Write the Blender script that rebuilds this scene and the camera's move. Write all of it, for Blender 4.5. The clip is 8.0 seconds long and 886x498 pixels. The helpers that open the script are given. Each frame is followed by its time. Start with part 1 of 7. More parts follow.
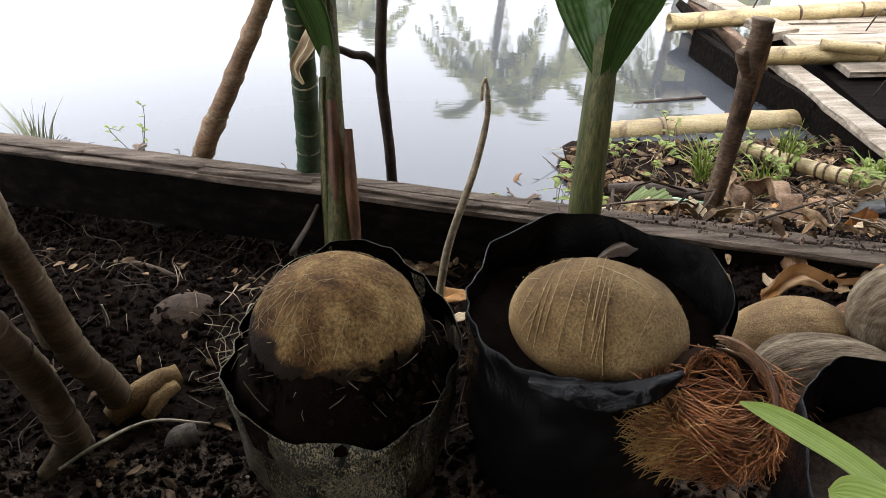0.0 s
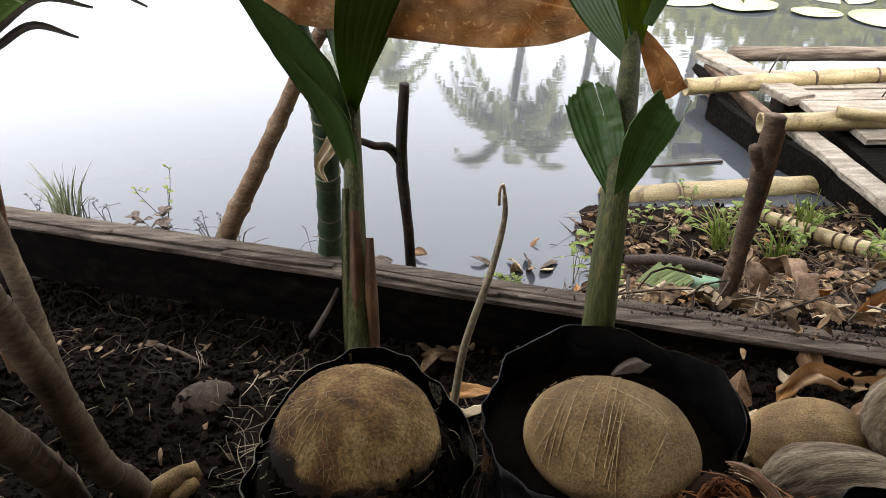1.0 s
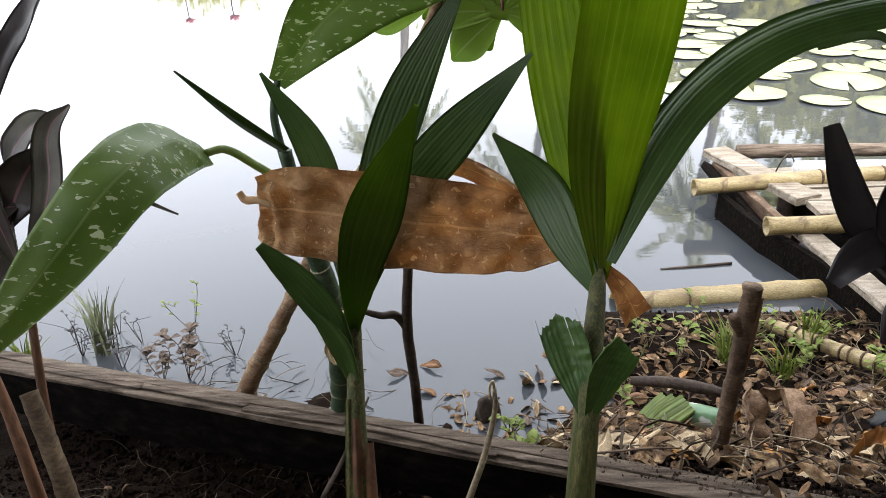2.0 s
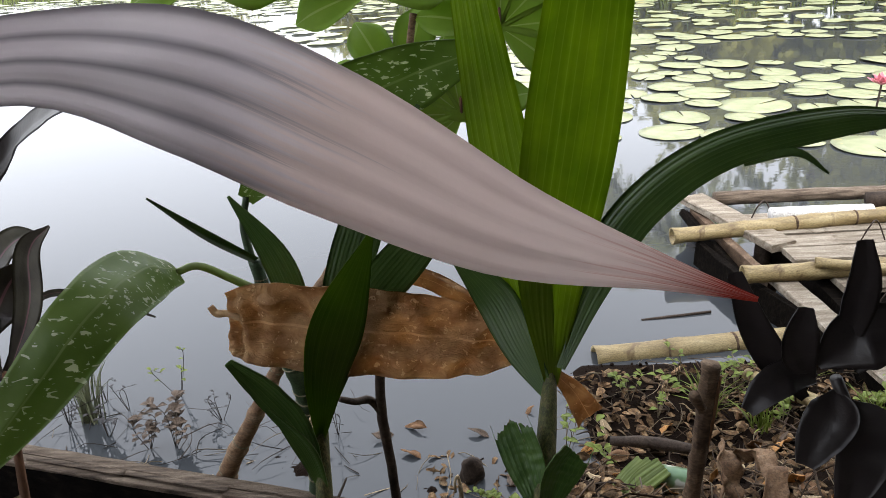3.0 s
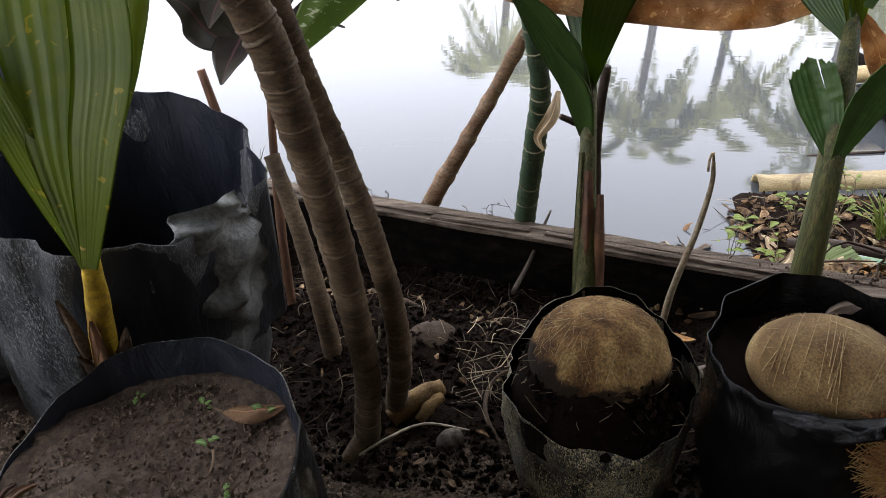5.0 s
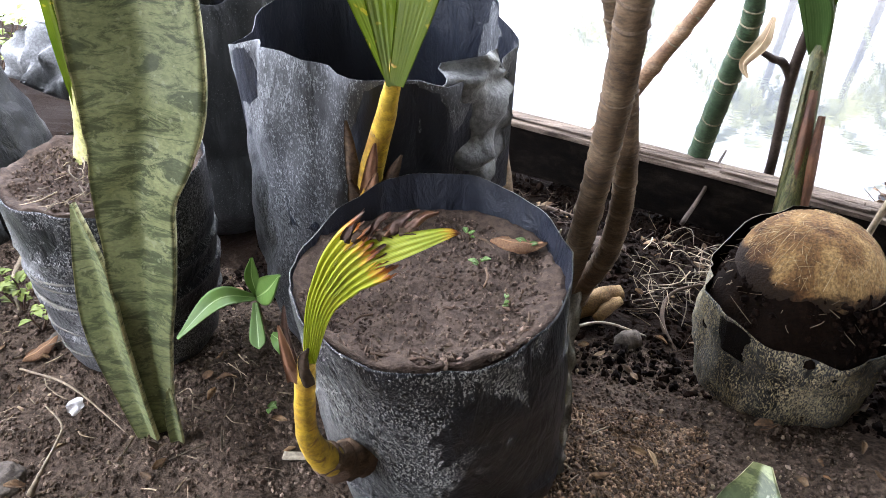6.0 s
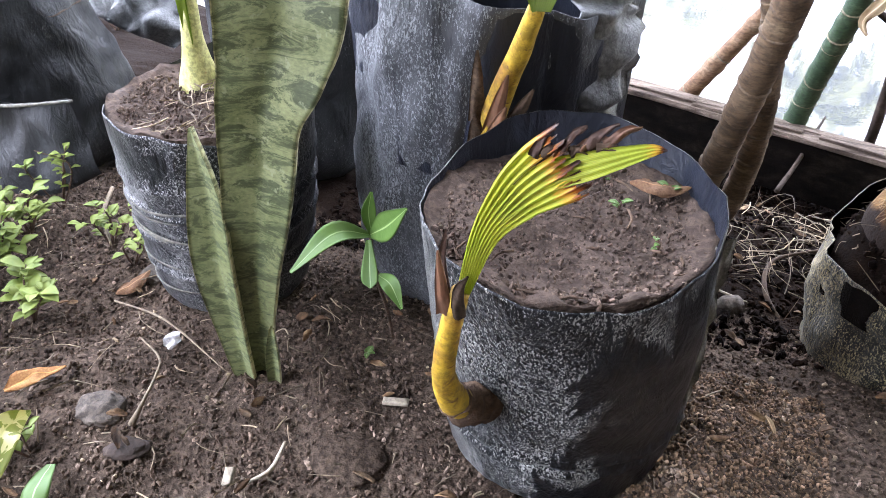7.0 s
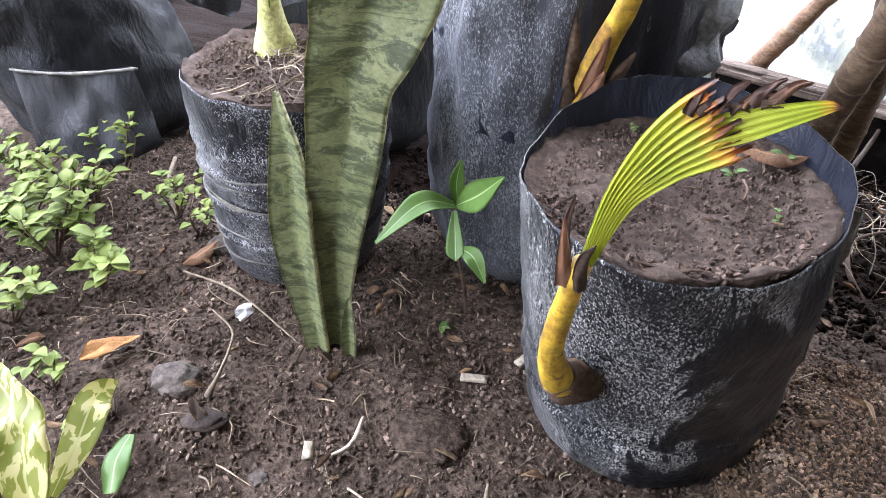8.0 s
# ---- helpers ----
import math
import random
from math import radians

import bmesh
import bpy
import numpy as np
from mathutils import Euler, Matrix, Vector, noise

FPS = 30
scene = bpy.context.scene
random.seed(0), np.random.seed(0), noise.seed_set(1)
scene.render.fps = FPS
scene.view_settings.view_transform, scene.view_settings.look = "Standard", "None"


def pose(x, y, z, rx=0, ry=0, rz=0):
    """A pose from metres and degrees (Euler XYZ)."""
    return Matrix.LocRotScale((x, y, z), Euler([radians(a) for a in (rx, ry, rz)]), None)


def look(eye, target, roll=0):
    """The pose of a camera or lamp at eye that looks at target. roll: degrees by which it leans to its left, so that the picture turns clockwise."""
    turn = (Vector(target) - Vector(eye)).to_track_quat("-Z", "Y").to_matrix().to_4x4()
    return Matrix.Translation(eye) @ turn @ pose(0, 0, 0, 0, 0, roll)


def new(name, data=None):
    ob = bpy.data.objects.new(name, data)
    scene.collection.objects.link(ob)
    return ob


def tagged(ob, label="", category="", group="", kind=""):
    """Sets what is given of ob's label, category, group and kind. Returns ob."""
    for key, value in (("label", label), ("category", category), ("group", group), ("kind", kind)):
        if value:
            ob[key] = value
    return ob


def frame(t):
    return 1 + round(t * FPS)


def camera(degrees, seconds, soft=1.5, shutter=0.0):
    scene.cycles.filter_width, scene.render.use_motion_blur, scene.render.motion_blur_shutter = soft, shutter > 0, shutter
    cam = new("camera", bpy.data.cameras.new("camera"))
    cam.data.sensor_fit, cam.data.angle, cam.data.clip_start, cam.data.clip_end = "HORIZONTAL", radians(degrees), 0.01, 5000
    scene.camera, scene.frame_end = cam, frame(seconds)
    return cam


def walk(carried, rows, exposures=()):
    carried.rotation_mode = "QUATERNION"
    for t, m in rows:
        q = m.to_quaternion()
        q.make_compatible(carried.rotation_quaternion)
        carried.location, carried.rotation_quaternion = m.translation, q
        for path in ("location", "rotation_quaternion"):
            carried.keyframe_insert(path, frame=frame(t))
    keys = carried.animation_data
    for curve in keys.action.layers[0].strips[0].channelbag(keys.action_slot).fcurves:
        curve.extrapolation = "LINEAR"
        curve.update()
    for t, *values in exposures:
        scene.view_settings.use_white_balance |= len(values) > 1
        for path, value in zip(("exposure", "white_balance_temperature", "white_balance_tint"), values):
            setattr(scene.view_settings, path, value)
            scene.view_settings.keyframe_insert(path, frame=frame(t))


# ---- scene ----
cam = camera(61.6, 8.0, soft=0.5)
PATH = [
    (0, (0.013, 0.015, 0.43), (0.025, 1.669, -0.695), -0.3),
    (0.5, (0.004, 0.024, 0.448), (0.018, 1.707, -0.632), 0.8),
    (1, (0.013, 0.029, 0.482), (-0.021, 1.746, -0.542), -0.4),
    (1.5, (0.027, 0.028, 0.539), (-0.035, 1.769, -0.444), -1.2),
    (2, (0.045, 0.025, 0.632), (-0.055, 1.823, -0.239), -2.0),
    (2.2, (0.052, 0.02, 0.659), (-0.043, 1.815, -0.217), -1.2),
    (3.3, (0.084, 0.017, 0.713), (0.022, 1.865, -0.049), -4.0),
    (3.5, (0.078, 0.018, 0.708), (0.026, 1.859, -0.072), -4.1),
    (4, (0.06, 0.003, 0.666), (-0.002, 1.822, -0.164), -4.1),
    (4.5, (0.002, -0.045, 0.573), (-0.181, 1.698, -0.39), -4.1),
    (5, (-0.083, -0.096, 0.51), (-0.425, 1.584, -0.52), -3.9),
    (5.2, (-0.114, -0.116, 0.502), (-0.541, 1.53, -0.552), -3.8),
    (6.3, (-0.193, -0.191, 0.452), (-0.769, 1.369, -0.659), 0.3),
    (6.5, (-0.203, -0.192, 0.448), (-0.781, 1.359, -0.674), 0.9),
    (7, (-0.237, -0.194, 0.433), (-0.867, 1.304, -0.733), 0.3),
    (7.5, (-0.262, -0.199, 0.42), (-0.898, 1.281, -0.765), 1.5),
    (8, (-0.278, -0.199, 0.418), (-0.964, 1.238, -0.793), -0.6),
]
EXPOSURES = [(0.0, 3.34, 6650, 13), (0.5, 3.34, 6700, 13), (1.0, 3.16, 6700, 13), (2.0, 3.06, 6600, 12), (3.3, 2.48, 6600, 12), (4.5, 2.62, 6600, 14), (5.2, 3.4, 6500, 15), (6.3, 4.85, 6050, 18), (8.0, 4.80, 5900, 21)]
walk(cam, [(t, look(eye, target, roll)) for t, eye, target, roll in PATH], EXPOSURES)

# ---------------------------------------------------------------- light
WATER = -0.52
world = bpy.data.worlds.new("overcast_sky")
scene.world = world
world.use_nodes = True
wn, wl = world.node_tree.nodes, world.node_tree.links
sky = wn.new("ShaderNodeTexSky")
sky.sky_type = "NISHITA"
sky.sun_disc = False
sky.sun_elevation, sky.sun_rotation = radians(48), radians(141)
sky.air_density, sky.dust_density, sky.ozone_density = 1.0, 0.5, 1.5
pale = wn.new("ShaderNodeHueSaturation")
pale.inputs["Saturation"].default_value = 0.26
wl.new(sky.outputs[0], pale.inputs["Color"])
cloud = wn.new("ShaderNodeMix")
cloud.data_type = "RGBA"
cloud.inputs[0].default_value = 0.60
cloud.inputs[7].default_value = (3.4, 3.6, 3.9, 1)
wl.new(pale.outputs[0], cloud.inputs[6])
# overcast: brighter overhead than at the horizon
rise = wn.new("ShaderNodeSeparateXYZ")
wl.new(wn.new("ShaderNodeTexCoord").outputs["Generated"], rise.inputs[0])
dome = wn.new("ShaderNodeMapRange")
dome.inputs["From Min"].default_value, dome.inputs["From Max"].default_value = 0.0, 0.6
dome.inputs["To Min"].default_value, dome.inputs["To Max"].default_value = 0.62, 1.12
wl.new(rise.outputs[2], dome.inputs["Value"])
shade = wn.new("ShaderNodeVectorMath")
shade.operation = "SCALE"
wl.new(cloud.outputs[2], shade.inputs[0])
wl.new(dome.outputs[0], shade.inputs["Scale"])
wl.new(shade.outputs[0], wn["Background"].inputs["Color"])
wn["Background"].inputs["Strength"].default_value = 0.15
sun = new("sun", bpy.data.lights.new("sun", "SUN"))
sun.data.energy, sun.data.angle, sun.data.color = 0.7, radians(30), (1.0, 0.97, 0.92)
sun.matrix_world = look((2.4, -3.0, 4.2), (0, 0, 0))


# ---------------------------------------------------------------- helpers
V = Vector


def rnd(seed):
    return random.Random(seed)


def fbm(x, y, z=0.0, octaves=4):
    return noise.fractal(V((x, y, z)), 1.0, 2.0, octaves)


def step(a, b, x):
    k = min(1.0, max(0.0, (x - a) / (b - a)))
    return k * k * (3 - 2 * k)


def world_place(ob):
    p = V((0, 0, 0))
    while ob:
        p += ob.location
        ob = ob.parent
    return p


def finish(name, bm, material, smooth=True):
    me = bpy.data.meshes.new(name)
    bm.normal_update()
    bm.to_mesh(me)
    bm.free()
    if smooth:
        me.polygons.foreach_set("use_smooth", [True] * len(me.polygons))
    me.materials.append(material)
    return me


def part(name, bm, material, parent, label="", smooth=True):
    """One mesh under a thing; bm is in world places."""
    bmesh.ops.translate(bm, verts=bm.verts, vec=-world_place(parent))
    ob = new(name, finish(name, bm, material, smooth))
    ob.parent = parent
    if label:
        tagged(ob, label)
    return ob


def solid(name, bm, material, label, category, group="", kind="", at=None, smooth=True):
    """A top-level thing of one mesh."""
    at = V(at) if at else V((0, 0, 0))
    bmesh.ops.translate(bm, verts=bm.verts, vec=-at)
    ob = new(name, finish(name, bm, material, smooth))
    ob.location = at
    return tagged(ob, label, category, group, kind)


def thing(name, at, label, category, group="", kind=""):
    ob = new(name)
    ob.empty_display_size = 0.02
    ob.location = at
    return tagged(ob, label, category, group, kind)


def curve(pts, n):
    """n points along a smooth line through pts (any number of components)."""
    pts = [np.array(p, float) for p in pts]
    ext = [2 * pts[0] - pts[1]] + pts + [2 * pts[-1] - pts[-2]]
    out = []
    for k in range(n):
        f = k / (n - 1) * (len(pts) - 1)
        i = min(int(f), len(pts) - 2)
        t = f - i
        a, b, c, d = ext[i:i + 4]
        out.append(0.5 * (2 * b + (c - a) * t + (2 * a - 5 * b + 4 * c - d) * t * t + (3 * b - a - 3 * c + d) * t ** 3))
    return out


def tube(bm, pts, radii, n=16, seg=10, rough=0.0, rings=0, ring_h=0.0, seed=0, cap=True, flat=1.0):
    """A smooth round bar; rings: knots along it, ring_h their height."""
    line = [V(p) for p in curve(pts, n)]
    rad = curve([(r,) for r in radii], n) if len(radii) > 1 else [np.array(radii)] * n
    r = rnd(seed)
    loops = []
    side = None
    ox = r.uniform(0, 50)
    for k, p in enumerate(line):
        tan = (line[min(k + 1, n - 1)] - line[max(k - 1, 0)]).normalized()
        if side is None:
            side = tan.cross(V((0.31, 0.2, 0.93))).normalized()
        side = (side - tan * side.dot(tan)).normalized()
        up = tan.cross(side)
        q = max(0.0001, float(rad[k][0]))
        if rings:
            ph = (k / (n - 1) * rings) % 1.0
            q *= 1 + ring_h * max(0.0, 1 - min(ph, 1 - ph) * 7)
        loop = []
        for s in range(seg):
            a = 2 * math.pi * s / seg
            w = 1 + rough * noise.noise(V((math.cos(a) * 1.5 + ox, math.sin(a) * 1.5, k * 0.45)))
            loop.append(bm.verts.new(p + (side * math.cos(a) + up * math.sin(a) * flat) * q * w))
        loops.append(loop)
    for a, b in zip(loops, loops[1:]):
        for s in range(seg):
            bm.faces.new((a[s], a[(s + 1) % seg], b[(s + 1) % seg], b[s]))
    if cap:
        bm.faces.new(loops[0][::-1])
        bm.faces.new(loops[-1])
    return bm


def blade(bm, pts, widths, up, n=18, across=6, cup=0.0, pleat=0.0, pleats=5, wave=0.0, twist=0.0, thick=0.0012, seed=0, tear=0.0, keep=None):
    """A leaf along pts, widths given along it; up: the way its face looks. Two skins with an edge, uv across and along."""
    line = [V(p) for p in curve(pts, n)]
    wid = [max(0.0004, float(w[0])) for w in curve([(w,) for w in widths], n)]
    uvl = bm.loops.layers.uv.verify()
    up = V(up).normalized()
    ox = seed * 7.31
    grid, nor, uvs = [], [], []
    for k, p in enumerate(line):
        tan = (line[min(k + 1, n - 1)] - line[max(k - 1, 0)]).normalized()
        side = tan.cross(up).normalized()
        nrm = side.cross(tan).normalized()
        if twist:
            rot = Matrix.Rotation(radians(twist) * k / (n - 1), 3, tan)
            side, nrm = rot @ side, rot @ nrm
        row = []
        for j in range(across + 1):
            u = j / across * 2 - 1
            h = cup * abs(u) * wid[k] + pleat * wid[k] * math.cos(u * math.pi * pleats)
            h += wave * wid[k] * noise.noise(V((ox + k * 0.35 * min(1.0, 40 / n), u * 1.2, 3.1)))
            edge = 1 + tear * noise.noise(V((ox + k * 1.7, u * 3, 0)))
            row.append((p + side * u * wid[k] * 0.5 * edge + nrm * h, nrm, (j / across, k / (n - 1))))
        grid.append(row)
    top = [[bm.verts.new(c + m * thick / 2) for c, m, _ in row] for row in grid]
    bot = [[bm.verts.new(c - m * thick / 2) for c, m, _ in row] for row in grid]

    def face(vs, uv):
        f = bm.faces.new(vs)
        for lp, q in zip(f.loops, uv):
            lp[uvl].uv = q
    for k in range(n - 1):
        for j in range(across):
            if keep and not keep(j / across, k / (n - 1)):
                continue
            ids = ((k, j), (k, j + 1), (k + 1, j + 1), (k + 1, j))
            uv = [grid[a][b][2] for a, b in ids]
            face([top[a][b] for a, b in ids][::-1], uv[::-1])
            face([bot[a][b] for a, b in ids], uv)
        for j in (0, across):
            ids = ((k, j), (k + 1, j))
            q = [grid[a][b][2] for a, b in ids]
            face([top[k][j], top[k + 1][j], bot[k + 1][j], bot[k][j]], [q[0], q[1], q[1], q[0]])
    for v in [v for v in bm.verts if not v.link_faces]:
        bm.verts.remove(v)
    return bm


def lump(bm, c, size, sub=2, rough=0.2, freq=1.5, seed=0, turn=0.0, tilt=0.0):
    """An uneven round lump."""
    made = bmesh.ops.create_icosphere(bm, subdivisions=sub, radius=1.0)["verts"]
    m = Matrix.Translation(c) @ Matrix.Rotation(turn, 4, "Z") @ Matrix.Rotation(tilt, 4, "Y")
    for v in made:
        d = v.co.normalized()
        k = 1 + rough * noise.noise(d * freq + V((seed * 3.7, seed, 0)))
        v.co = m @ V((d.x * size[0] * k, d.y * size[1] * k, d.z * size[2] * k))
    return bm


def slab(bm, a, b, width, height, up=(0, 0, 1), n=24, rough=0.0, seed=0, bevel=0.12, taper=1.0):
    """A worn board from a to b: its top middle line runs through both ends."""
    a, b, up = V(a), V(b), V(up)
    tan = (b - a).normalized()
    side = tan.cross(up).normalized()
    nrm = side.cross(tan)
    w, h, e = width / 2, height, min(width, height) * bevel
    outline = ((-w, -e), (-w + e, 0), (-w * 0.3, 0), (w * 0.3, 0), (w - e, 0), (w, -e), (w, -h * 0.5), (w, -h + e), (w - e, -h), (-w + e, -h), (-w, -h + e), (-w, -h * 0.5))
    rows = []
    for k in range(n):
        f = k / (n - 1)
        row = []
        tp = 1 + (taper - 1) * f
        for i, (x, z) in enumerate(outline):
            q = V((seed * 5.1 + f * (b - a).length * 9, i * 0.9, 0))
            row.append(bm.verts.new(a.lerp(b, f) + side * (x * tp + rough * noise.noise(q)) + nrm * (z + rough * noise.noise(q + V((9, 3, 7))))))
        rows.append(row)
    m = len(outline)
    for p, q in zip(rows, rows[1:]):
        for i in range(m):
            bm.faces.new((p[i], q[i], q[(i + 1) % m], p[(i + 1) % m]))
    bm.faces.new(rows[0])
    bm.faces.new(rows[-1][::-1])
    bmesh.ops.recalc_face_normals(bm, faces=bm.faces)
    return bm


# ---------------------------------------------------------------- materials
def base(name, rough=0.7, spec=0.5, metal=0.0):
    m = bpy.data.materials.new(name)
    m.use_nodes = True
    nt = m.node_tree
    b = nt.nodes["Principled BSDF"]
    b.inputs["Roughness"].default_value = rough
    b.inputs["Metallic"].default_value = metal
    b.inputs["Specular IOR Level"].default_value = spec
    return m, nt, b


def coords(nt, scale=(1, 1, 1), kind="Object"):
    tc, mp = nt.nodes.new("ShaderNodeTexCoord"), nt.nodes.new("ShaderNodeMapping")
    nt.links.new(tc.outputs[kind], mp.inputs[0])
    mp.inputs["Scale"].default_value = scale
    return mp.outputs[0]


def grain(nt, co, scale, detail=6, rough=0.6, warp=0.0):
    t = nt.nodes.new("ShaderNodeTexNoise")
    t.inputs["Scale"].default_value, t.inputs["Detail"].default_value = scale, detail
    t.inputs["Roughness"].default_value, t.inputs["Distortion"].default_value = rough, warp
    nt.links.new(co, t.inputs["Vector"])
    return t.outputs["Fac"]


def ramp(nt, fac, stops):
    r = nt.nodes.new("ShaderNodeValToRGB")
    e = r.color_ramp.elements
    while len(e) < len(stops):
        e.new(0.5)
    for s, (p, c) in zip(e, stops):
        s.position = p
        s.color = (c, c, c, 1) if isinstance(c, (int, float)) else (*c, 1)
    nt.links.new(fac, r.inputs[0])
    return r.outputs[0]


def mixed(nt, fac, a, b, mode="MIX"):
    m = nt.nodes.new("ShaderNodeMix")
    m.data_type, m.blend_type = "RGBA", mode
    for val, sock in ((fac, m.inputs[0]), (a, m.inputs[6]), (b, m.inputs[7])):
        if isinstance(val, (int, float)):
            sock.default_value = val
        elif isinstance(val, tuple):
            sock.default_value = (*val, 1)
        else:
            nt.links.new(val, sock)
    return m.outputs[2]


def calc(nt, op, a, b=None):
    m = nt.nodes.new("ShaderNodeMath")
    m.operation = op
    for val, sock in ((a, m.inputs[0]), (b, m.inputs[1])):
        if val is None:
            continue
        if isinstance(val, (int, float)):
            sock.default_value = val
        else:
            nt.links.new(val, sock)
    return m.outputs[0]


def bump(nt, b, height, strength=0.5, dist=0.003):
    n = nt.nodes.new("ShaderNodeBump")
    n.inputs["Strength"].default_value, n.inputs["Distance"].default_value = strength, dist
    nt.links.new(height, n.inputs["Height"])
    nt.links.new(n.outputs[0], b.inputs["Normal"])


def vary(nt, col, amount=0.3):
    """Object by object lighter or darker."""
    oi = nt.nodes.new("ShaderNodeObjectInfo")
    hs = nt.nodes.new("ShaderNodeHueSaturation")
    k = calc(nt, "MULTIPLY_ADD", oi.outputs["Random"], 2 * amount)
    k.node.inputs[2].default_value = 1 - amount
    nt.links.new(k, hs.inputs["Value"])
    nt.links.new(col, hs.inputs["Color"])
    return hs.outputs[0]


def mottled(name, stops, scale, rough=0.75, fine=None, bumps=0.5, dist=0.003, stretch=(1, 1, 1), spec=0.4, stain=None, kind="Object", random_value=0.0, fine_mix=0.55, island=0.0):
    """Coarse blotches of the given colours, fine grain over them, and relief."""
    m, nt, b = base(name, rough, spec)
    co = coords(nt, stretch, kind)
    big = grain(nt, co, scale, 5, 0.6, 0.3)
    small = grain(nt, co, fine or scale * 9, 5, 0.7)
    col = ramp(nt, big, stops)
    col = mixed(nt, fine_mix, col, ramp(nt, small, ((0.40, 0.15), (0.60, 1.0))), "MULTIPLY")
    if stain:
        where = ramp(nt, grain(nt, coords(nt, (1, 1, 1), kind), stain[1], 4, 0.6, 0.8), ((stain[2], 0.0), (stain[2] + 0.1, 1.0)))
        col = mixed(nt, where, col, stain[0])
    if random_value:
        col = vary(nt, col, random_value)
    if island:
        geo = nt.nodes.new("ShaderNodeNewGeometry")
        tone = ramp(nt, geo.outputs["Random Per Island"], ((0.0, 1.0 - island), (0.6, 1.0), (1.0, 1.0 + island)))
        col = mixed(nt, 1.0, col, tone, "MULTIPLY")
    nt.links.new(col, b.inputs["Base Color"])
    nt.links.new(ramp(nt, small, ((0.2, max(0.0, rough - 0.15)), (0.8, min(1.0, rough + 0.15)))), b.inputs["Roughness"])
    bump(nt, b, calc(nt, "ADD", small, big), bumps, dist)
    return m


def leafy(name, c1, c2, veins=0, vein_col=None, vein_w=0.12, trans=0.35, rough=0.42, spots=None, tip=None, mid=None, edge=None, noise_scale=6.0, spec=0.4, bumps=0.25, crumple=0.0):
    """Leaf skin by uv (across, along): parallel veins, midrib, spots, scorched tip; some light comes through."""
    m, nt, b = base(name, rough, spec)
    uv = nt.nodes.new("ShaderNodeTexCoord").outputs["UV"]
    sep = nt.nodes.new("ShaderNodeSeparateXYZ")
    nt.links.new(uv, sep.inputs[0])
    ob = coords(nt, (1, 1, 1))
    col = ramp(nt, grain(nt, ob, noise_scale * 5, 4, 0.6), ((0.3, c1), (0.72, c2)))
    relief = grain(nt, ob, 240, 3)
    if crumple:
        relief = calc(nt, "ADD", relief, calc(nt, "MULTIPLY", grain(nt, coords(nt, (0.6, 1, 1.3)), 38, 5, 0.6, 1.6), crumple))
    if veins:
        w = calc(nt, "PINGPONG", calc(nt, "MULTIPLY", sep.outputs[0], float(veins)), 0.5)
        line = ramp(nt, w, ((0.0, 1.0), (vein_w, 0.0)))
        col = mixed(nt, calc(nt, "MULTIPLY", line, 0.65), col, vein_col or c2)
        relief = calc(nt, "ADD", calc(nt, "MULTIPLY", w, 2.0), relief)
    if spots:
        s = grain(nt, coords(nt, spots[3] if len(spots) > 3 else (1, 1, 1)), spots[1], 2, 0.5, 0.6)
        col = mixed(nt, ramp(nt, s, ((spots[2], 0.0), (spots[2] + 0.03, 1.0))), col, spots[0])
    if mid:
        c = calc(nt, "ABSOLUTE", calc(nt, "SUBTRACT", sep.outputs[0], 0.5))
        col = mixed(nt, ramp(nt, c, ((mid[1], 1.0), (mid[1] * 1.8, 0.0))), col, mid[0])
    if edge:
        c = calc(nt, "ABSOLUTE", calc(nt, "SUBTRACT", sep.outputs[0], 0.5))
        col = mixed(nt, ramp(nt, c, ((0.484, 0.0), (0.492, 1.0))), col, edge)
    if tip:
        k = calc(nt, "ADD", sep.outputs[1], calc(nt, "MULTIPLY", calc(nt, "SUBTRACT", grain(nt, coords(nt, (14, 2, 1), "UV"), 1.6, 3), 0.5), 0.35))
        for colour, start in tip:
            col = mixed(nt, ramp(nt, k, ((min(0.98, start), 0.0), (min(1.0, start + 0.05), 1.0))), col, colour)
    nt.links.new(col, b.inputs["Base Color"])
    bump(nt, b, relief, bumps, 0.0012)
    tr = nt.nodes.new("ShaderNodeBsdfTranslucent")
    mx = nt.nodes.new("ShaderNodeMixShader")
    mx.inputs[0].default_value = trans
    nt.links.new(col, tr.inputs["Color"])
    nt.links.new(b.outputs[0], mx.inputs[1])
    nt.links.new(tr.outputs[0], mx.inputs[2])
    nt.links.new(mx.outputs[0], nt.nodes["Material Output"].inputs["Surface"])
    return m


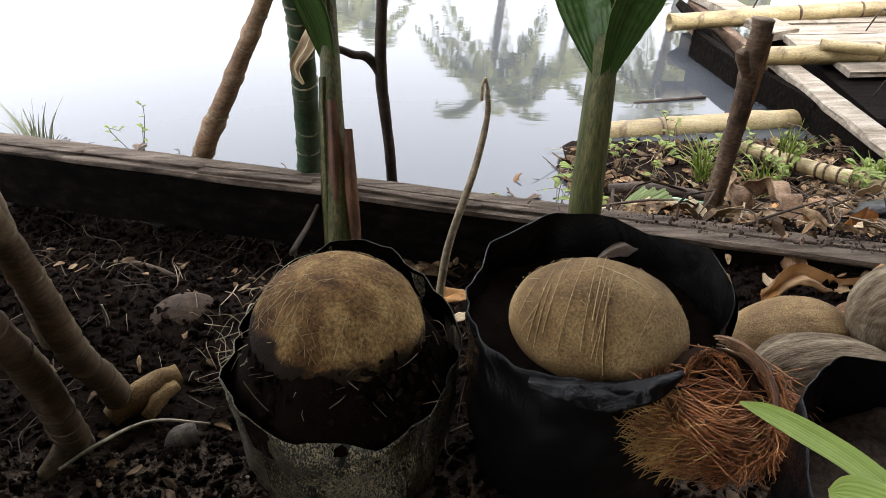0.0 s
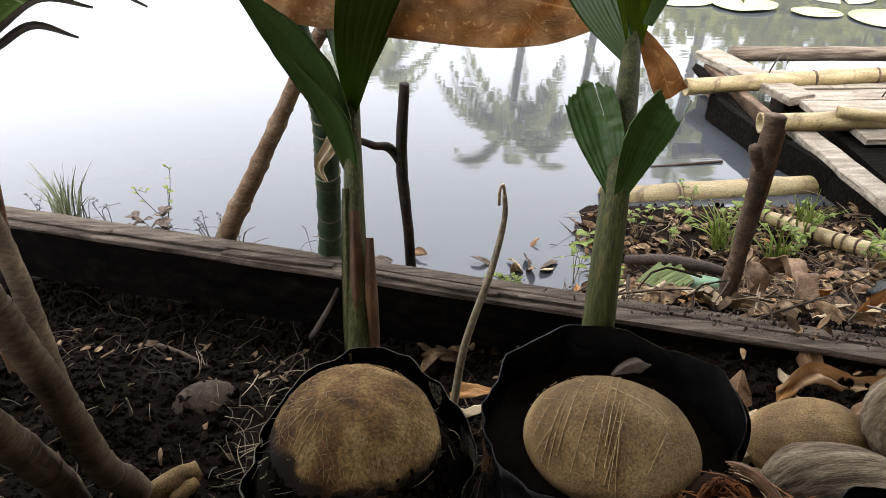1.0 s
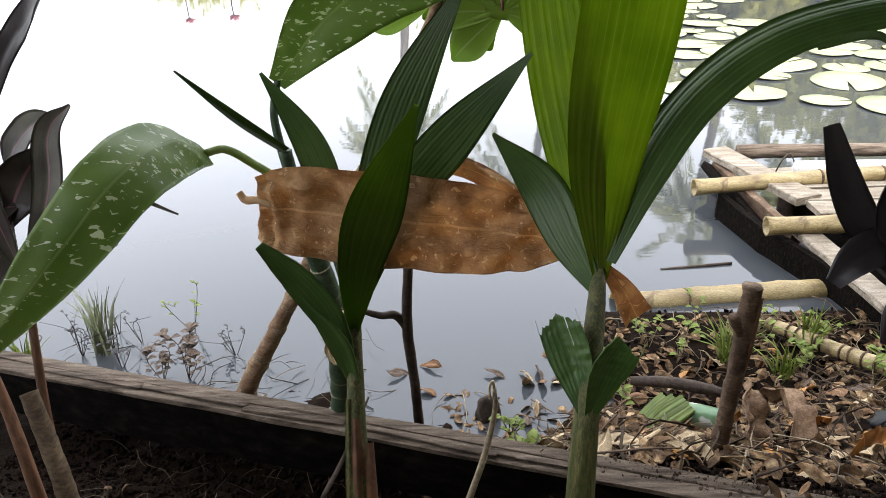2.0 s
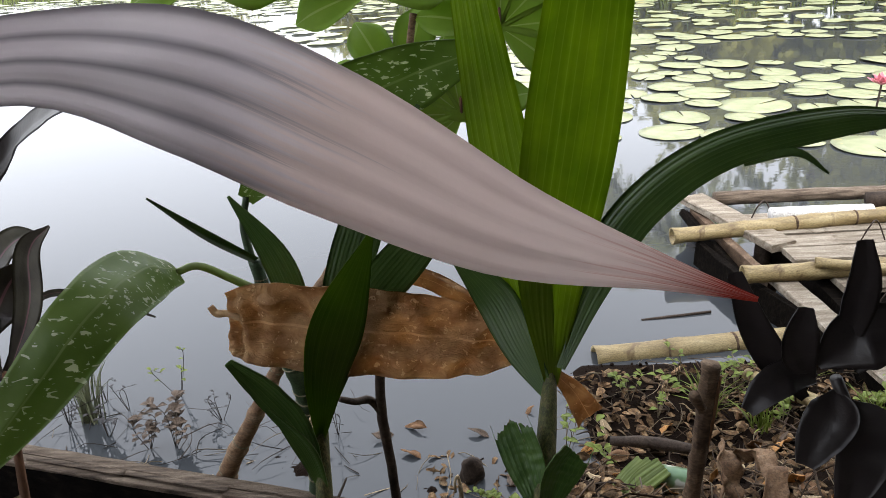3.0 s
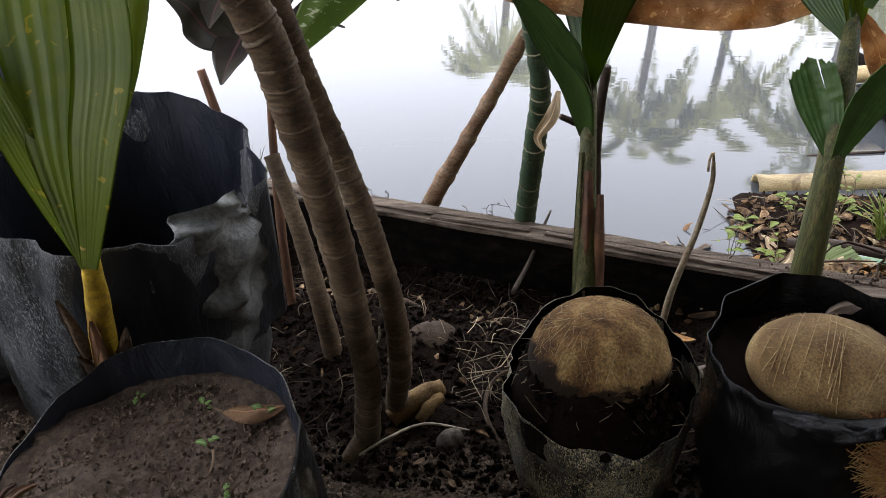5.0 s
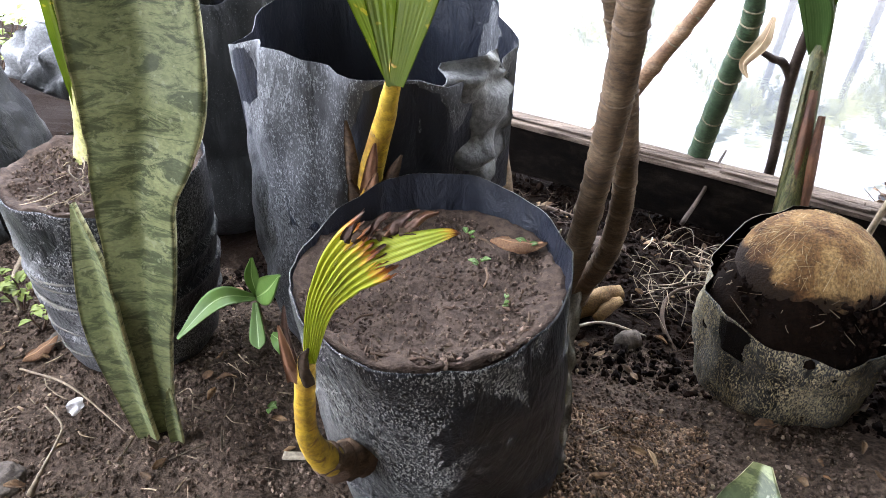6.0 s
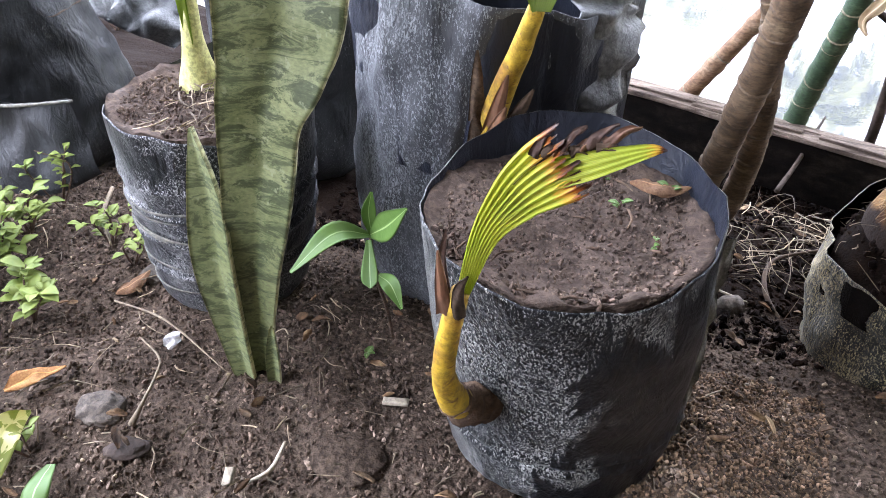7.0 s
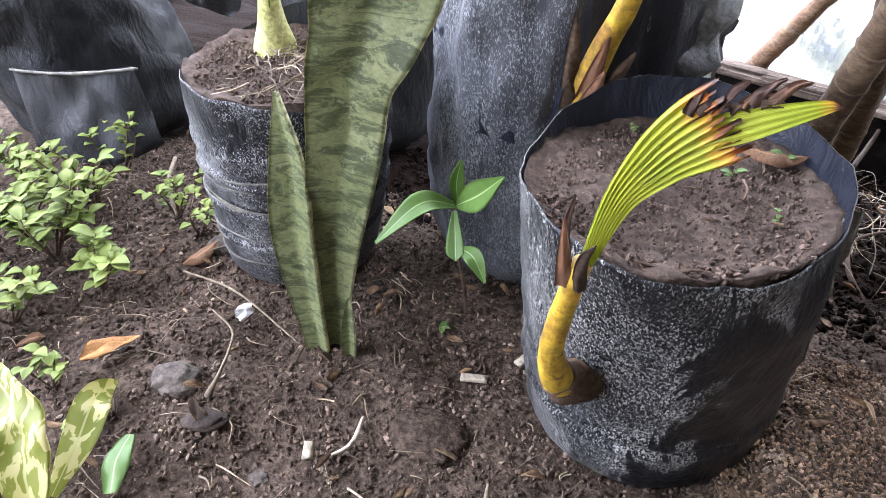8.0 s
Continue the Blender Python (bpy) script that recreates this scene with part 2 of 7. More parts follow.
def plastic(name, dirt, amount, shine=0.32, dust=(0.30, 0.29, 0.27), film=0.0, fold=0.006, wet_side=0.0, spec=0.5, film_colour=(0.008, 0.0083, 0.0085), coarse=1.0, streak=0.6, damp=1.0):
    """Black grow-bag film: soft creases, dried splashes of soil, grey dust film."""
    m, nt, b = base(name, shine, spec)
    co = coords(nt)
    splash = grain(nt, coords(nt, (1, 1, streak)), 820, 3, 0.75, 0.4)
    patch = grain(nt, co, 13, 4, 0.6, 0.5)
    wet = ramp(nt, grain(nt, coords(nt, (1, 1, 0.55)), 11, 6, 0.65, 2.2), ((0.60, 0.0), (0.625, 1.0)))
    if wet_side:
        sep = nt.nodes.new("ShaderNodeSeparateXYZ")
        nt.links.new(co, sep.inputs[0])
        slant = calc(nt, "SUBTRACT", calc(nt, "MULTIPLY", sep.outputs[0], wet_side), calc(nt, "MULTIPLY", sep.outputs[2], wet_side * 0.2))
        wet = ramp(nt, calc(nt, "ADD", slant, calc(nt, "MULTIPLY", grain(nt, coords(nt, (1, 1, 0.6)), 13, 6, 0.6, 1.8), 1.6)), ((0.94, 0.0), (0.96, 1.0)))
    wet = calc(nt, "MULTIPLY", wet, damp)
    lim = calc(nt, "SUBTRACT", calc(nt, "ADD", splash, calc(nt, "MULTIPLY", patch, 0.35)), calc(nt, "MULTIPLY", wet, 0.5))
    spots = ramp(nt, lim, ((0.86 - 0.4 * amount, 0.0), (0.885 - 0.4 * amount, 1.0)))
    tone = ramp(nt, grain(nt, coords(nt, (1, 1, streak)), 330, 3, 0.7), ((0.35, 0.35), (0.65, 1.0)))
    col = mixed(nt, spots, film_colour, mixed(nt, 1.0, tone, dirt, "MULTIPLY"))
    haze = ramp(nt, grain(nt, coords(nt, (1, 1, 0.35)), 26, 5, 0.7, 1.0), ((0.42, 0.0), (0.75, 1.0)))
    haze = calc(nt, "MULTIPLY", haze, calc(nt, "SUBTRACT", 1.0, wet))
    col = mixed(nt, calc(nt, "MULTIPLY", haze, film), col, dust)
    nt.links.new(col, b.inputs["Base Color"])
    nt.links.new(ramp(nt, calc(nt, "ADD", spots, calc(nt, "MULTIPLY", haze, film)), ((0.0, shine), (0.8, 0.85))), b.inputs["Roughness"])
    crease = calc(nt, "ADD", grain(nt, coords(nt, (1, 1, 0.4)), 32 * coarse, 3, 0.55, 1.4), calc(nt, "MULTIPLY", grain(nt, coords(nt, (1, 1, 0.5)), 95 * coarse, 3, 0.6, 1.8), 0.35))
    bump(nt, b, calc(nt, "ADD", crease, calc(nt, "MULTIPLY", splash, 0.10)), 0.6, fold)
    return m


SOIL = mottled("soil", ((0.3, (0.062, 0.044, 0.031)), (0.55, (0.125, 0.091, 0.066)), (0.75, (0.20, 0.148, 0.108))), 9, 0.95, 190, 1.0, 0.006, spec=0.05, stain=((0.13, 0.086, 0.052), 2.6, 0.64), fine_mix=0.75)
# Near black holds the yard's shade too where it lies under the bags.
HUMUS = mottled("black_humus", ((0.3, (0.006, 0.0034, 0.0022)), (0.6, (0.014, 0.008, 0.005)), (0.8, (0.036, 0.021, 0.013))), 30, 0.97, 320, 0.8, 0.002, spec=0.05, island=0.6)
CLOD = mottled("soil_clods", ((0.3, (0.072, 0.051, 0.036)), (0.55, (0.145, 0.105, 0.076)), (0.7, (0.30, 0.228, 0.170))), 30, 0.97, 300, 0.7, 0.002, spec=0.1, island=0.6)
LITTER = mottled("leaf_crumbs", ((0.3, (0.020, 0.011, 0.006)), (0.5, (0.150, 0.086, 0.041)), (0.7, (0.38, 0.27, 0.15))), 40, 0.85, 200, 0.6, 0.002, spec=0.2, island=0.6)
POT_SOIL = mottled("potting_soil", ((0.3, (0.095, 0.066, 0.049)), (0.6, (0.155, 0.112, 0.084)), (0.8, (0.22, 0.164, 0.125))), 14, 0.96, 190, 0.8, 0.003, spec=0.12, fine_mix=0.6, island=0.6)
BAG_SPECK = plastic("speckled_black_plastic", (0.33, 0.33, 0.32), 0.350, 0.36, (0.07, 0.07, 0.07), film=0.16, spec=0.28, film_colour=(0.008, 0.009, 0.011))
BAG_SPLASHED = plastic("splashed_black_plastic", (0.31, 0.31, 0.285), 0.375, 0.28, (0.06, 0.06, 0.056), film=0.12, wet_side=7.5, spec=0.28, film_colour=(0.007, 0.008, 0.0095))
BAG_WORN = plastic("worn_grey_plastic", (0.235, 0.245, 0.25), 0.42, 0.42, (0.11, 0.115, 0.12), film=0.6, spec=0.28, streak=0.40, film_colour=(0.030, 0.031, 0.034), damp=0.25)
BAG_DULL = plastic("dull_dark_plastic", (0.14, 0.145, 0.14), 0.12, 0.45, (0.045, 0.048, 0.048), film=0.5, fold=0.008, spec=0.25, coarse=0.6)
BAG_BLACK = plastic("wet_black_plastic", (0.10, 0.08, 0.055), -0.10, 0.10, (0.02, 0.018, 0.014), film=0.02, fold=0.014, spec=0.22, film_colour=(0.0028, 0.0028, 0.003), coarse=0.45)
BAG_INSIDE = plastic("black_plastic_lining", (0.06, 0.06, 0.065), 0.02, 0.32, (0.022, 0.026, 0.036), film=0.35, spec=0.35, film_colour=(0.008, 0.010, 0.016))
BAG_ALGAE = plastic("mossy_black_plastic", (0.46, 0.385, 0.225), 0.425, 0.34, (0.095, 0.098, 0.085), film=0.6, fold=0.011, spec=0.4, streak=0.45)
FLAP = mottled("pale_worn_plastic", ((0.3, (0.06, 0.064, 0.062)), (0.55, (0.17, 0.175, 0.17)), (0.75, (0.33, 0.335, 0.32))), 16, 0.38, 240, 0.5, 0.003, spec=0.4)
NUT = mottled("weathered_coconut_husk", ((0.34, (0.070, 0.028, 0.009)), (0.48, (0.235, 0.128, 0.045)), (0.66, (0.52, 0.335, 0.135))), 24, 0.85, 420, 1.0, 0.0026, (1, 1, 0.7), 0.2, fine_mix=0.66)
NUT_PALE = mottled("dry_coconut_husk", ((0.32, (0.12, 0.064, 0.022)), (0.52, (0.265, 0.165, 0.065)), (0.74, (0.45, 0.315, 0.145))), 15, 0.80, 560, 0.9, 0.0018, (1, 1, 1), 0.25, fine_mix=0.60)
NUT_GREY = mottled("grey_coconut_husk", ((0.32, (0.085, 0.055, 0.032)), (0.55, (0.23, 0.172, 0.108)), (0.75, (0.38, 0.31, 0.21))), 22, 0.88, 150, 0.9, 0.003, (1, 6, 1), 0.2)
FIBRE = mottled("coir_fibre", ((0.3, (0.12, 0.038, 0.012)), (0.55, (0.34, 0.120, 0.034)), (0.75, (0.60, 0.30, 0.11))), 60, 0.7, 400, 0.2, 0.001, spec=0.4)
CORE = mottled("matted_husk", ((0.3, (0.014, 0.006, 0.003)), (0.6, (0.042, 0.017, 0.007)), (0.8, (0.10, 0.043, 0.016))), 40, 0.9, 260, 0.8, 0.003, spec=0.15)
COIR_TIP = mottled("golden_coir", ((0.3, (0.26, 0.13, 0.04)), (0.6, (0.44, 0.27, 0.09)), (0.8, (0.60, 0.43, 0.18))), 60, 0.8, 400, 0.2, 0.001, spec=0.3)
STRAND = mottled("tan_strand", ((0.3, (0.34, 0.22, 0.095)), (0.7, (0.50, 0.35, 0.17))), 60, 0.8, 300, 0.2, 0.001, spec=0.3)
HAIR = mottled("pale_fibre", ((0.3, (0.40, 0.27, 0.12)), (0.7, (0.62, 0.47, 0.26))), 60, 0.8, 300, 0.2, 0.001, spec=0.3)
ROOTS = mottled("dry_roots", ((0.3, (0.045, 0.027, 0.016)), (0.6, (0.105, 0.070, 0.044)), (0.8, (0.21, 0.155, 0.10))), 40, 0.85, 300, 0.3, 0.001, spec=0.2, island=0.6)
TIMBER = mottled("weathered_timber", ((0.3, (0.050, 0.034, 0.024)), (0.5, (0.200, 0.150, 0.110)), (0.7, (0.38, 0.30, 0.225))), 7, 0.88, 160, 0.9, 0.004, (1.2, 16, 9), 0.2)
# Wet timber with the darkness of shaded faces put into its colour.
SHADED_WET_TIMBER = mottled("shaded_wet_timber", ((0.3, (0.003, 0.0023, 0.002)), (0.52, (0.008, 0.006, 0.0046)), (0.72, (0.024, 0.018, 0.013))), 7, 0.95, 160, 0.9, 0.004, (1.2, 16, 9), 0.04)
LIT_BROWN_SOIL = mottled("lit_brown_soil", ((0.3, (0.16, 0.105, 0.062)), (0.55, (0.28, 0.190, 0.118)), (0.7, (0.40, 0.295, 0.20))), 30, 0.97, 300, 0.7, 0.002, spec=0.1, island=0.6)
BOARD = mottled("bleached_boards", ((0.3, (0.16, 0.125, 0.09)), (0.5, (0.30, 0.25, 0.19)), (0.7, (0.46, 0.41, 0.33))), 5, 0.86, 90, 0.7, 0.003, (1.5, 9, 9), 0.2, stain=((0.10, 0.075, 0.05), 9, 0.63))
BAMBOO = mottled("dry_bamboo", ((0.3, (0.17, 0.115, 0.045)), (0.5, (0.33, 0.245, 0.11)), (0.72, (0.48, 0.385, 0.20))), 6, 0.55, 110, 0.3, 0.002, (1, 5, 5), 0.4, stain=((0.13, 0.085, 0.04), 14, 0.60))
BARK = mottled("brown_stem_bark", ((0.3, (0.055, 0.034, 0.017)), (0.52, (0.125, 0.082, 0.045)), (0.74, (0.23, 0.165, 0.10))), 16, 0.8, 150, 0.7, 0.002, (1, 1, 2.6), 0.25)
CASSAVA = mottled("cassava_stem", ((0.3, (0.14, 0.075, 0.04)), (0.55, (0.26, 0.16, 0.09)), (0.75, (0.40, 0.29, 0.19))), 20, 0.75, 170, 0.6, 0.002, (1, 1, 2), 0.25)
STICK = mottled("dark_wet_stick", ((0.3, (0.030, 0.021, 0.016)), (0.7, (0.085, 0.062, 0.047))), 24, 0.75, 170, 0.7, 0.002, spec=0.15)
STAKE = mottled("rough_stake_bark", ((0.3, (0.055, 0.034, 0.022)), (0.55, (0.130, 0.083, 0.052)), (0.75, (0.24, 0.17, 0.115))), 16, 0.85, 140, 0.9, 0.003, (1, 1, 2.2), 0.2)
TWIG = mottled("pale_twig", ((0.3, (0.16, 0.115, 0.065)), (0.7, (0.38, 0.30, 0.19))), 30, 0.75, 200, 0.4, 0.001, island=0.6)
WHITE_TWIG = mottled("bleached_twig", ((0.3, (0.30, 0.25, 0.17)), (0.7, (0.52, 0.45, 0.33))), 30, 0.75, 200, 0.4, 0.001)
DIEF_STEM = mottled("ringed_green_stem", ((0.3, (0.022, 0.050, 0.022)), (0.55, (0.050, 0.085, 0.040)), (0.75, (0.10, 0.13, 0.075))), 22, 0.6, 170, 0.5, 0.002, (1, 1, 2), 0.35)
STONE = mottled("dirty_stone", ((0.3, (0.06, 0.05, 0.04)), (0.6, (0.14, 0.115, 0.09)), (0.8, (0.24, 0.20, 0.16))), 40, 0.93, 260, 0.8, 0.002, spec=0.2)
PALM_STEM = mottled("seedling_stem", ((0.3, (0.048, 0.056, 0.015)), (0.5, (0.105, 0.112, 0.032)), (0.72, (0.21, 0.165, 0.070))), 150, 0.55, 700, 0.7, 0.0014, (1, 1, 0.06), 0.35, fine_mix=0.75)
RING = mottled("pale_leaf_scar", ((0.3, (0.14, 0.12, 0.07)), (0.7, (0.30, 0.26, 0.17))), 60, 0.8, 300, 0.4, 0.001)
BARK_RING = mottled("raised_leaf_scar", ((0.3, (0.060, 0.036, 0.019)), (0.7, (0.19, 0.13, 0.075))), 60, 0.8, 300, 0.4, 0.001)
SHEATH = mottled("brown_leaf_sheath", ((0.3, (0.10, 0.045, 0.025)), (0.55, (0.21, 0.10, 0.05)), (0.75, (0.30, 0.18, 0.09))), 20, 0.7, 160, 0.5, 0.002, (1, 1, 0.25))
COCO_LEAF = leafy("coconut_leaf", (0.190, 0.280, 0.018), (0.310, 0.400, 0.034), 11, (0.36, 0.45, 0.07), 0.10, 0.84, 0.36, noise_scale=3)
# Darker copy of coconut_leaf: the front blade's missing backlight is in its colour.
COCO_SHADED = leafy("shaded_coconut_leaf", (0.085, 0.145, 0.016), (0.140, 0.205, 0.026), 11, (0.19, 0.26, 0.05), 0.10, 0.86, 0.34, noise_scale=3)
TORN_LEAF = leafy("torn_coconut_leaf", (0.040, 0.095, 0.020), (0.080, 0.150, 0.034), 8, (0.11, 0.19, 0.05), 0.12, trans=0.35, rough=0.4, noise_scale=8, tip=(((0.16, 0.10, 0.04), 0.97),))
LIME_LEAF = leafy("lime_coconut_leaf", (0.150, 0.215, 0.018), (0.270, 0.315, 0.035), 9, (0.12, 0.19, 0.02), 0.10, 0.72, 0.4, noise_scale=3, spots=((0.50, 0.42, 0.05), 90, 0.66))
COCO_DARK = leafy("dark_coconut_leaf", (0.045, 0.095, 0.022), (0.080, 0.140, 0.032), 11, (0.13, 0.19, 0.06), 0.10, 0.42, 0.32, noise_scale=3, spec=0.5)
YELLOW_LEAF = leafy("yellowing_coconut_leaf", (0.34, 0.40, 0.025), (0.54, 0.54, 0.05), 18, (0.20, 0.32, 0.02), 0.22, 0.40, 0.45, tip=(((0.62, 0.40, 0.04), 0.74), ((0.32, 0.10, 0.02), 0.83), ((0.07, 0.032, 0.018), 0.90)), noise_scale=4)
YELLOW_STEM = mottled("yellow_stem", ((0.3, (0.24, 0.11, 0.018)), (0.5, (0.50, 0.32, 0.025)), (0.75, (0.56, 0.42, 0.05))), 24, 0.55, 180, 0.4, 0.0015, spec=0.4, stain=((0.15, 0.075, 0.025), 110, 0.585))
SCORCH = mottled("scorched_leaf", ((0.3, (0.035, 0.02, 0.013)), (0.6, (0.11, 0.06, 0.04)), (0.8, (0.22, 0.14, 0.09))), 60, 0.85, 250, 0.4, 0.001)
DIEF_LEAF = leafy("spotted_green_leaf", (0.135, 0.215, 0.045), (0.215, 0.300, 0.080), 0, trans=0.55, rough=0.38, spec=0.35, spots=((0.66, 0.70, 0.50), 250, 0.615, (0.4, 0.9, 0.9)), mid=((0.26, 0.34, 0.12), 0.012), noise_scale=3)
DRY_LEAF = leafy("dry_brown_leaf", (0.36, 0.185, 0.075), (0.74, 0.485, 0.245), 0, trans=0.50, rough=0.6, spots=((0.78, 0.58, 0.32), 170, 0.635), mid=((0.74, 0.50, 0.26), 0.010), noise_scale=9, bumps=1.0, crumple=9.0)
CASS_LEAF = leafy("lime_cassava_leaf", (0.21, 0.34, 0.030), (0.29, 0.43, 0.055), 0, trans=0.55, rough=0.5, mid=((0.40, 0.50, 0.14), 0.02), noise_scale=3)
PURPLE = leafy("purple_leaf", (0.045, 0.034, 0.034), (0.105, 0.100, 0.066), 0, None, 0.16, 0.22, 0.38, noise_scale=3, spec=0.35, mid=((0.20, 0.10, 0.11), 0.02))
MAUVE = leafy("mauve_leaf", (0.66, 0.60, 0.62), (0.88, 0.84, 0.85), 4, (0.15, 0.14, 0.165), 0.24, 0.62, 0.30, tip=(((0.80, 0.70, 0.67), 0.60), ((0.66, 0.46, 0.42), 0.86), ((0.36, 0.045, 0.03), 0.92)), noise_scale=2, spots=((0.72, 0.60, 0.46), 70, 0.72))
BLACK_LEAF = leafy("near_black_leaf", (0.012, 0.010, 0.011), (0.026, 0.021, 0.021), 0, trans=0.08, rough=0.40, noise_scale=3, spec=0.35)
SANS = leafy("snake_plant_leaf", (0.155, 0.180, 0.070), (0.275, 0.295, 0.140), 0, trans=0.12, rough=0.45, edge=(0.60, 0.58, 0.32), noise_scale=2.2)
GREEN = leafy("fresh_green_leaf", (0.085, 0.165, 0.032), (0.14, 0.235, 0.055), 0, trans=0.38, rough=0.42, mid=((0.30, 0.42, 0.16), 0.02), noise_scale=5)
WEED = leafy("weed_leaf", (0.12, 0.175, 0.025), (0.26, 0.31, 0.055), 0, trans=0.4, rough=0.55, noise_scale=5)
STRIPED = leafy("pale_striped_leaf", (0.17, 0.245, 0.045), (0.27, 0.34, 0.085), 9, (0.30, 0.37, 0.13), 0.16, 0.4, 0.42, noise_scale=3)
VARIEG = leafy("variegated_leaf", (0.20, 0.24, 0.035), (0.34, 0.36, 0.07), 0, trans=0.35, rough=0.45, spots=((0.66, 0.62, 0.28), 230, 0.50, (0.9, 0.35, 0.35)), mid=((0.60, 0.58, 0.24), 0.02), noise_scale=4)
PAD = leafy("lily_pad", (0.20, 0.225, 0.120), (0.34, 0.350, 0.215), 0, trans=0.1, rough=0.38, noise_scale=0.4, spots=((0.42, 0.34, 0.14), 4.0, 0.66))
PINK = leafy("pink_petal", (0.62, 0.16, 0.22), (0.78, 0.34, 0.38), 0, trans=0.35, rough=0.5)
FAR_LEAF = leafy("far_foliage", (0.26, 0.265, 0.055), (0.46, 0.43, 0.115), 0, trans=0.5, rough=0.6, noise_scale=0.1)
PALM_LEAF = leafy("palm_frond_leaf", (0.42, 0.43, 0.17), (0.62, 0.61, 0.31), 0, trans=0.7, rough=0.5, noise_scale=0.2)
TRUNK = mottled("grey_palm_trunk", ((0.3, (0.14, 0.11, 0.085)), (0.7, (0.30, 0.25, 0.20))), 3, 0.9, 30, 0.8, 0.01)
FOIL = mottled("white_scrap", ((0.3, (0.62, 0.60, 0.57)), (0.7, (0.80, 0.79, 0.77))), 30, 0.5, 100, 0.2, 0.001)
SHOOT = mottled("pale_shoot_skin", ((0.3, (0.36, 0.36, 0.10)), (0.55, (0.56, 0.54, 0.20)), (0.75, (0.70, 0.66, 0.36))), 40, 0.5, 300, 0.3, 0.001, stain=((0.40, 0.16, 0.08), 60, 0.62))
PLASTER = mottled("grey_render_wall", ((0.3, (0.30, 0.28, 0.25)), (0.7, (0.42, 0.40, 0.36))), 2, 0.9, 40, 0.4, 0.003)
PALE_DRY = leafy("pale_dry_leaf", (0.42, 0.26, 0.12), (0.62, 0.43, 0.24), 0, trans=0.4, rough=0.65, noise_scale=8, bumps=0.8, crumple=4.0)
SEAM = mottled("dusty_plastic_seam", ((0.3, (0.05, 0.048, 0.04)), (0.55, (0.16, 0.15, 0.12)), (0.75, (0.30, 0.28, 0.22))), 60, 0.7, 500, 0.6, 0.002)
DEAD = []
for i, (a, b) in enumerate((((0.12, 0.057, 0.025), (0.26, 0.14, 0.062)), ((0.29, 0.20, 0.105), (0.54, 0.42, 0.26)), ((0.33, 0.145, 0.045), (0.54, 0.28, 0.085)), ((0.065, 0.042, 0.028), (0.13, 0.09, 0.06)))):
    DEAD.append(leafy(("brown_dead_leaf", "straw_dead_leaf", "orange_dead_leaf", "dark_dead_leaf")[i], a, b, 0, trans=0.2, rough=0.7, mid=(tuple(min(1, q * 1.5) for q in b), 0.02), bumps=0.6))

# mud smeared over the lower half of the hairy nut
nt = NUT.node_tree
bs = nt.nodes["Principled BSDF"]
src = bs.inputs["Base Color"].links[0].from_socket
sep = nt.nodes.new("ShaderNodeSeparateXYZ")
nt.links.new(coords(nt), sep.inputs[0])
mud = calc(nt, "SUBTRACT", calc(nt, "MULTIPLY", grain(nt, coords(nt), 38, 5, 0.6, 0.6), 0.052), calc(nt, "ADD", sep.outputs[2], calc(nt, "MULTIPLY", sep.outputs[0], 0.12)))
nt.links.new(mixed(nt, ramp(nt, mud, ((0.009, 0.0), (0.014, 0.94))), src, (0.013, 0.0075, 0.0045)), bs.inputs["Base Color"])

# damp black humus, yard shade painted in, replaces the dry soil towards the pond
nt = SOIL.node_tree
bs = nt.nodes["Principled BSDF"]
src = bs.inputs["Base Color"].links[0].from_socket
sep = nt.nodes.new("ShaderNodeSeparateXYZ")
nt.links.new(coords(nt), sep.inputs[0])
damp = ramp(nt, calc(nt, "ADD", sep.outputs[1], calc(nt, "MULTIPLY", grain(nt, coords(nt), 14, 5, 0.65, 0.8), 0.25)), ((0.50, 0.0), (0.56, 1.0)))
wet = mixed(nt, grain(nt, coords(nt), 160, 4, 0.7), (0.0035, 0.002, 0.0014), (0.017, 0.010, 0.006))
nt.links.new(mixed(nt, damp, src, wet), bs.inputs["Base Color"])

# snake plant: dark cross bands
nt = SANS.node_tree
bs = nt.nodes["Principled BSDF"]
src = bs.inputs["Base Color"].links[0].from_socket
band = ramp(nt, grain(nt, coords(nt, (30, 30, 85)), 1.0, 8, 0.78, 0.9), ((0.48, 0.0), (0.55, 1.0)))
dark = mixed(nt, calc(nt, "MULTIPLY", band, 0.85), src, (0.042, 0.058, 0.026))
dark = mixed(nt, 0.4, dark, ramp(nt, grain(nt, coords(nt, (1, 1, 1.6)), 240, 4, 0.7), ((0.40, 0.25), (0.60, 1.0))), "MULTIPLY")
pale_fleck = ramp(nt, grain(nt, coords(nt), 130, 3, 0.6), ((0.62, 0.0), (0.68, 0.7)))
dark = mixed(nt, pale_fleck, dark, (0.26, 0.28, 0.16))
nt.links.new(dark, bs.inputs["Base Color"])

# water: dark murk under a mirror skin with faint ripples
WATER_SKIN, nt, b = base("pond_water", 0.03, 0.5)
b.inputs["IOR"].default_value = 1.40
b.inputs["Base Color"].default_value = (0.042, 0.046, 0.050, 1)
co = coords(nt, (1, 1, 1))
rip = calc(nt, "ADD", grain(nt, coords(nt, (1.0, 3.2, 1)), 5.0, 3, 0.5, 0.4), grain(nt, co, 0.7, 2, 0.5))
bump(nt, b, rip, 0.012, 0.02)

# ---------------------------------------------------------------- ground, water, far bank
PLANK_A, PLANK_B = V((-1.25, 1.112, -0.008)), V((1.35, 0.460, -0.040))
ALONG = (PLANK_B - PLANK_A).normalized()
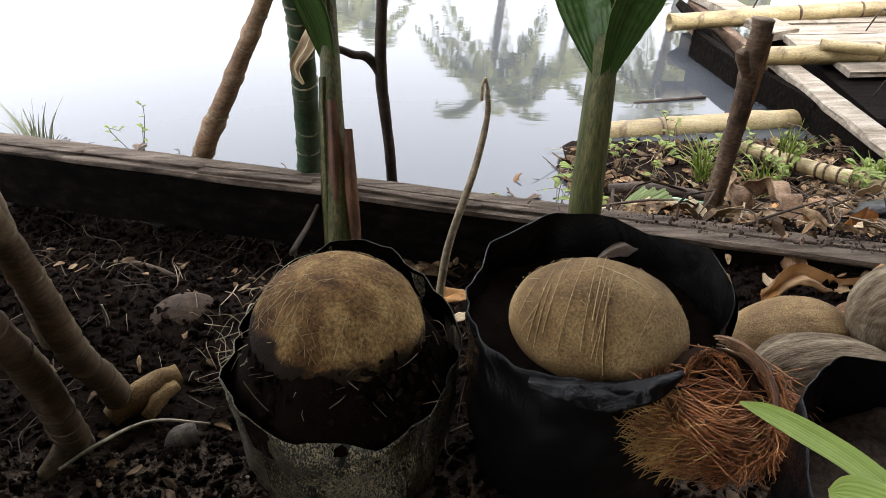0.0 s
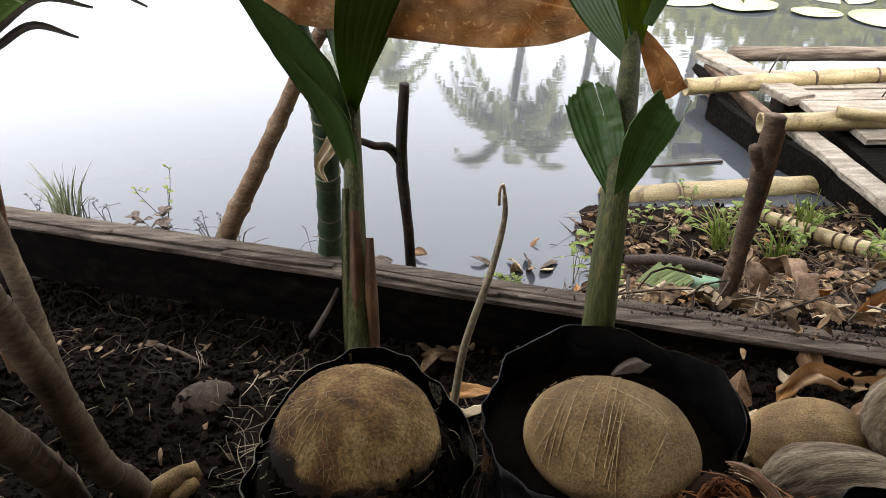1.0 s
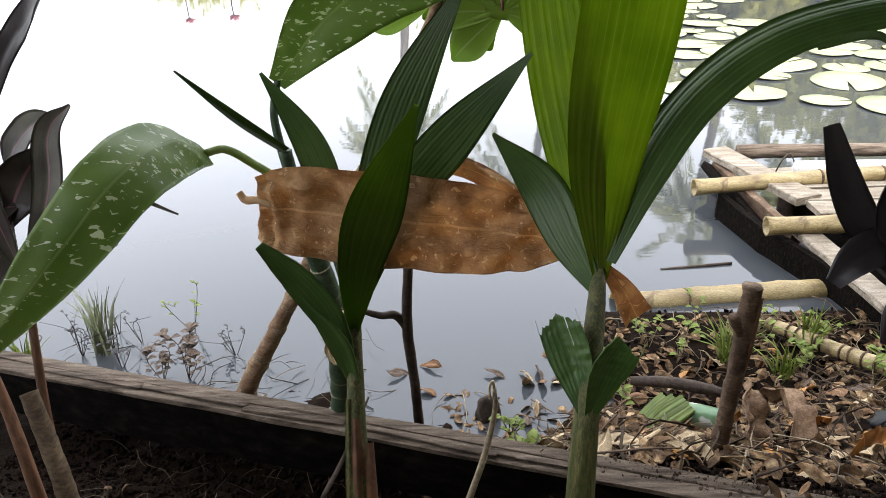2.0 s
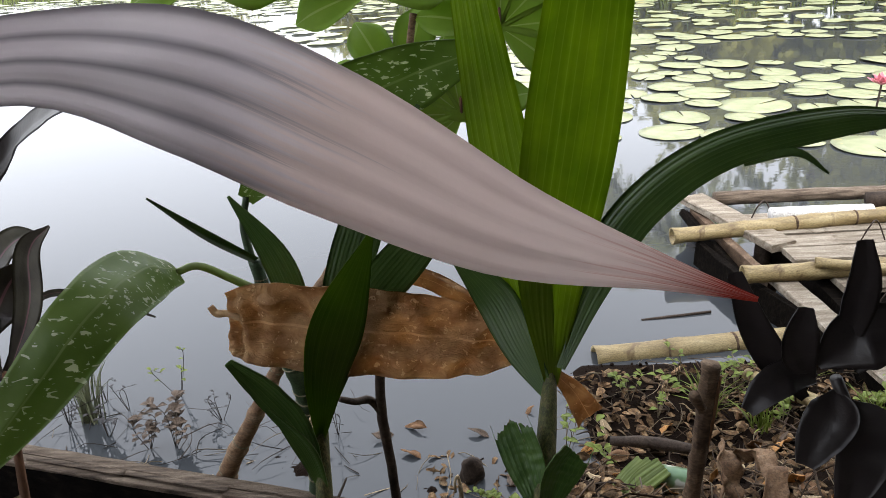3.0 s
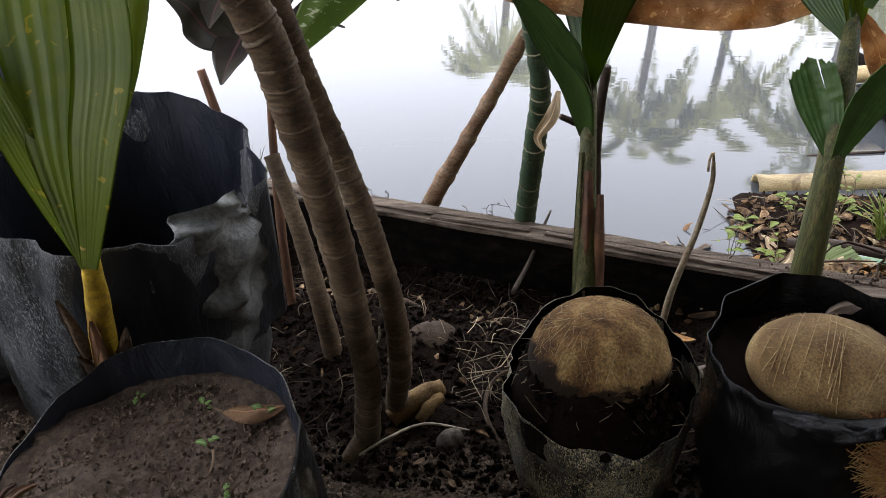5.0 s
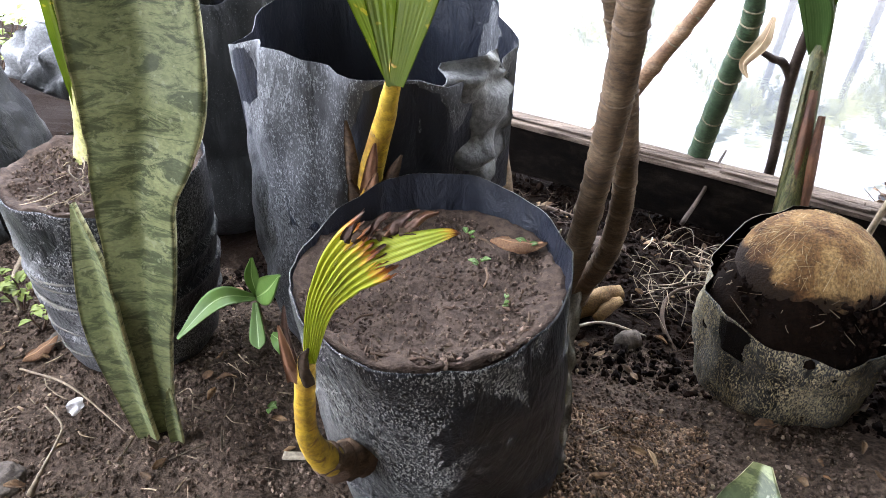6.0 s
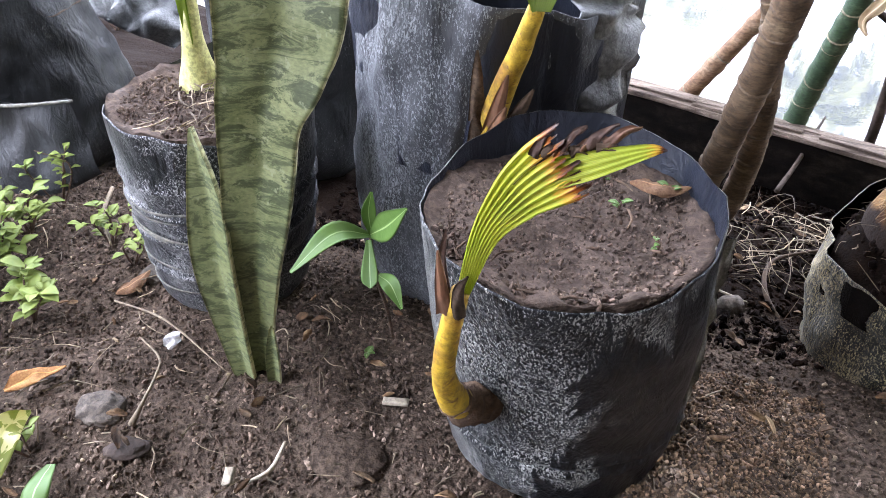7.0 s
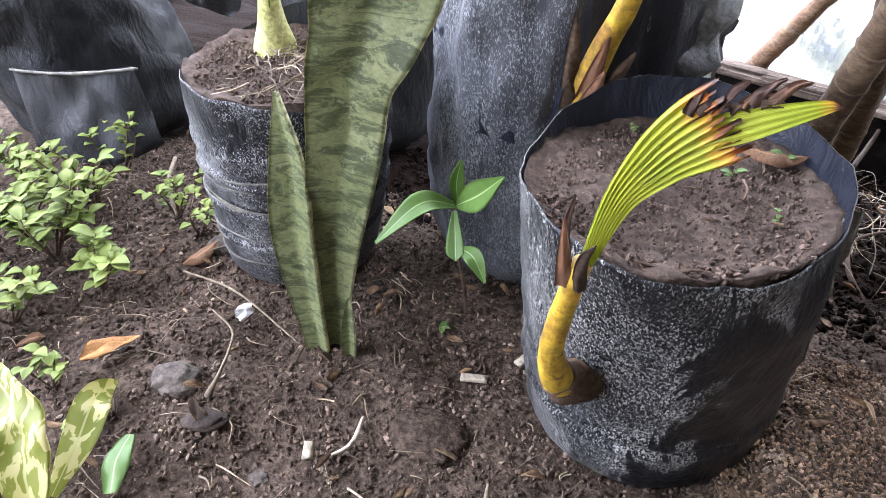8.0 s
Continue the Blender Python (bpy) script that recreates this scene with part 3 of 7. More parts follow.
BEYOND = V((-ALONG.y, ALONG.x, 0)).normalized()


def past(x, y):
    """Metres beyond the plank's middle line, towards the pond."""
    return (V((x, y, 0)) - V((PLANK_A.x, PLANK_A.y, 0))).dot(BEYOND)


def far_edge(x):
    return min(30.0, 14.0 - 0.95 * min(0.0, x - 4.0)) if x < 4 else 14.0 - 0.15 * (x - 4)


def ground_z(x, y):
    d = past(x, y)
    yard = -0.045 * step(0.20, 0.46, y) - 0.082 * step(-0.26, -0.03, d) * (1 - step(-0.05, 0.35, x))
    yard -= 0.03 * step(0.15, 0.35, x) * (1 - step(0.3, 0.7, y))
    yard += 0.012 * fbm(x * 5, y * 5) + 0.006 * fbm(x * 17, y * 17) + 0.0030 * fbm(x * 60, y * 60)
    yard += 0.022 * math.exp(-((x + 0.205) / 0.045) ** 2 - ((y - 0.205) / 0.09) ** 2)
    gentle = step(-0.06, 0.34, x)
    bumps = 0.022 * fbm(x * 4 + 7, y * 4) + 0.008 * fbm(x * 22, y * 22)
    slope = -0.045 - (0.66 - 0.20 * step(0.45, 1.0, x)) * max(0.0, d - 0.05)
    steep = -0.125 - 1.05 * max(0.0, d - 0.05)
    shelf = -0.535 - 0.30 * max(0.0, d - 0.72)
    bank = max(slope * gentle + steep * (1 - gentle), shelf if d > 0.2 else -1) + bumps
    if d > 0.2:
        bank = max(bank, -0.506 - 0.5 * max(0.0, y - 1.93) - 0.5 * max(0.0, 0.40 - x) + 0.25 * bumps)
    bank = max(bank, -1.1 + 0.05 * fbm(x, y))
    z = yard + (bank - yard) * step(0.0, 0.10, d)
    if y > 4:
        e = far_edge(x)
        z += (1.6 + 0.35 * fbm(x * 0.4, y * 0.4)) * step(e - 1.0, e + 5.0, y)
    side = max(step(11, 18, x), step(26, 34, -x))
    return z + 1.5 * side * step(0.3, 3.0, d)


def spaced(dense_a, dense_b, gap, far_a, far_b, grow=1.22):
    mid = list(np.arange(dense_a, dense_b, gap))
    lo, hi, s = [], [], gap
    x = dense_a
    while x > far_a:
        s *= grow
        x -= s
        lo.append(x)
    x, s = mid[-1], gap
    while x < far_b:
        s *= grow
        x += s
        hi.append(x)
    return lo[::-1] + mid + hi


def sheet(name, xs, ys, height):
    me = bpy.data.meshes.new(name)
    nx = len(xs)
    me.from_pydata([(x, y, height(x, y)) for y in ys for x in xs], [], [(j * nx + i, j * nx + i + 1, (j + 1) * nx + i + 1, (j + 1) * nx + i) for j in range(len(ys) - 1) for i in range(nx - 1)])
    me.polygons.foreach_set("use_smooth", [True] * len(me.polygons))
    return me


me = sheet("ground", spaced(-1.0, 1.25, 0.0085, -300, 300), spaced(-0.12, 1.75, 0.0085, -60, 400), ground_z)
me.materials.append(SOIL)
tagged(new("ground", me), "dark crumbly soil yard sloping down to a pond", "ground", kind="structure")

me = sheet("water", spaced(-2, 3, 0.5, -45, 45), spaced(1.3, 6, 0.5, 1.2, 60), lambda x, y: WATER)
me.materials.append(WATER_SKIN)
tagged(new("water", me), "still murky pond water mirroring a white sky", "water", kind="structure")

# unseen walls and roof added behind and over the camera to shade the yard
bm = bmesh.new()
slab(bm, (-1.5, -2.6, 2.1), (5, -2.6, 2.1), 0.15, 2.3, n=3, bevel=0.02)
solid("wall_south", bm, PLASTER, "unseen plain grey wall added behind the yard to block light", "wall", kind="structure", smooth=False)
bm = bmesh.new()
slab(bm, (3.2, -2.6, 2.1), (3.2, 1.4, 2.1), 0.15, 2.6, n=3, bevel=0.02)
solid("wall_east", bm, PLASTER, "unseen plain grey wall added beside the yard to block light", "wall", kind="structure", smooth=False)
bm = bmesh.new()
slab(bm, (-1.25, -0.85, 1.75), (3.4, -0.85, 1.75), 3.9, 0.06, n=3, bevel=0.1)
solid("roof", bm, BOARD, "unseen plain boarded roof added to shade the yard", "roof", kind="structure", smooth=False)


# ---------------------------------------------------------------- far vegetation
def frond(bm, root, heading, length, rise, droop, r, leaf=0.55, n=26):
    """A palm frond: rib with two rows of hanging leaflets."""
    h = V((math.cos(heading), math.sin(heading), 0))
    line = [root + h * length * f + V((0, 0, rise * f * length - droop * f * f * length)) for f in np.linspace(0, 1, n)]
    uvl = bm.loops.layers.uv.verify()
    side = V((-h.y, h.x, 0))
    for k in range(n - 1):
        a, b = line[k], line[k + 1]
        w = 0.03 * (1 - k / n) + 0.006
        bm.faces.new([bm.verts.new(q) for q in (a - side * w, a + side * w, b + side * w, b - side * w)])
        if k < 3:
            continue
        for s in (-1, 1):
            for _ in range(2):
                q = a.lerp(b, r.random())
                ll = leaf * length * 0.42 * math.sin(math.pi * min(0.97, (k / n) * 0.85 + 0.14)) * r.uniform(0.8, 1.1)
                t = (side * s * r.uniform(0.75, 1.0) + h * 0.45 + V((0, 0, r.uniform(-0.75, 0.05)))).normalized()
                e = q + t * ll - V((0, 0, 0.25 * ll))
                m = q + t * ll * 0.5
                x = t.cross(V((0, 0, 1))).normalized() * 0.055 * length / 2.2
                f = bm.faces.new([bm.verts.new(p) for p in (q, m - x, e, m + x)])
    return bm


def palm(at, crown_z, size, seed):
    r = rnd(seed)
    gz = ground_z(at[0], at[1])
    ob = thing("palm_tree", (at[0], at[1], gz), "tall coconut palm with drooping green fronds on the far bank", "palm", "palms on the far bank")
    bm = bmesh.new()
    top = V((at[0], at[1], crown_z))
    tube(bm, [(at[0] + 0.5, at[1], gz - 0.2), (at[0] + 0.3, at[1], gz + (crown_z - gz) * 0.5), top], [0.17, 0.12, 0.10], 24, 10, 0.1, 16, 0.05, seed)
    part("trunk", bm, TRUNK, ob)
    for k in range(19):
        bm = bmesh.new()
        a = k * 2.39996 + r.uniform(-0.2, 0.2)
        lift = r.uniform(-0.25, 2.0)
        frond(bm, top, a, size * r.uniform(0.85, 1.1) / (1 + 0.3 * max(0.0, lift)), lift, 0.85 + 0.5 * max(0.0, lift) * r.random(), r)
        part("frond", bm, PALM_LEAF, ob, smooth=False)
    return ob


for k, (x, y, top, size) in enumerate(((1.6, 21.0, 6.9, 2.5), (3.5, 20.5, 6.4, 2.2), (5.7, 18.5, 6.2, 2.4), (8.7, 18.5, 5.7, 2.4), (-2.4, 22.0, 5.3, 2.2), (11.5, 19.0, 6.6, 2.4))):
    palm((x, y), top, size, 1 + k)


def broad_tree(at, height, width, seed, leaves=3400):
    r = rnd(seed)
    gz = ground_z(at[0], at[1])
    ob = thing("tree", (at[0], at[1], gz), "broad-leaved green tree on the far bank", "tree", "trees on the far bank")
    bm = bmesh.new()
    base_p = V((at[0], at[1], gz - 0.2))
    fork = base_p + V((0.1, 0, height * 0.42))
    tube(bm, [base_p, base_p.lerp(fork, 0.5) + V((0.12, 0, 0)), fork], [0.16, 0.12, 0.09], 12, 8, 0.15, seed=seed)
    ends = []
    for k in range(7):
        a = k * 2.4 + r.random()
        e = fork + V((math.cos(a) * width * 0.42 * r.uniform(0.5, 1), math.sin(a) * width * 0.42 * r.uniform(0.5, 1), height * r.uniform(-0.15, 0.55)))
        tube(bm, [fork, fork.lerp(e, 0.5) + V((0, 0, 0.15)), e], [0.07, 0.045, 0.015], 8, 6, 0.15, seed=seed + k)
        ends += [e, fork.lerp(e, 0.6)]
    part("trunk", bm, TRUNK, ob)
    vs, fs = [], []
    for k in range(leaves):
        c = ends[k % len(ends)] + V((r.gauss(0, 1), r.gauss(0, 1), r.gauss(0, 0.7))) * width * 0.13
        s = r.uniform(0.09, 0.20)
        d = V((r.gauss(0, 1), r.gauss(0, 1), r.gauss(0, 0.6))).normalized()
        x = d.cross(V((r.random(), r.random(), r.random()))).normalized()
        i = len(vs)
        vs += [c - d * s, c + x * s * 0.5, c + d * s, c - x * s * 0.5]
        fs.append((i, i + 1, i + 2, i + 3))
    me = bpy.data.meshes.new("crown")
    me.from_pydata([v - V(ob.location) for v in vs], [], fs)
    me.materials.append(FAR_LEAF)
    cr = new("crown", me)
    cr.parent = ob
    return ob


for k, (x, y, h, w) in enumerate(((5.8, 16.5, 3.4, 3.4), (8.2, 15.2, 3.0, 3.2), (10.8, 15.5, 4.6, 4.2), (13.4, 14.0, 3.6, 3.8), (4.6, 15.6, 2.6, 3.0), (7.0, 16.6, 3.6, 3.4), (9.6, 16.6, 4.2, 3.8), (12.2, 15.6, 4.4, 4.0), (2.6, 18.0, 1.8, 2.6), (-2.5, 23.5, 1.2, 3.4), (-12.0, 34.0, 1.6, 5.0), (15.5, 9.0, 4.4, 4.4), (14.6, 11.5, 4.0, 4.0))):
    broad_tree((x, y), h, w, 40 + k)

# reeds and undergrowth along the far water's edge
r = rnd(71)
vs, fs = [], []
for k in range(5200):
    x = r.uniform(-24, 16)
    y = far_edge(x) + r.uniform(-0.3, 3.0)
    z = max(WATER, ground_z(x, y))
    h, a = r.uniform(0.25, 0.9), r.uniform(0, math.tau)
    d = V((math.cos(a), math.sin(a), 0))
    c = V((x, y, z - 0.03))
    i = len(vs)
    vs += [c - d * 0.014, c + d * 0.014, c + V((r.gauss(0, 0.18), r.gauss(0, 0.18), h))]
    fs.append((i, i + 1, i + 2))
me = bpy.data.meshes.new("reeds")
me.from_pydata(vs, [], fs)
me.materials.append(WEED)
tagged(new("reeds", me), "pale green and straw reeds along the far bank", "reeds", kind="stuff")


# ---------------------------------------------------------------- lily pads and flowers
def pad_mesh(seed, r0=1.0):
    r = rnd(seed)
    bm = bmesh.new()
    uvl = bm.loops.layers.uv.verify()
    n, rows = 28, 3
    cut = r.uniform(0.06, 0.12)
    ring = []
    for j in range(rows + 1):
        f = j / rows
        row = []
        for k in range(n + 1):
            a = cut + (math.tau - 2 * cut) * k / n
            q = r0 * f * (1 + 0.03 * noise.noise(V((math.cos(a) * 2, math.sin(a) * 2, seed))))
            lift = 0.03 * f ** 4 * noise.noise(V((math.cos(a) * 1.5, math.sin(a) * 1.5, seed + 9.0))) + 0.006 * f
            row.append(bm.verts.new((q * math.cos(a), q * math.sin(a), lift)))
        ring.append(row)
    for a, b in zip(ring, ring[1:]):
        for k in range(n):
            bm.faces.new((a[k], b[k], b[k + 1], a[k + 1]))
    bmesh.ops.remove_doubles(bm, verts=bm.verts, dist=1e-5)
    made = bmesh.ops.extrude_face_region(bm, geom=bm.faces[:])
    bmesh.ops.translate(bm, verts=[v for v in made["geom"] if isinstance(v, bmesh.types.BMVert)], vec=(0, 0, 0.012))
    bmesh.ops.recalc_face_normals(bm, faces=bm.faces)
    return finish("lily_pad", bm, PAD)


def pad_here(x, y):
    """Where pads float: the right-hand cove, and far out on the left."""
    if y > far_edge(x) - 0.2:
        return False
    if x > 0.2 + 0.05 * y:
        near = 4.0 + 0.4 * math.sin(x * 1.3) if x > 0.9 else 4.6 + (0.9 - x) * 5
        gap = (x - 3.4) ** 2 / 1.6 + (y - 7.6) ** 2 / 0.5 < 1
        return y > near and not gap
    return y > 8.2 - 0.75 * x


pads = [pad_mesh(s) for s in (3, 4, 5, 6)]
r = rnd(12)
placed = []
for k in range(20000):
    near = len(placed) < 240
    y = r.uniform(3.7, 9.0) if near else r.uniform(8.0, 22.0)
    x = r.uniform(0.2, 7.0) if near and r.random() < 0.92 else r.uniform(-16, 13)
    if not pad_here(x, y):
        continue
    s = r.uniform(0.13, 0.25)
    if any((x - a) ** 2 + (y - b) ** 2 < ((s + c) * 0.86) ** 2 for a, b, c in placed):
        continue
    placed.append((x, y, s))
    if len(placed) > 900:
        break
far_v, far_f = [], []
for k, (x, y, s) in enumerate(placed):
    if k < 240:
        ob = new("lily_pad", pads[k % 4])
        ob.location, ob.scale, ob.rotation_euler = (x, y, WATER + 0.004 + 0.002 * (k % 4)), (s, s * r.uniform(0.85, 1.0), s), (r.gauss(0, 0.02), r.gauss(0, 0.02), r.uniform(0, 6.28))
        tagged(ob, "flat pale green water lily pad floating on the pond", "lily pad", "lily pads on the pond")
    else:
        i = len(far_v)
        far_v += [(x + s * math.cos(a), y + s * 0.9 * math.sin(a), WATER + 0.008 + r.uniform(0, 0.02)) for a in np.linspace(0, math.tau, 12, endpoint=False)]
        far_f.append(tuple(range(i, i + 12)))
me = bpy.data.meshes.new("far_lily_pads")
me.from_pydata(far_v, [], far_f)
me.materials.append(PAD)
tagged(new("far_lily_pads", me), "dense carpet of distant pale lily pads", "lily pads", kind="stuff")


def lily_flower(at, height, size, seed):
    r = rnd(seed)
    ob = thing("water_lily", (at[0], at[1], WATER), "open pink water lily flower standing above the pond", "water lily", "pink water lilies")
    bm = bmesh.new()
    tube(bm, [(at[0], at[1], WATER - 0.05), (at[0] + 0.01, at[1], WATER + height)], [0.008, 0.007], 6, 6)
    part("stalk", bm, STICK, ob)
    for k in range(14):
        a = k * 2.4
        t = 0.35 + 0.5 * (k / 14)
        bm = bmesh.new()
        c = V((at[0] + 0.01, at[1], WATER + height))
        d = V((math.cos(a), math.sin(a), 0))
        pts = [c, c + d * size * 0.55 * (1.15 - t) + V((0, 0, size * 0.3 * t)), c + d * size * (1.15 - t) + V((0, 0, size * 0.85 * t))]
        blade(bm, pts, [0.3 * size, 0.42 * size, 0.02 * size], -d + V((0, 0, 1)), 6, 3, cup=0.15, thick=0.003)
        part("petal", bm, PINK, ob)


for k, (x, y, h, s) in enumerate(((2.78, 4.95, 0.17, 0.12), (0.95, 5.55, 0.16, 0.12), (-3.6, 9.6, 0.2, 0.13), (-2.9, 9.2, 0.12, 0.13), (-6.9, 12.5, 0.18, 0.15), (4.4, 7.4, 0.18, 0.13), (5.3, 9.4, 0.2, 0.14))):
    lily_flower((x, y), h, s, 90 + k)


# ---------------------------------------------------------------- plank, raft, bamboo
plank = thing("plank", PLANK_A.lerp(PLANK_B, 0.5), "weathered grey-brown timber plank edging the yard", "plank")
# Plank parted in two so its shaded front can be coloured near black.
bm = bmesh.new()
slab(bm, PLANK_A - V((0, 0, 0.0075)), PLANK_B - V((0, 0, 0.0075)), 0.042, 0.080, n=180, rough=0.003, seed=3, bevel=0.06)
part("beam", bm, SHADED_WET_TIMBER, plank, "rotten wet lower timber, blackened for its shaded face", smooth=False)
for lo, hi, q in ((-0.0225, 0.0015, 1), (0.0030, 0.0225, 2)):
    bm = bmesh.new()
    mid = BEYOND * (lo + hi) / 2
    slab(bm, PLANK_A + mid, PLANK_B + mid, hi - lo, 0.008, n=220, rough=0.0016, seed=30 + q, bevel=0.18)
    part("top_strip", bm, TIMBER, plank, "weathered split upper face", smooth=False)
# a long split along the plank's upper face, lifted splinters
r = rnd(5)
for k in range(5):
    f = 0.24 + k * 0.065
    a = PLANK_A.lerp(PLANK_B, f) + BEYOND * r.uniform(-0.014, -0.004)
    b = PLANK_A.lerp(PLANK_B, f + r.uniform(0.04, 0.075)) + BEYOND * r.uniform(-0.015, -0.006)
    bm = bmesh.new()
    slab(bm, a + V((0, 0, 0.0035)), b + V((0, 0, 0.0045)), 0.010, 0.004, n=14, rough=0.0015, seed=20 + k)
    ob = solid("splinter", bm, TIMBER, "thin lifted splinter of weathered timber", "splinter", "splinters on the plank")


def bamboo(name, a, b, rad, nodes, seed, label, parent=None, hollow=0.78):
    """A cut bamboo pole with node rings and an open end at a."""
    a, b = V(a), V(b)
    ob = thing(name, a, label, "bamboo pole", "bamboo poles") if parent is None else parent
    bm = bmesh.new()
    tube(bm, [a, a.lerp(b, 0.5) + V((0, 0, 0.006)), b], [rad * 1.02, rad, rad * 0.95], 64, 16, 0.03, nodes, 0.12, seed, cap=False)
    t = (b - a).normalized()
    s = t.cross(V((0, 0, 1))).normalized()
    u = s.cross(t)
    bm.verts.ensure_lookup_table()
    all_v = list(bm.verts)
    for end, ring, sign in ((a, all_v[:16], 1), (b, all_v[-16:], -1)):
        inner = [bm.verts.new(end + (v.co - end) * hollow + t * 0.002 * sign) for v in ring]
        deep = [bm.verts.new(end + (v.co - end) * hollow * 0.98 + t * 0.05 * sign) for v in ring]
        for k in range(16):
            j = (k + 1) % 16
            bm.faces.new((ring[k], ring[j], inner[j], inner[k]))
            bm.faces.new((inner[k], inner[j], deep[j], deep[k]))
        bm.faces.new(deep)
    bmesh.ops.recalc_face_normals(bm, faces=bm.faces)
    pole = part("pole", bm, BAMBOO, ob)
    for k in range(1, nodes + 1):
        f = k / (nodes + 0.6) + 0.02 * math.sin(k * 5 + seed)
        c = a.lerp(b, f) + V((0, 0, 0.006)) * math.sin(math.pi * f)
        bm = bmesh.new()
        tube(bm, [c - t * 0.006, c - t * 0.001, c + t * 0.004], [rad * 1.00, rad * 1.07, rad * 1.00], 6, 16, 0.03, seed=k, cap=False)
        part("node_ring", bm, STAKE, pole, "dark ridged node")
    return ob


bamboo("bamboo_pole", (0.445, 2.005, -0.525), (1.75, 2.15, -0.520), 0.036, 5, 1, "yellowed bamboo pole lying at the water's edge")
bamboo("bamboo_pole", (0.84, 2.647, -0.395), (2.2, 2.76, -0.36), 0.029, 5, 2, "pale cut bamboo pole laid across the raft")
bamboo("bamboo_pole", (0.975, 2.275, -0.388), (2.1, 2.24, -0.36), 0.029, 5, 3, "spotted bamboo pole laid across the raft")
bamboo("bamboo_pole", (1.20, 2.26, -0.345), (1.95, 1.98, -0.36), 0.017, 4, 4, "thin yellow bamboo cane on the raft")

# raft: bow panels, side boards, deck boards, cross logs
raft = thing("wooden_raft", (1.35, 2.5, WATER), "moored raft of bleached grey planks tied with wire", "raft")
bm = bmesh.new()
slab(bm, (1.02, 3.02, -0.365), (1.21, 2.52, -0.385), 0.11, 0.03, n=20, rough=0.004, seed=1)
part("bow_board", bm, BOARD, raft, smooth=False)
bm = bmesh.new()
slab(bm, (1.01, 2.95, -0.40), (1.09, 2.30, -0.42), 0.035, 0.11, n=24, rough=0.004, seed=2)
part("side_board", bm, STAKE, raft, smooth=False)
bm = bmesh.new()
slab(bm, (1.105, 2.34, -0.405), (1.19, 1.62, -0.425), 0.075, 0.025, n=30, rough=0.004, seed=3)
part("side_board", bm, BOARD, raft, smooth=False)
# Bow panel darkened to stand for shade and reflection below the bow.
bm = bmesh.new()
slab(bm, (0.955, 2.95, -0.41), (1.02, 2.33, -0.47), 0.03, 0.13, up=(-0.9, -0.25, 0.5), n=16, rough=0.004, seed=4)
part("bow_panel", bm, SHADED_WET_TIMBER, raft, "leaning wet panel, darkened for shade and reflection", smooth=False)
# Box added beneath the deck, near black for the shade there.
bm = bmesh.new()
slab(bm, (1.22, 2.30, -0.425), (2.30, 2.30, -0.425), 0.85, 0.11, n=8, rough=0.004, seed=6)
part("hull", bm, SHADED_WET_TIMBER, raft, "near-black box added for the shade under the deck", smooth=False)
# Boards added for the dark shade and reflection along the raft's side.
side_line = ((0.93, 2.66), (0.985, 2.36), (1.10, 2.02), (1.17, 1.66))
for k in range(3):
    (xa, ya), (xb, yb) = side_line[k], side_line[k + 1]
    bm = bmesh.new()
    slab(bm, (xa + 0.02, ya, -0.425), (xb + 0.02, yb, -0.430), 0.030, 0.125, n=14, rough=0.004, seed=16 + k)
    part("hull_board", bm, SHADED_WET_TIMBER, raft, "near-black board added for shade along the waterline", smooth=False)
for k in range(6):
    bm = bmesh.new()
    y = 2.80 - 0.118 * k
    slab(bm, (1.10 + 0.032 * k, y, -0.398 + 0.004 * (k % 2)), (2.30, y + 0.03, -0.39), 0.105, 0.02, n=24, rough=0.003, seed=10 + k)
    part("deck_board", bm, BOARD, raft, smooth=False)
bm = bmesh.new()
tube(bm, [(1.10, 2.98, -0.37), (1.7, 2.96, -0.365), (2.4, 2.93, -0.36)], [0.030, 0.027, 0.029], 30, 12, 0.16, seed=7)
part("cross_log", bm, TIMBER, raft, "grey barked log across the raft")
bm = bmesh.new()
tube(bm, [(1.24, 2.74, -0.362), (1.42, 2.735, -0.36), (1.62, 2.73, -0.36)], [0.030, 0.031, 0.03], 10, 14, 0.02, seed=8)
part("white_pipe", bm, FOIL, raft, "short white plastic pipe")
bm = bmesh.new()
tube(bm, [(1.66, 2.85, -0.36), (1.9, 2.80, -0.34), (2.3, 2.72, -0.34)], [0.036, 0.036, 0.036], 14, 12, 0.1, seed=9)
part("cross_log", bm, STICK, raft)
for a, h in (((1.215, 2.80, -0.36), 0.10), ((1.30, 2.02, -0.36), 0.12), ((1.52, 2.55, -0.36), 0.1)):
    bm = bmesh.new()
    tube(bm, [(a[0] - 0.03, a[1], a[2] - 0.06), (a[0] - 0.012, a[1] - 0.02, a[2] + 0.02), (a[0] + 0.03, a[1] + 0.01, a[2] + 0.03), (a[0] + 0.06, a[1] - 0.02, a[2] - 0.05)], [0.0028] * 2, 14, 6)
    part("wire_tie", bm, STICK, raft)
for x, y in ((1.18, 2.62), (1.42, 1.75), (2.1, 2.8), (2.1, 2.2)):
    bm = bmesh.new()
    tube(bm, [(x, y, -1.0), (x, y, -0.42)], [0.035, 0.03], 6, 10, 0.1)
    part("leg", bm, STICK, raft)

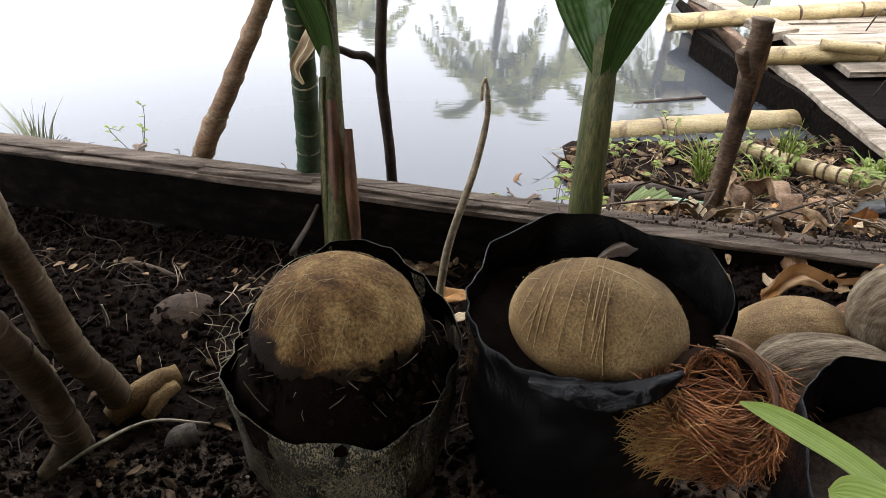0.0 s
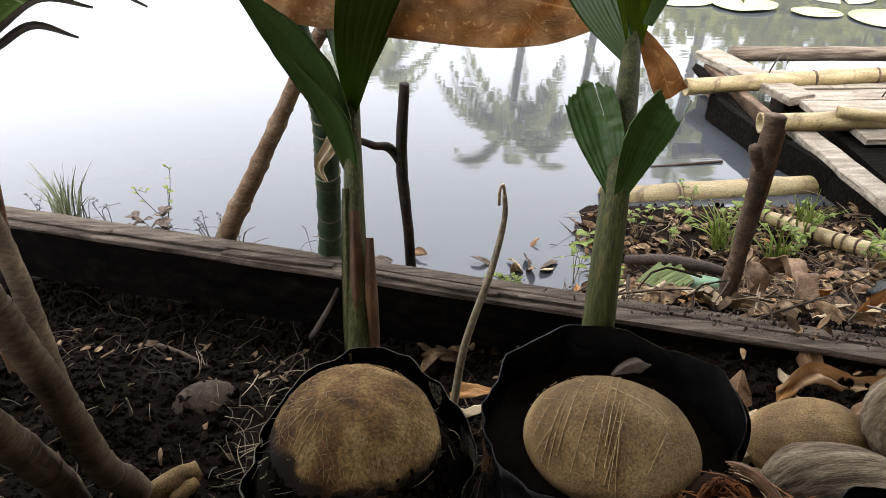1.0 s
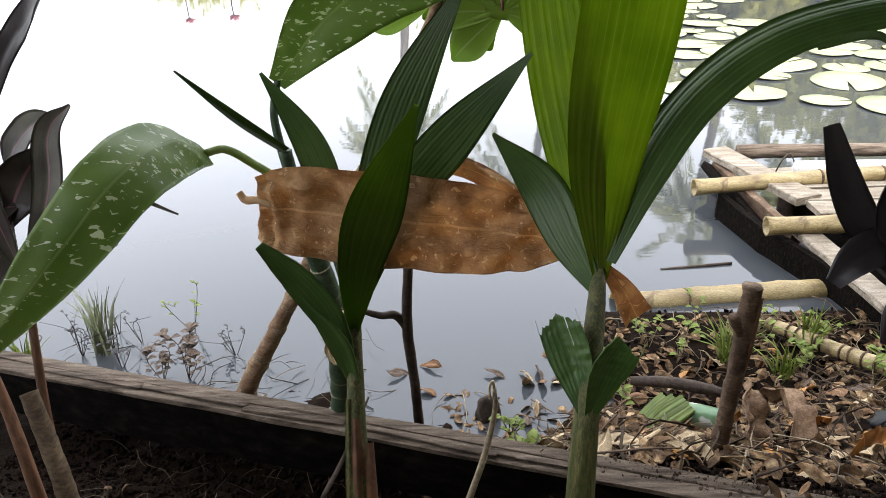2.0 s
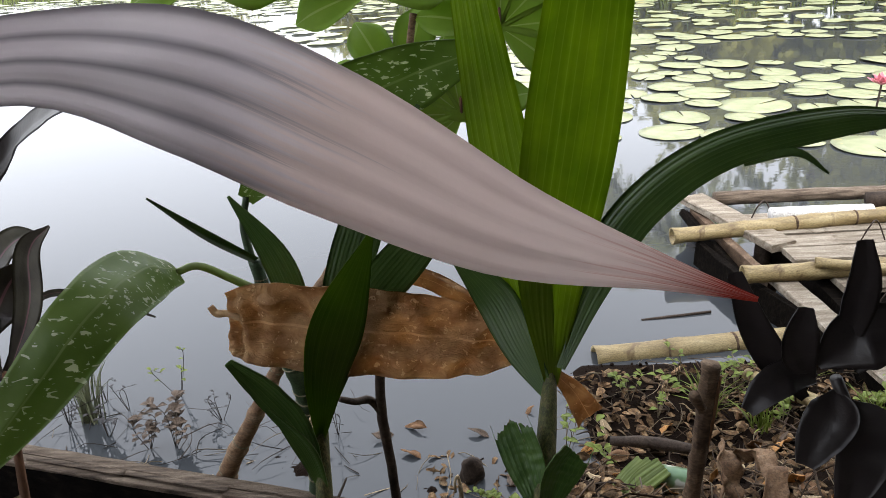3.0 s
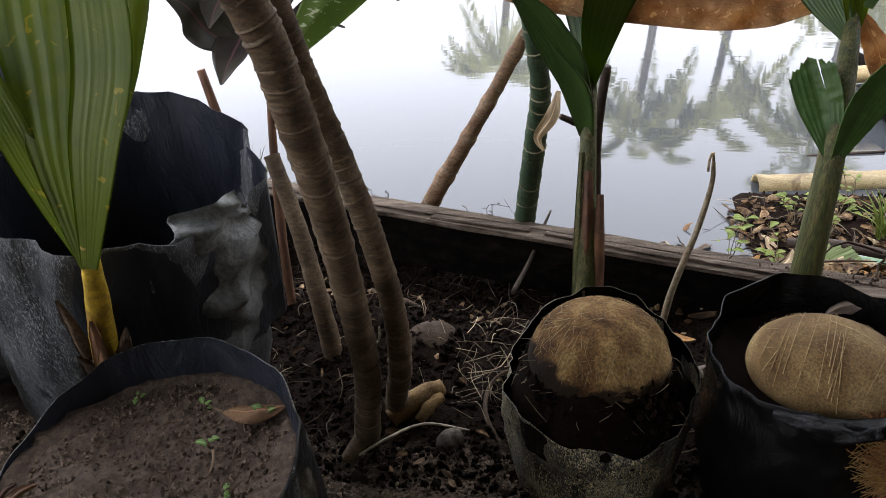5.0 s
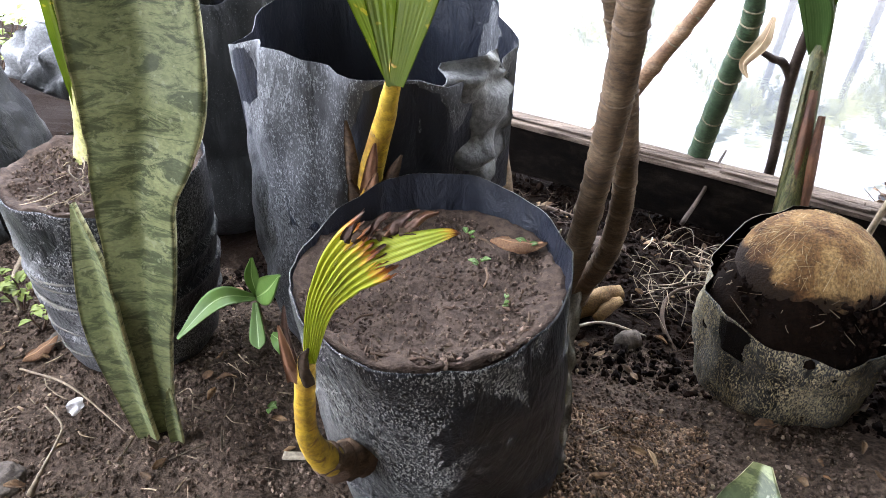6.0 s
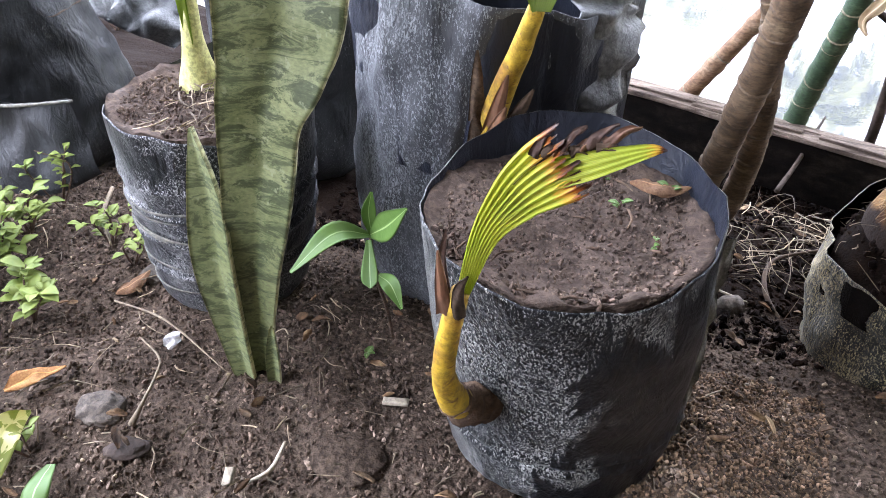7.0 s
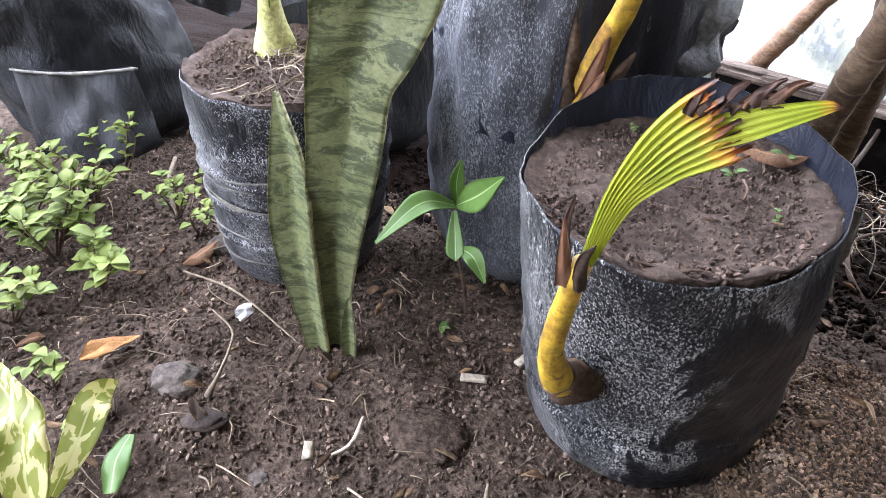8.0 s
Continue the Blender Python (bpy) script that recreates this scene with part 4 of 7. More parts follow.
# banded cane lying on the bank
cane = thing("banded_cane", (0.832, 1.803, -0.48), "pale banded cane with dark scars lying on litter", "cane")
cane_line = [(0.832, 1.803, -0.465), (0.935, 1.625, -0.436), (1.03, 1.485, -0.412), (1.15, 1.28, -0.375), (1.27, 1.08, -0.335)]
bm = bmesh.new()
tube(bm, cane_line, [0.017, 0.019, 0.020, 0.020, 0.020], 90, 14, 0.05, seed=4)
cane_pole = part("pole", bm, BAMBOO, cane)
spine = [V(p) for p in curve(cane_line, 160)]
for k in range(20):
    i = 5 + int(7.4 * k + 2 * math.sin(k * 2.7))
    t = (spine[i + 2] - spine[i - 2]).normalized()
    bm = bmesh.new()
    tube(bm, [spine[i] - t * 0.004, spine[i], spine[i] + t * 0.003], [0.0195, 0.0228, 0.0200], 6, 14, 0.10, seed=k, cap=False)
    part("scar_ring", bm, STAKE, cane_pole, "dark raised scar")


# ---------------------------------------------------------------- grow bags
def bag(at, top, r0, r1, rim, soil_z, skin, seed, label, wrinkle=0.035, soil=POT_SOIL, soil_tilt=(0, 0), seg=72, rings=30, bulge=0.06, mound=0.0, creases=(), lining=BAG_INSIDE):
    """A soil-filled plastic sleeve: wrinkled wall, uneven folded rim, inner lining, soil."""
    at, top = V(at), V(top)
    ob = thing("grow_bag", at, label, "grow bag", "black plastic grow bags")
    bm = bmesh.new()
    loops = []

    def ring_at(f, a, inset=0.0, low=0.0):
        c = at.lerp(top, f)
        q = r0 + (r1 - r0) * f + bulge * r1 * math.sin(math.pi * f)
        q *= 0.90 + 0.10 * step(0.0, 0.10, f)
        d = V((math.cos(a), math.sin(a), 0))
        w = wrinkle * (noise.noise(V((d.x * 2.2 + seed * 9, d.y * 2.2, f * 2.4))) + 0.55 * noise.noise(V((d.x * 5.5, d.y * 5.5 + seed, f * 9 + d.x * 2))) + 0.22 * (1 - 0.8 * step(0.6, 1.0, f)) * noise.noise(V((d.x * 13, d.y * 13 + seed, f * 20))))
        w *= 1 + 0.6 * step(0.75, 1.0, f)
        for place, depth in creases:
            w += depth * math.exp(-((f - place - 0.03 * noise.noise(V((d.x * 2, d.y * 2, place * 9)))) / 0.014) ** 2)
        return c + d * (q * (1 + w) - inset) + V((0, 0, rim(a) * step(0.45, 1.0, f) - low))

    for k in range(rings + 1):
        loops.append([bm.verts.new(ring_at(k / rings, math.tau * s / seg)) for s in range(seg)])
    loops.append([bm.verts.new(ring_at(1.0, math.tau * s / seg, 0.0007, -0.0003)) for s in range(seg)])
    for a, b in zip(loops, loops[1:]):
        for s in range(seg):
            bm.faces.new((a[s], a[(s + 1) % seg], b[(s + 1) % seg], b[s]))
    bm.faces.new(loops[0][::-1])
    sleeve = part("sleeve", bm, skin, ob)
    bm = bmesh.new()
    loops = []
    for k in range(9):
        row = []
        for s in range(seg):
            a = math.tau * s / seg
            p = ring_at(1.0, a, 0.0009 + 0.0006 * k)
            p.z += (min(p.z, soil_z - 0.012) - p.z) * k / 8
            row.append(bm.verts.new(p))
        loops.append(row)
    for a, b in zip(loops, loops[1:]):
        for s in range(seg):
            bm.faces.new((a[s], a[(s + 1) % seg], b[(s + 1) % seg], b[s]))
    part("lining", bm, lining, sleeve, "plain black inner side of the plastic")
    bm = bmesh.new()
    rows, f = [], (soil_z - at.z) / max(0.01, top.z - at.z)
    for j in range(16):
        row = []
        for s in range(seg):
            a = math.tau * s / seg
            e = ring_at(min(1.0, f), a, 0.0016 if j < 15 else 0.012)
            c = at.lerp(top, min(1.0, f))
            g = min(1.0, j / 14)
            p = V((c.x + (e.x - c.x) * g, c.y + (e.y - c.y) * g, 0))
            p.z = soil_z + 0.004 * fbm(p.x * 30, p.y * 30, seed) + 0.0025 * fbm(p.x * 110, p.y * 110, seed) + soil_tilt[0] * (p.x - c.x) + soil_tilt[1] * (p.y - c.y) + 0.006 * g ** 6 + mound * min(0.52, 1 - g * g) - (0.03 if j == 15 else 0.0)
            row.append(bm.verts.new(p))
        rows.append(row)
    for a, b in zip(rows, rows[1:]):
        for s in range(seg):
            bm.faces.new((a[s], b[s], b[(s + 1) % seg], a[(s + 1) % seg]))
    bmesh.ops.remove_doubles(bm, verts=bm.verts, dist=1e-5)
    part("soil_fill", bm, soil, ob, "dry crumbly brown soil")
    return ob


def lobes(*terms):
    """Rim height by angle: sum of (height, angle in degrees, sharpness) bumps."""
    def f(a):
        z = 0.0
        for h, deg, k in terms:
            z += h * max(0.0, math.cos(a - radians(deg))) ** k
        return z + 0.003 * math.sin(a * 3 + 1) + 0.005 * noise.noise(V((math.cos(a) * 2.5, math.sin(a) * 2.5, terms[0][0] * 99)))
    return f


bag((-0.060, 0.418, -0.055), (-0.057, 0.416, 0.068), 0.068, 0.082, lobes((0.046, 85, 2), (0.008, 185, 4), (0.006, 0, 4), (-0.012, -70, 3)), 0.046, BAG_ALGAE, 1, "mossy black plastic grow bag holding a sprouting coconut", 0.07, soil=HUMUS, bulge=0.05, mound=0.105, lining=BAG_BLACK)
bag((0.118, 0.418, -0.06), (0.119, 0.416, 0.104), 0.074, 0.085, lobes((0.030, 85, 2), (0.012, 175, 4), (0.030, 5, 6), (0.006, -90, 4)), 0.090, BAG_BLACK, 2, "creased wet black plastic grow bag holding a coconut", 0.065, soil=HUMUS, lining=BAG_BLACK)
splashed_bag = bag((-0.308, 0.196, -0.012), (-0.308, 0.160, 0.206), 0.080, 0.084, lobes((0.024, 100, 2), (0.006, 25, 6), (-0.005, -75, 1)), 0.197, BAG_SPLASHED, 3, "dirt-speckled black plastic grow bag full of soil", 0.035, bulge=0.03, rings=64, creases=((0.27, -0.06), (0.31, 0.03)))
bag((-0.640, 0.255, -0.012), (-0.608, 0.228, 0.195), 0.066, 0.078, lobes((0.024, 90, 3), (-0.003, 200, 4)), 0.190, BAG_SPECK, 4, "grey-speckled black plastic grow bag full of soil", 0.03, rings=72, creases=((0.30, 0.032), (0.33, -0.025), (0.50, 0.034), (0.53, -0.025), (0.63, 0.03), (0.66, -0.025), (0.75, 0.02)))
tall_bag = bag((-0.461, 0.374, -0.020), (-0.425, 0.355, 0.308), 0.088, 0.108, lobes((0.005, 100, 2), (-0.042, 5, 3), (-0.022, -75, 2), (-0.030, 190, 4)), 0.16, BAG_WORN, 5, "tall dusty grey plastic grow bag with a slumped rim", 0.09)
bag((0.305, 0.270, -0.075), (0.305, 0.270, 0.095), 0.085, 0.095, lobes((0.03, 150, 3), (0.02, 40, 5)), 0.055, BAG_BLACK, 6, "black plastic grow bag with dark soil", 0.05, lining=BAG_BLACK)
bag((-0.72, 0.52, -0.02), (-0.72, 0.52, 0.26), 0.085, 0.095, lobes((0.04, 60, 2), (0.03, 200, 4)), 0.20, BAG_DULL, 7, "slumped dark plastic grow bag standing behind the others", 0.08)
open_bag = bag((-1.05, 0.43, -0.03), (-1.100, 0.40, 0.190), 0.115, 0.115, lobes((-0.015, 40, 2), (-0.02, -90, 3), (0.03, 180, 4)), 0.15, BAG_DULL, 8, "crumpled dark plastic grow bag lying open", 0.07)

# worn end of the plastic hanging over the tall bag's rim
bm = bmesh.new()
blade(bm, [(-0.326, 0.320, 0.285), (-0.320, 0.316, 0.255), (-0.322, 0.318, 0.200), (-0.334, 0.322, 0.150)], [0.050, 0.072, 0.070, 0.030], (0.85, -0.5, 0.05), 26, 16, wave=0.25, cup=-0.20, tear=0.12, thick=0.0012, seed=4)
part("flap", bm, FLAP, tall_bag.children[0], "loose pale grey plastic folded over the rim")
# wet folds round the black bag's rim
wet_bag = [o for o in bpy.data.objects if o.name == "grow_bag.001"][0]
for k, (p, w, u) in enumerate((
        (((0.066, 0.338, 0.114), (0.088, 0.331, 0.113), (0.112, 0.329, 0.110), (0.140, 0.333, 0.112), (0.160, 0.342, 0.116)), (0.006, 0.014, 0.018, 0.015, 0.004), (0.05, -0.55, 0.85)),
        (((0.206, 0.430, 0.126), (0.209, 0.420, 0.106), (0.203, 0.408, 0.084), (0.192, 0.396, 0.070)), (0.010, 0.024, 0.022, 0.006), (-0.35, -0.55, 0.75)))):
    bm = bmesh.new()
    blade(bm, p, w, u, 24, 10, wave=0.30, cup=-0.18, thick=0.0014, seed=70 + k)
    part("rim_fold", bm, BAG_BLACK, wet_bag.children[0], "shiny wet fold of black plastic")
# pale dust along the creases of the speckled bag
dusty_bag = [o for o in bpy.data.objects if o.name == "grow_bag.003"][0]
for k, (f, a0, a1) in enumerate(((0.30, -150, -40), (0.335, -140, -60), (0.50, -160, -50), (0.535, -130, -35), (0.62, -155, -70), (0.66, -120, -30), (0.20, -135, -60))):
    bm = bmesh.new()
    c, q = V((-0.640, 0.255, -0.012)).lerp(V((-0.608, 0.228, 0.195)), f), 0.066 + 0.012 * f + 0.06 * 0.078 * math.sin(math.pi * f)
    tube(bm, [c + V((math.cos(radians(a)) * q * 1.012, math.sin(radians(a)) * q * 1.012, 0.0025 * math.sin(a * 0.06 + k) + 0.002 * k % 0.003)) for a in np.linspace(a0, a1, 9)], [0.0003, 0.0011, 0.0008, 0.0003], 40, 5, 0.5, seed=k)
    part("crease", bm, SEAM, dusty_bag.children[0], "pale dusty crease")
bm = bmesh.new()
tube(bm, [(-1.022, 0.283, 0.092), (-0.960, 0.278, 0.101), (-0.900, 0.280, 0.111), (-0.848, 0.298, 0.118)], [0.0014, 0.0018, 0.0016], 30, 6, 0.4, seed=3)
part("flap_edge", bm, SEAM, open_bag.children[0], "pale folded edge of the flap")
bm = bmesh.new()
blade(bm, [(-1.125, 0.60, 0.110), (-1.06, 0.585, 0.128), (-1.00, 0.575, 0.116), (-0.94, 0.575, 0.085)], [0.06, 0.09, 0.085, 0.05], (0.1, -0.8, 0.6), 24, 14, wave=0.35, cup=-0.15, thick=0.0014, seed=16)
solid("plastic_sheet", bm, FLAP, "crumpled pale grey plastic sheet behind the bags", "plastic sheet", at=(-1.03, 0.58, 0.0))
# dusty welded seam down the splashed bag, toward the pond
bm = bmesh.new()
blade(bm, [(-0.2235, 0.165, 0.205), (-0.2240, 0.172, 0.14), (-0.2245, 0.180, 0.07), (-0.2270, 0.190, 0.0)], [0.014, 0.015, 0.018, 0.024], (0.75, -0.62, 0.1), 40, 10, wave=0.25, tear=0.35, thick=0.0012, seed=8)
part("seam", bm, SEAM, splashed_bag.children[0], "dusty welded edge seam")
bm = bmesh.new()
blade(bm, [(-1.020, 0.285, 0.035), (-0.960, 0.280, 0.046), (-0.900, 0.282, 0.060), (-0.850, 0.300, 0.076)], [0.112, 0.108, 0.100, 0.082], (0.15, -1, 0.15), 20, 14, wave=0.10, thick=0.0014, seed=6)
part("flap", bm, BAG_DULL, open_bag.children[0], "torn black plastic flap hanging off the rim")


# ---------------------------------------------------------------- coconuts
def hair(bm, c, axes, turn, count, length, rad, r, lo=-0.2, lift=0.0006):
    """Fine fibres lying on an egg-shaped nut."""
    for _ in range(count):
        z = r.uniform(lo, 0.98)
        a = r.uniform(0, math.tau)
        q = math.sqrt(1 - z * z)
        d = V((q * math.cos(a), q * math.sin(a), z))
        t = d.cross(V((r.gauss(0, 1), r.gauss(0, 1), r.gauss(0, 1)))).normalized()
        L = length * r.uniform(0.4, 1.3)
        pts = []
        for f in (-0.5, 0.0, 0.5):
            e = (d + t * f * L / axes[0] + V((0, 0, 0.1 * f))).normalized()
            k = 1 + (lift + 0.0016 * r.random() * abs(f)) / axes[0]
            p = V((e.x * axes[0] * k, e.y * axes[1] * k, e.z * axes[2] * k))
            pts.append(c + Matrix.Rotation(turn, 3, "Z") @ p)
        tube(bm, pts, [rad, rad * 0.5], 5, 3, cap=False)


def nut_mesh(c, axes, turn, seed, furrow=0.0, sub=5):
    bm = bmesh.new()
    lump(bm, c, axes, sub, 0.035, 1.6, seed, turn)
    for v in bm.verts:
        d = v.co - c
        k = 1 + 0.006 * fbm(v.co.x * 70, v.co.y * 70, v.co.z * 70)
        if furrow:
            k += furrow * (1 - abs(2 * ((math.atan2(d.z, d.y) * 7 / math.pi + 0.3 * fbm(v.co.x * 20, 0, 0)) % 1) - 1)) ** 4 * -1
        v.co = c + d * k
    return bm


def seedling(name, nut_c, axes, turn, skin, seed, label, hairs):
    ob = thing(name, nut_c, label, "coconut seedling", "sprouting coconuts")
    nut = part("nut", nut_mesh(V(nut_c), axes, turn, seed), skin, ob, "fibrous brown coconut")
    bm = bmesh.new()
    hair(bm, V(nut_c), axes, turn, hairs, 0.009, 0.00018, rnd(seed), 0.40)
    hair(bm, V(nut_c), axes, turn, hairs // 25, 0.034, 0.00032, rnd(seed + 50), 0.5)
    part("fibre", bm, HAIR, nut, "fine pale husk fibres")
    return ob


def leaf(parent, pts, widths, up, skin, name="leaf", label="", **kw):
    bm = bmesh.new()
    blade(bm, pts, widths, up, **kw)
    return part(name, bm, skin, parent, label)


def stem(parent, pts, radii, skin, name="stem", label="", **kw):
    bm = bmesh.new()
    tube(bm, pts, radii, **kw)
    return part(name, bm, skin, parent, label)


def scarred(parent, count, skin, pts, radii, bark, **kw):
    """A stem with raised leaf scars round it."""
    ob = stem(parent, pts, radii, bark, **kw)
    line, rad = curve(pts, 200), curve([(q,) for q in radii], 200)
    r = rnd(count)
    for k in range(count):
        i = int(8 + 184 * (k + 0.5 + r.uniform(-0.3, 0.3)) / count)
        p, q = V(line[i]), float(rad[i][0])
        t = (V(line[i + 3]) - V(line[i - 3])).normalized() + V((r.gauss(0, 0.10), r.gauss(0, 0.10), 0))
        t = t.normalized() * r.uniform(0.0010, 0.0018)
        bm = bmesh.new()
        tube(bm, [p - t, p, p + t], [q * 0.99, q * r.uniform(1.05, 1.11), q * 0.99], 5, 14, 0.06, seed=k, cap=False)
        part("leaf_scar", bm, skin, ob)
    return ob


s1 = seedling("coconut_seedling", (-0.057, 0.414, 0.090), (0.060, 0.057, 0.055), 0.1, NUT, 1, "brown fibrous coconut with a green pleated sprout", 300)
stem(s1, [(-0.066, 0.515, 0.03), (-0.068, 0.535, 0.10), (-0.071, 0.575, 0.20), (-0.072, 0.612, 0.285)], [0.0125, 0.0105, 0.0085, 0.0065], PALM_STEM, n=24, seg=12, rough=0.06)
for k, (a, b, w) in enumerate((((-0.057, 0.520, 0.07), (-0.058, 0.556, 0.178), 0.012), ((-0.077, 0.524, 0.07), (-0.077, 0.572, 0.215), 0.010), ((-0.068, 0.517, 0.06), (-0.070, 0.562, 0.20), 0.014))):
    a, b = V(a), V(b)
    leaf(s1, [a, a.lerp(b, 0.5) + V((0, -0.004, 0)), b], [w, w, w * 0.55], (0, -1, 0.3), SHEATH if k != 1 else PALM_STEM, "sheath", "dry brown torn leaf sheath" if k != 1 else "", n=10, across=6, cup=-0.35, wave=0.15, seed=k)
leaf(s1, [(-0.072, 0.600, 0.270), (-0.062, 0.610, 0.333), (-0.042, 0.612, 0.392), (-0.004, 0.600, 0.480)], [0.010, 0.040, 0.048, 0.004], (0.1, -1, 0.2), COCO_SHADED, n=22, across=14, pleat=0.016, pleats=6, seed=1)
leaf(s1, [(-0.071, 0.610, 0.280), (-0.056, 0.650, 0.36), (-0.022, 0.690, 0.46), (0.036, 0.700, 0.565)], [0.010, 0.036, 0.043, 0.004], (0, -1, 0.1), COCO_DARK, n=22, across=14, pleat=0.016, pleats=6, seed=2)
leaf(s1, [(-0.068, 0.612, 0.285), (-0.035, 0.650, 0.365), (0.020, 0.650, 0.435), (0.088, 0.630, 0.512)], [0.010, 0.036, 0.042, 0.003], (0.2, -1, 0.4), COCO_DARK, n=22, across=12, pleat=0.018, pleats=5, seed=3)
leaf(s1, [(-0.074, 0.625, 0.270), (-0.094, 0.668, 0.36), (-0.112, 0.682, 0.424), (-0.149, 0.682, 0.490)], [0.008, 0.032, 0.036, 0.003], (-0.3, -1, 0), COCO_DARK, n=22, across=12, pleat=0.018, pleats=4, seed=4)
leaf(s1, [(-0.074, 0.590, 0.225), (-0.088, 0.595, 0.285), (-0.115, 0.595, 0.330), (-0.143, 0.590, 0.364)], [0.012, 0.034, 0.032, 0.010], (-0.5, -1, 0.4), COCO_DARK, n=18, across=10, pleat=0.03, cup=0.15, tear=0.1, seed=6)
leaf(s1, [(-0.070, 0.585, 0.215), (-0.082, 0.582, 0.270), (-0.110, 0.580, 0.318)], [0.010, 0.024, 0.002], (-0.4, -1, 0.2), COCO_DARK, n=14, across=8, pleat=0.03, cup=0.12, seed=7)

s2 = seedling("coconut_seedling", (0.119, 0.400, 0.108), (0.0605, 0.048, 0.0395), -0.36, NUT_PALE, 2, "smooth tan coconut with a tall green pleated sprout", 60)
bm = bmesh.new()
r = rnd(31)
for k in range(13):
    u = r.uniform(-0.75, 0.75) if k < 8 else r.gauss(0.05, 0.06)
    p, lean, a0, sweep = [], r.gauss(0.05, 0.07), r.uniform(-5, 45), r.uniform(45, 100)
    for f in np.linspace(0, 1, 5):
        a = radians(a0 + sweep * f)
        q = math.sqrt(max(0.0, 1 - u * u)) * 1.004
        e = V(((u + lean * (f - 0.5)) * 0.0605, -math.cos(a) * q * 0.048, math.sin(a) * q * 0.042))
        p.append(V((0.119, 0.400, 0.108)) + Matrix.Rotation(-0.36, 3, "Z") @ e)
    tube(bm, p, [0.00044, 0.00022], 12, 4, cap=False)
part("fibre", bm, STRAND, s2.children[0], "long pale husk strands")
stem(s2, [(0.131, 0.532, -0.06), (0.132, 0.528, 0.05), (0.131, 0.527, 0.110), (0.134, 0.538, 0.225), (0.143, 0.578, 0.30), (0.149, 0.608, 0.338)], [0.0145, 0.0142, 0.0136, 0.0110, 0.0085, 0.0050], PALM_STEM, n=26, seg=14, rough=0.05)
for k, (p, w, u) in enumerate(((((0.133, 0.532, 0.230), (0.121, 0.553, 0.271), (0.108, 0.569, 0.307)), (0.012, 0.036, 0.036), (-0.25, -1, 0.2)), (((0.136, 0.532, 0.230), (0.148, 0.528, 0.279), (0.163, 0.525, 0.312)), (0.012, 0.036, 0.028), (0.35, -1, 0.2)))):
    leaf(s2, p, w, u, TORN_LEAF, label="torn green leaf with a ragged end", n=110, across=64, wave=0.03, cup=0.10, seed=20 + k,
         keep=lambda a, b, s=k: b < 0.99 - (0.30 * abs(a - 0.5) if s == 0 else 0.25 * a) - 0.05 * noise.noise(V((a * 14, s, 0))) - (0.34 if abs(a - (0.62, 0.40)[s] - 0.05 * b) < 0.03 * (b - 0.45) else 0.0))
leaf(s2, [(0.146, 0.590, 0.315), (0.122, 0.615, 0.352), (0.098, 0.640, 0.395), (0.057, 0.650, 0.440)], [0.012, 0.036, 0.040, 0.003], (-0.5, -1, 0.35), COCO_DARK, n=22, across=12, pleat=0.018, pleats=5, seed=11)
leaf(s2, [(0.148, 0.595, 0.325), (0.152, 0.632, 0.42), (0.172, 0.662, 0.54), (0.195, 0.685, 0.70)], [0.012, 0.064, 0.086, 0.072], (0.05, -1, 0.1), COCO_LEAF, n=26, across=22, pleat=0.016, pleats=9, seed=12)
leaf(s2, [(0.146, 0.598, 0.325), (0.128, 0.640, 0.42), (0.110, 0.675, 0.52), (0.085, 0.70, 0.68)], [0.012, 0.050, 0.056, 0.036], (-0.25, -1, 0.1), COCO_LEAF, n=26, across=18, pleat=0.018, pleats=7, seed=13)
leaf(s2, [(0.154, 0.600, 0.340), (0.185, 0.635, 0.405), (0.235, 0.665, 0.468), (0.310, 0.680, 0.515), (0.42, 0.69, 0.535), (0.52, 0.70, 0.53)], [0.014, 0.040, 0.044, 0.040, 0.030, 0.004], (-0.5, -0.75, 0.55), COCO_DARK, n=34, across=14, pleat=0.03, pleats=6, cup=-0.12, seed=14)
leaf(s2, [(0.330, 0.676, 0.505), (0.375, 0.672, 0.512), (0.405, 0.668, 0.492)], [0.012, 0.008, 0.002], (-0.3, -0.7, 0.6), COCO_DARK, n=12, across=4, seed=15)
leaf(s2, [(0.150, 0.600, 0.335), (0.170, 0.605, 0.310), (0.186, 0.606, 0.280)], [0.010, 0.020, 0.030], (0.2, -1, 0.2), DRY_LEAF, "sheath", "dry orange-brown hanging sheath", n=12, across=8, wave=0.3, seed=16)

# loose husks and nuts
for k, (c, ax, t, sk, lb) in enumerate((((0.345, 0.545, -0.035), (0.062, 0.046, 0.034), 0.2, NUT_PALE, "dry tan coconut husk lying on soil"), ((0.335, 0.455, -0.005), (0.066, 0.044, 0.036), -0.35, NUT_GREY, "grey furrowed coconut husk lying on soil"), ((0.430, 0.530, 0.005), (0.050, 0.046, 0.046), 0.6, NUT_GREY, "greyish whole coconut lying on soil"), ((-0.252, 0.612, -0.072), (0.044, 0.036, 0.036), 0.7, ROOTS, "small half-buried brown coconut"))):
    bm = nut_mesh(V(c), ax, t, 50 + k, 0.05 if sk is NUT_GREY else 0.02)
    solid("coconut_husk", bm, sk, lb, "coconut husk", "loose husks on the ground", at=c)

# coir: torn husk shell with a thick mat of fibres
coir = thing("torn_coir_husk", (0.195, 0.335, 0.0), "torn coconut husk with loose rust-orange fibres", "coconut husk")
r = rnd(8)
c0 = V((0.185, 0.344, 0.048))


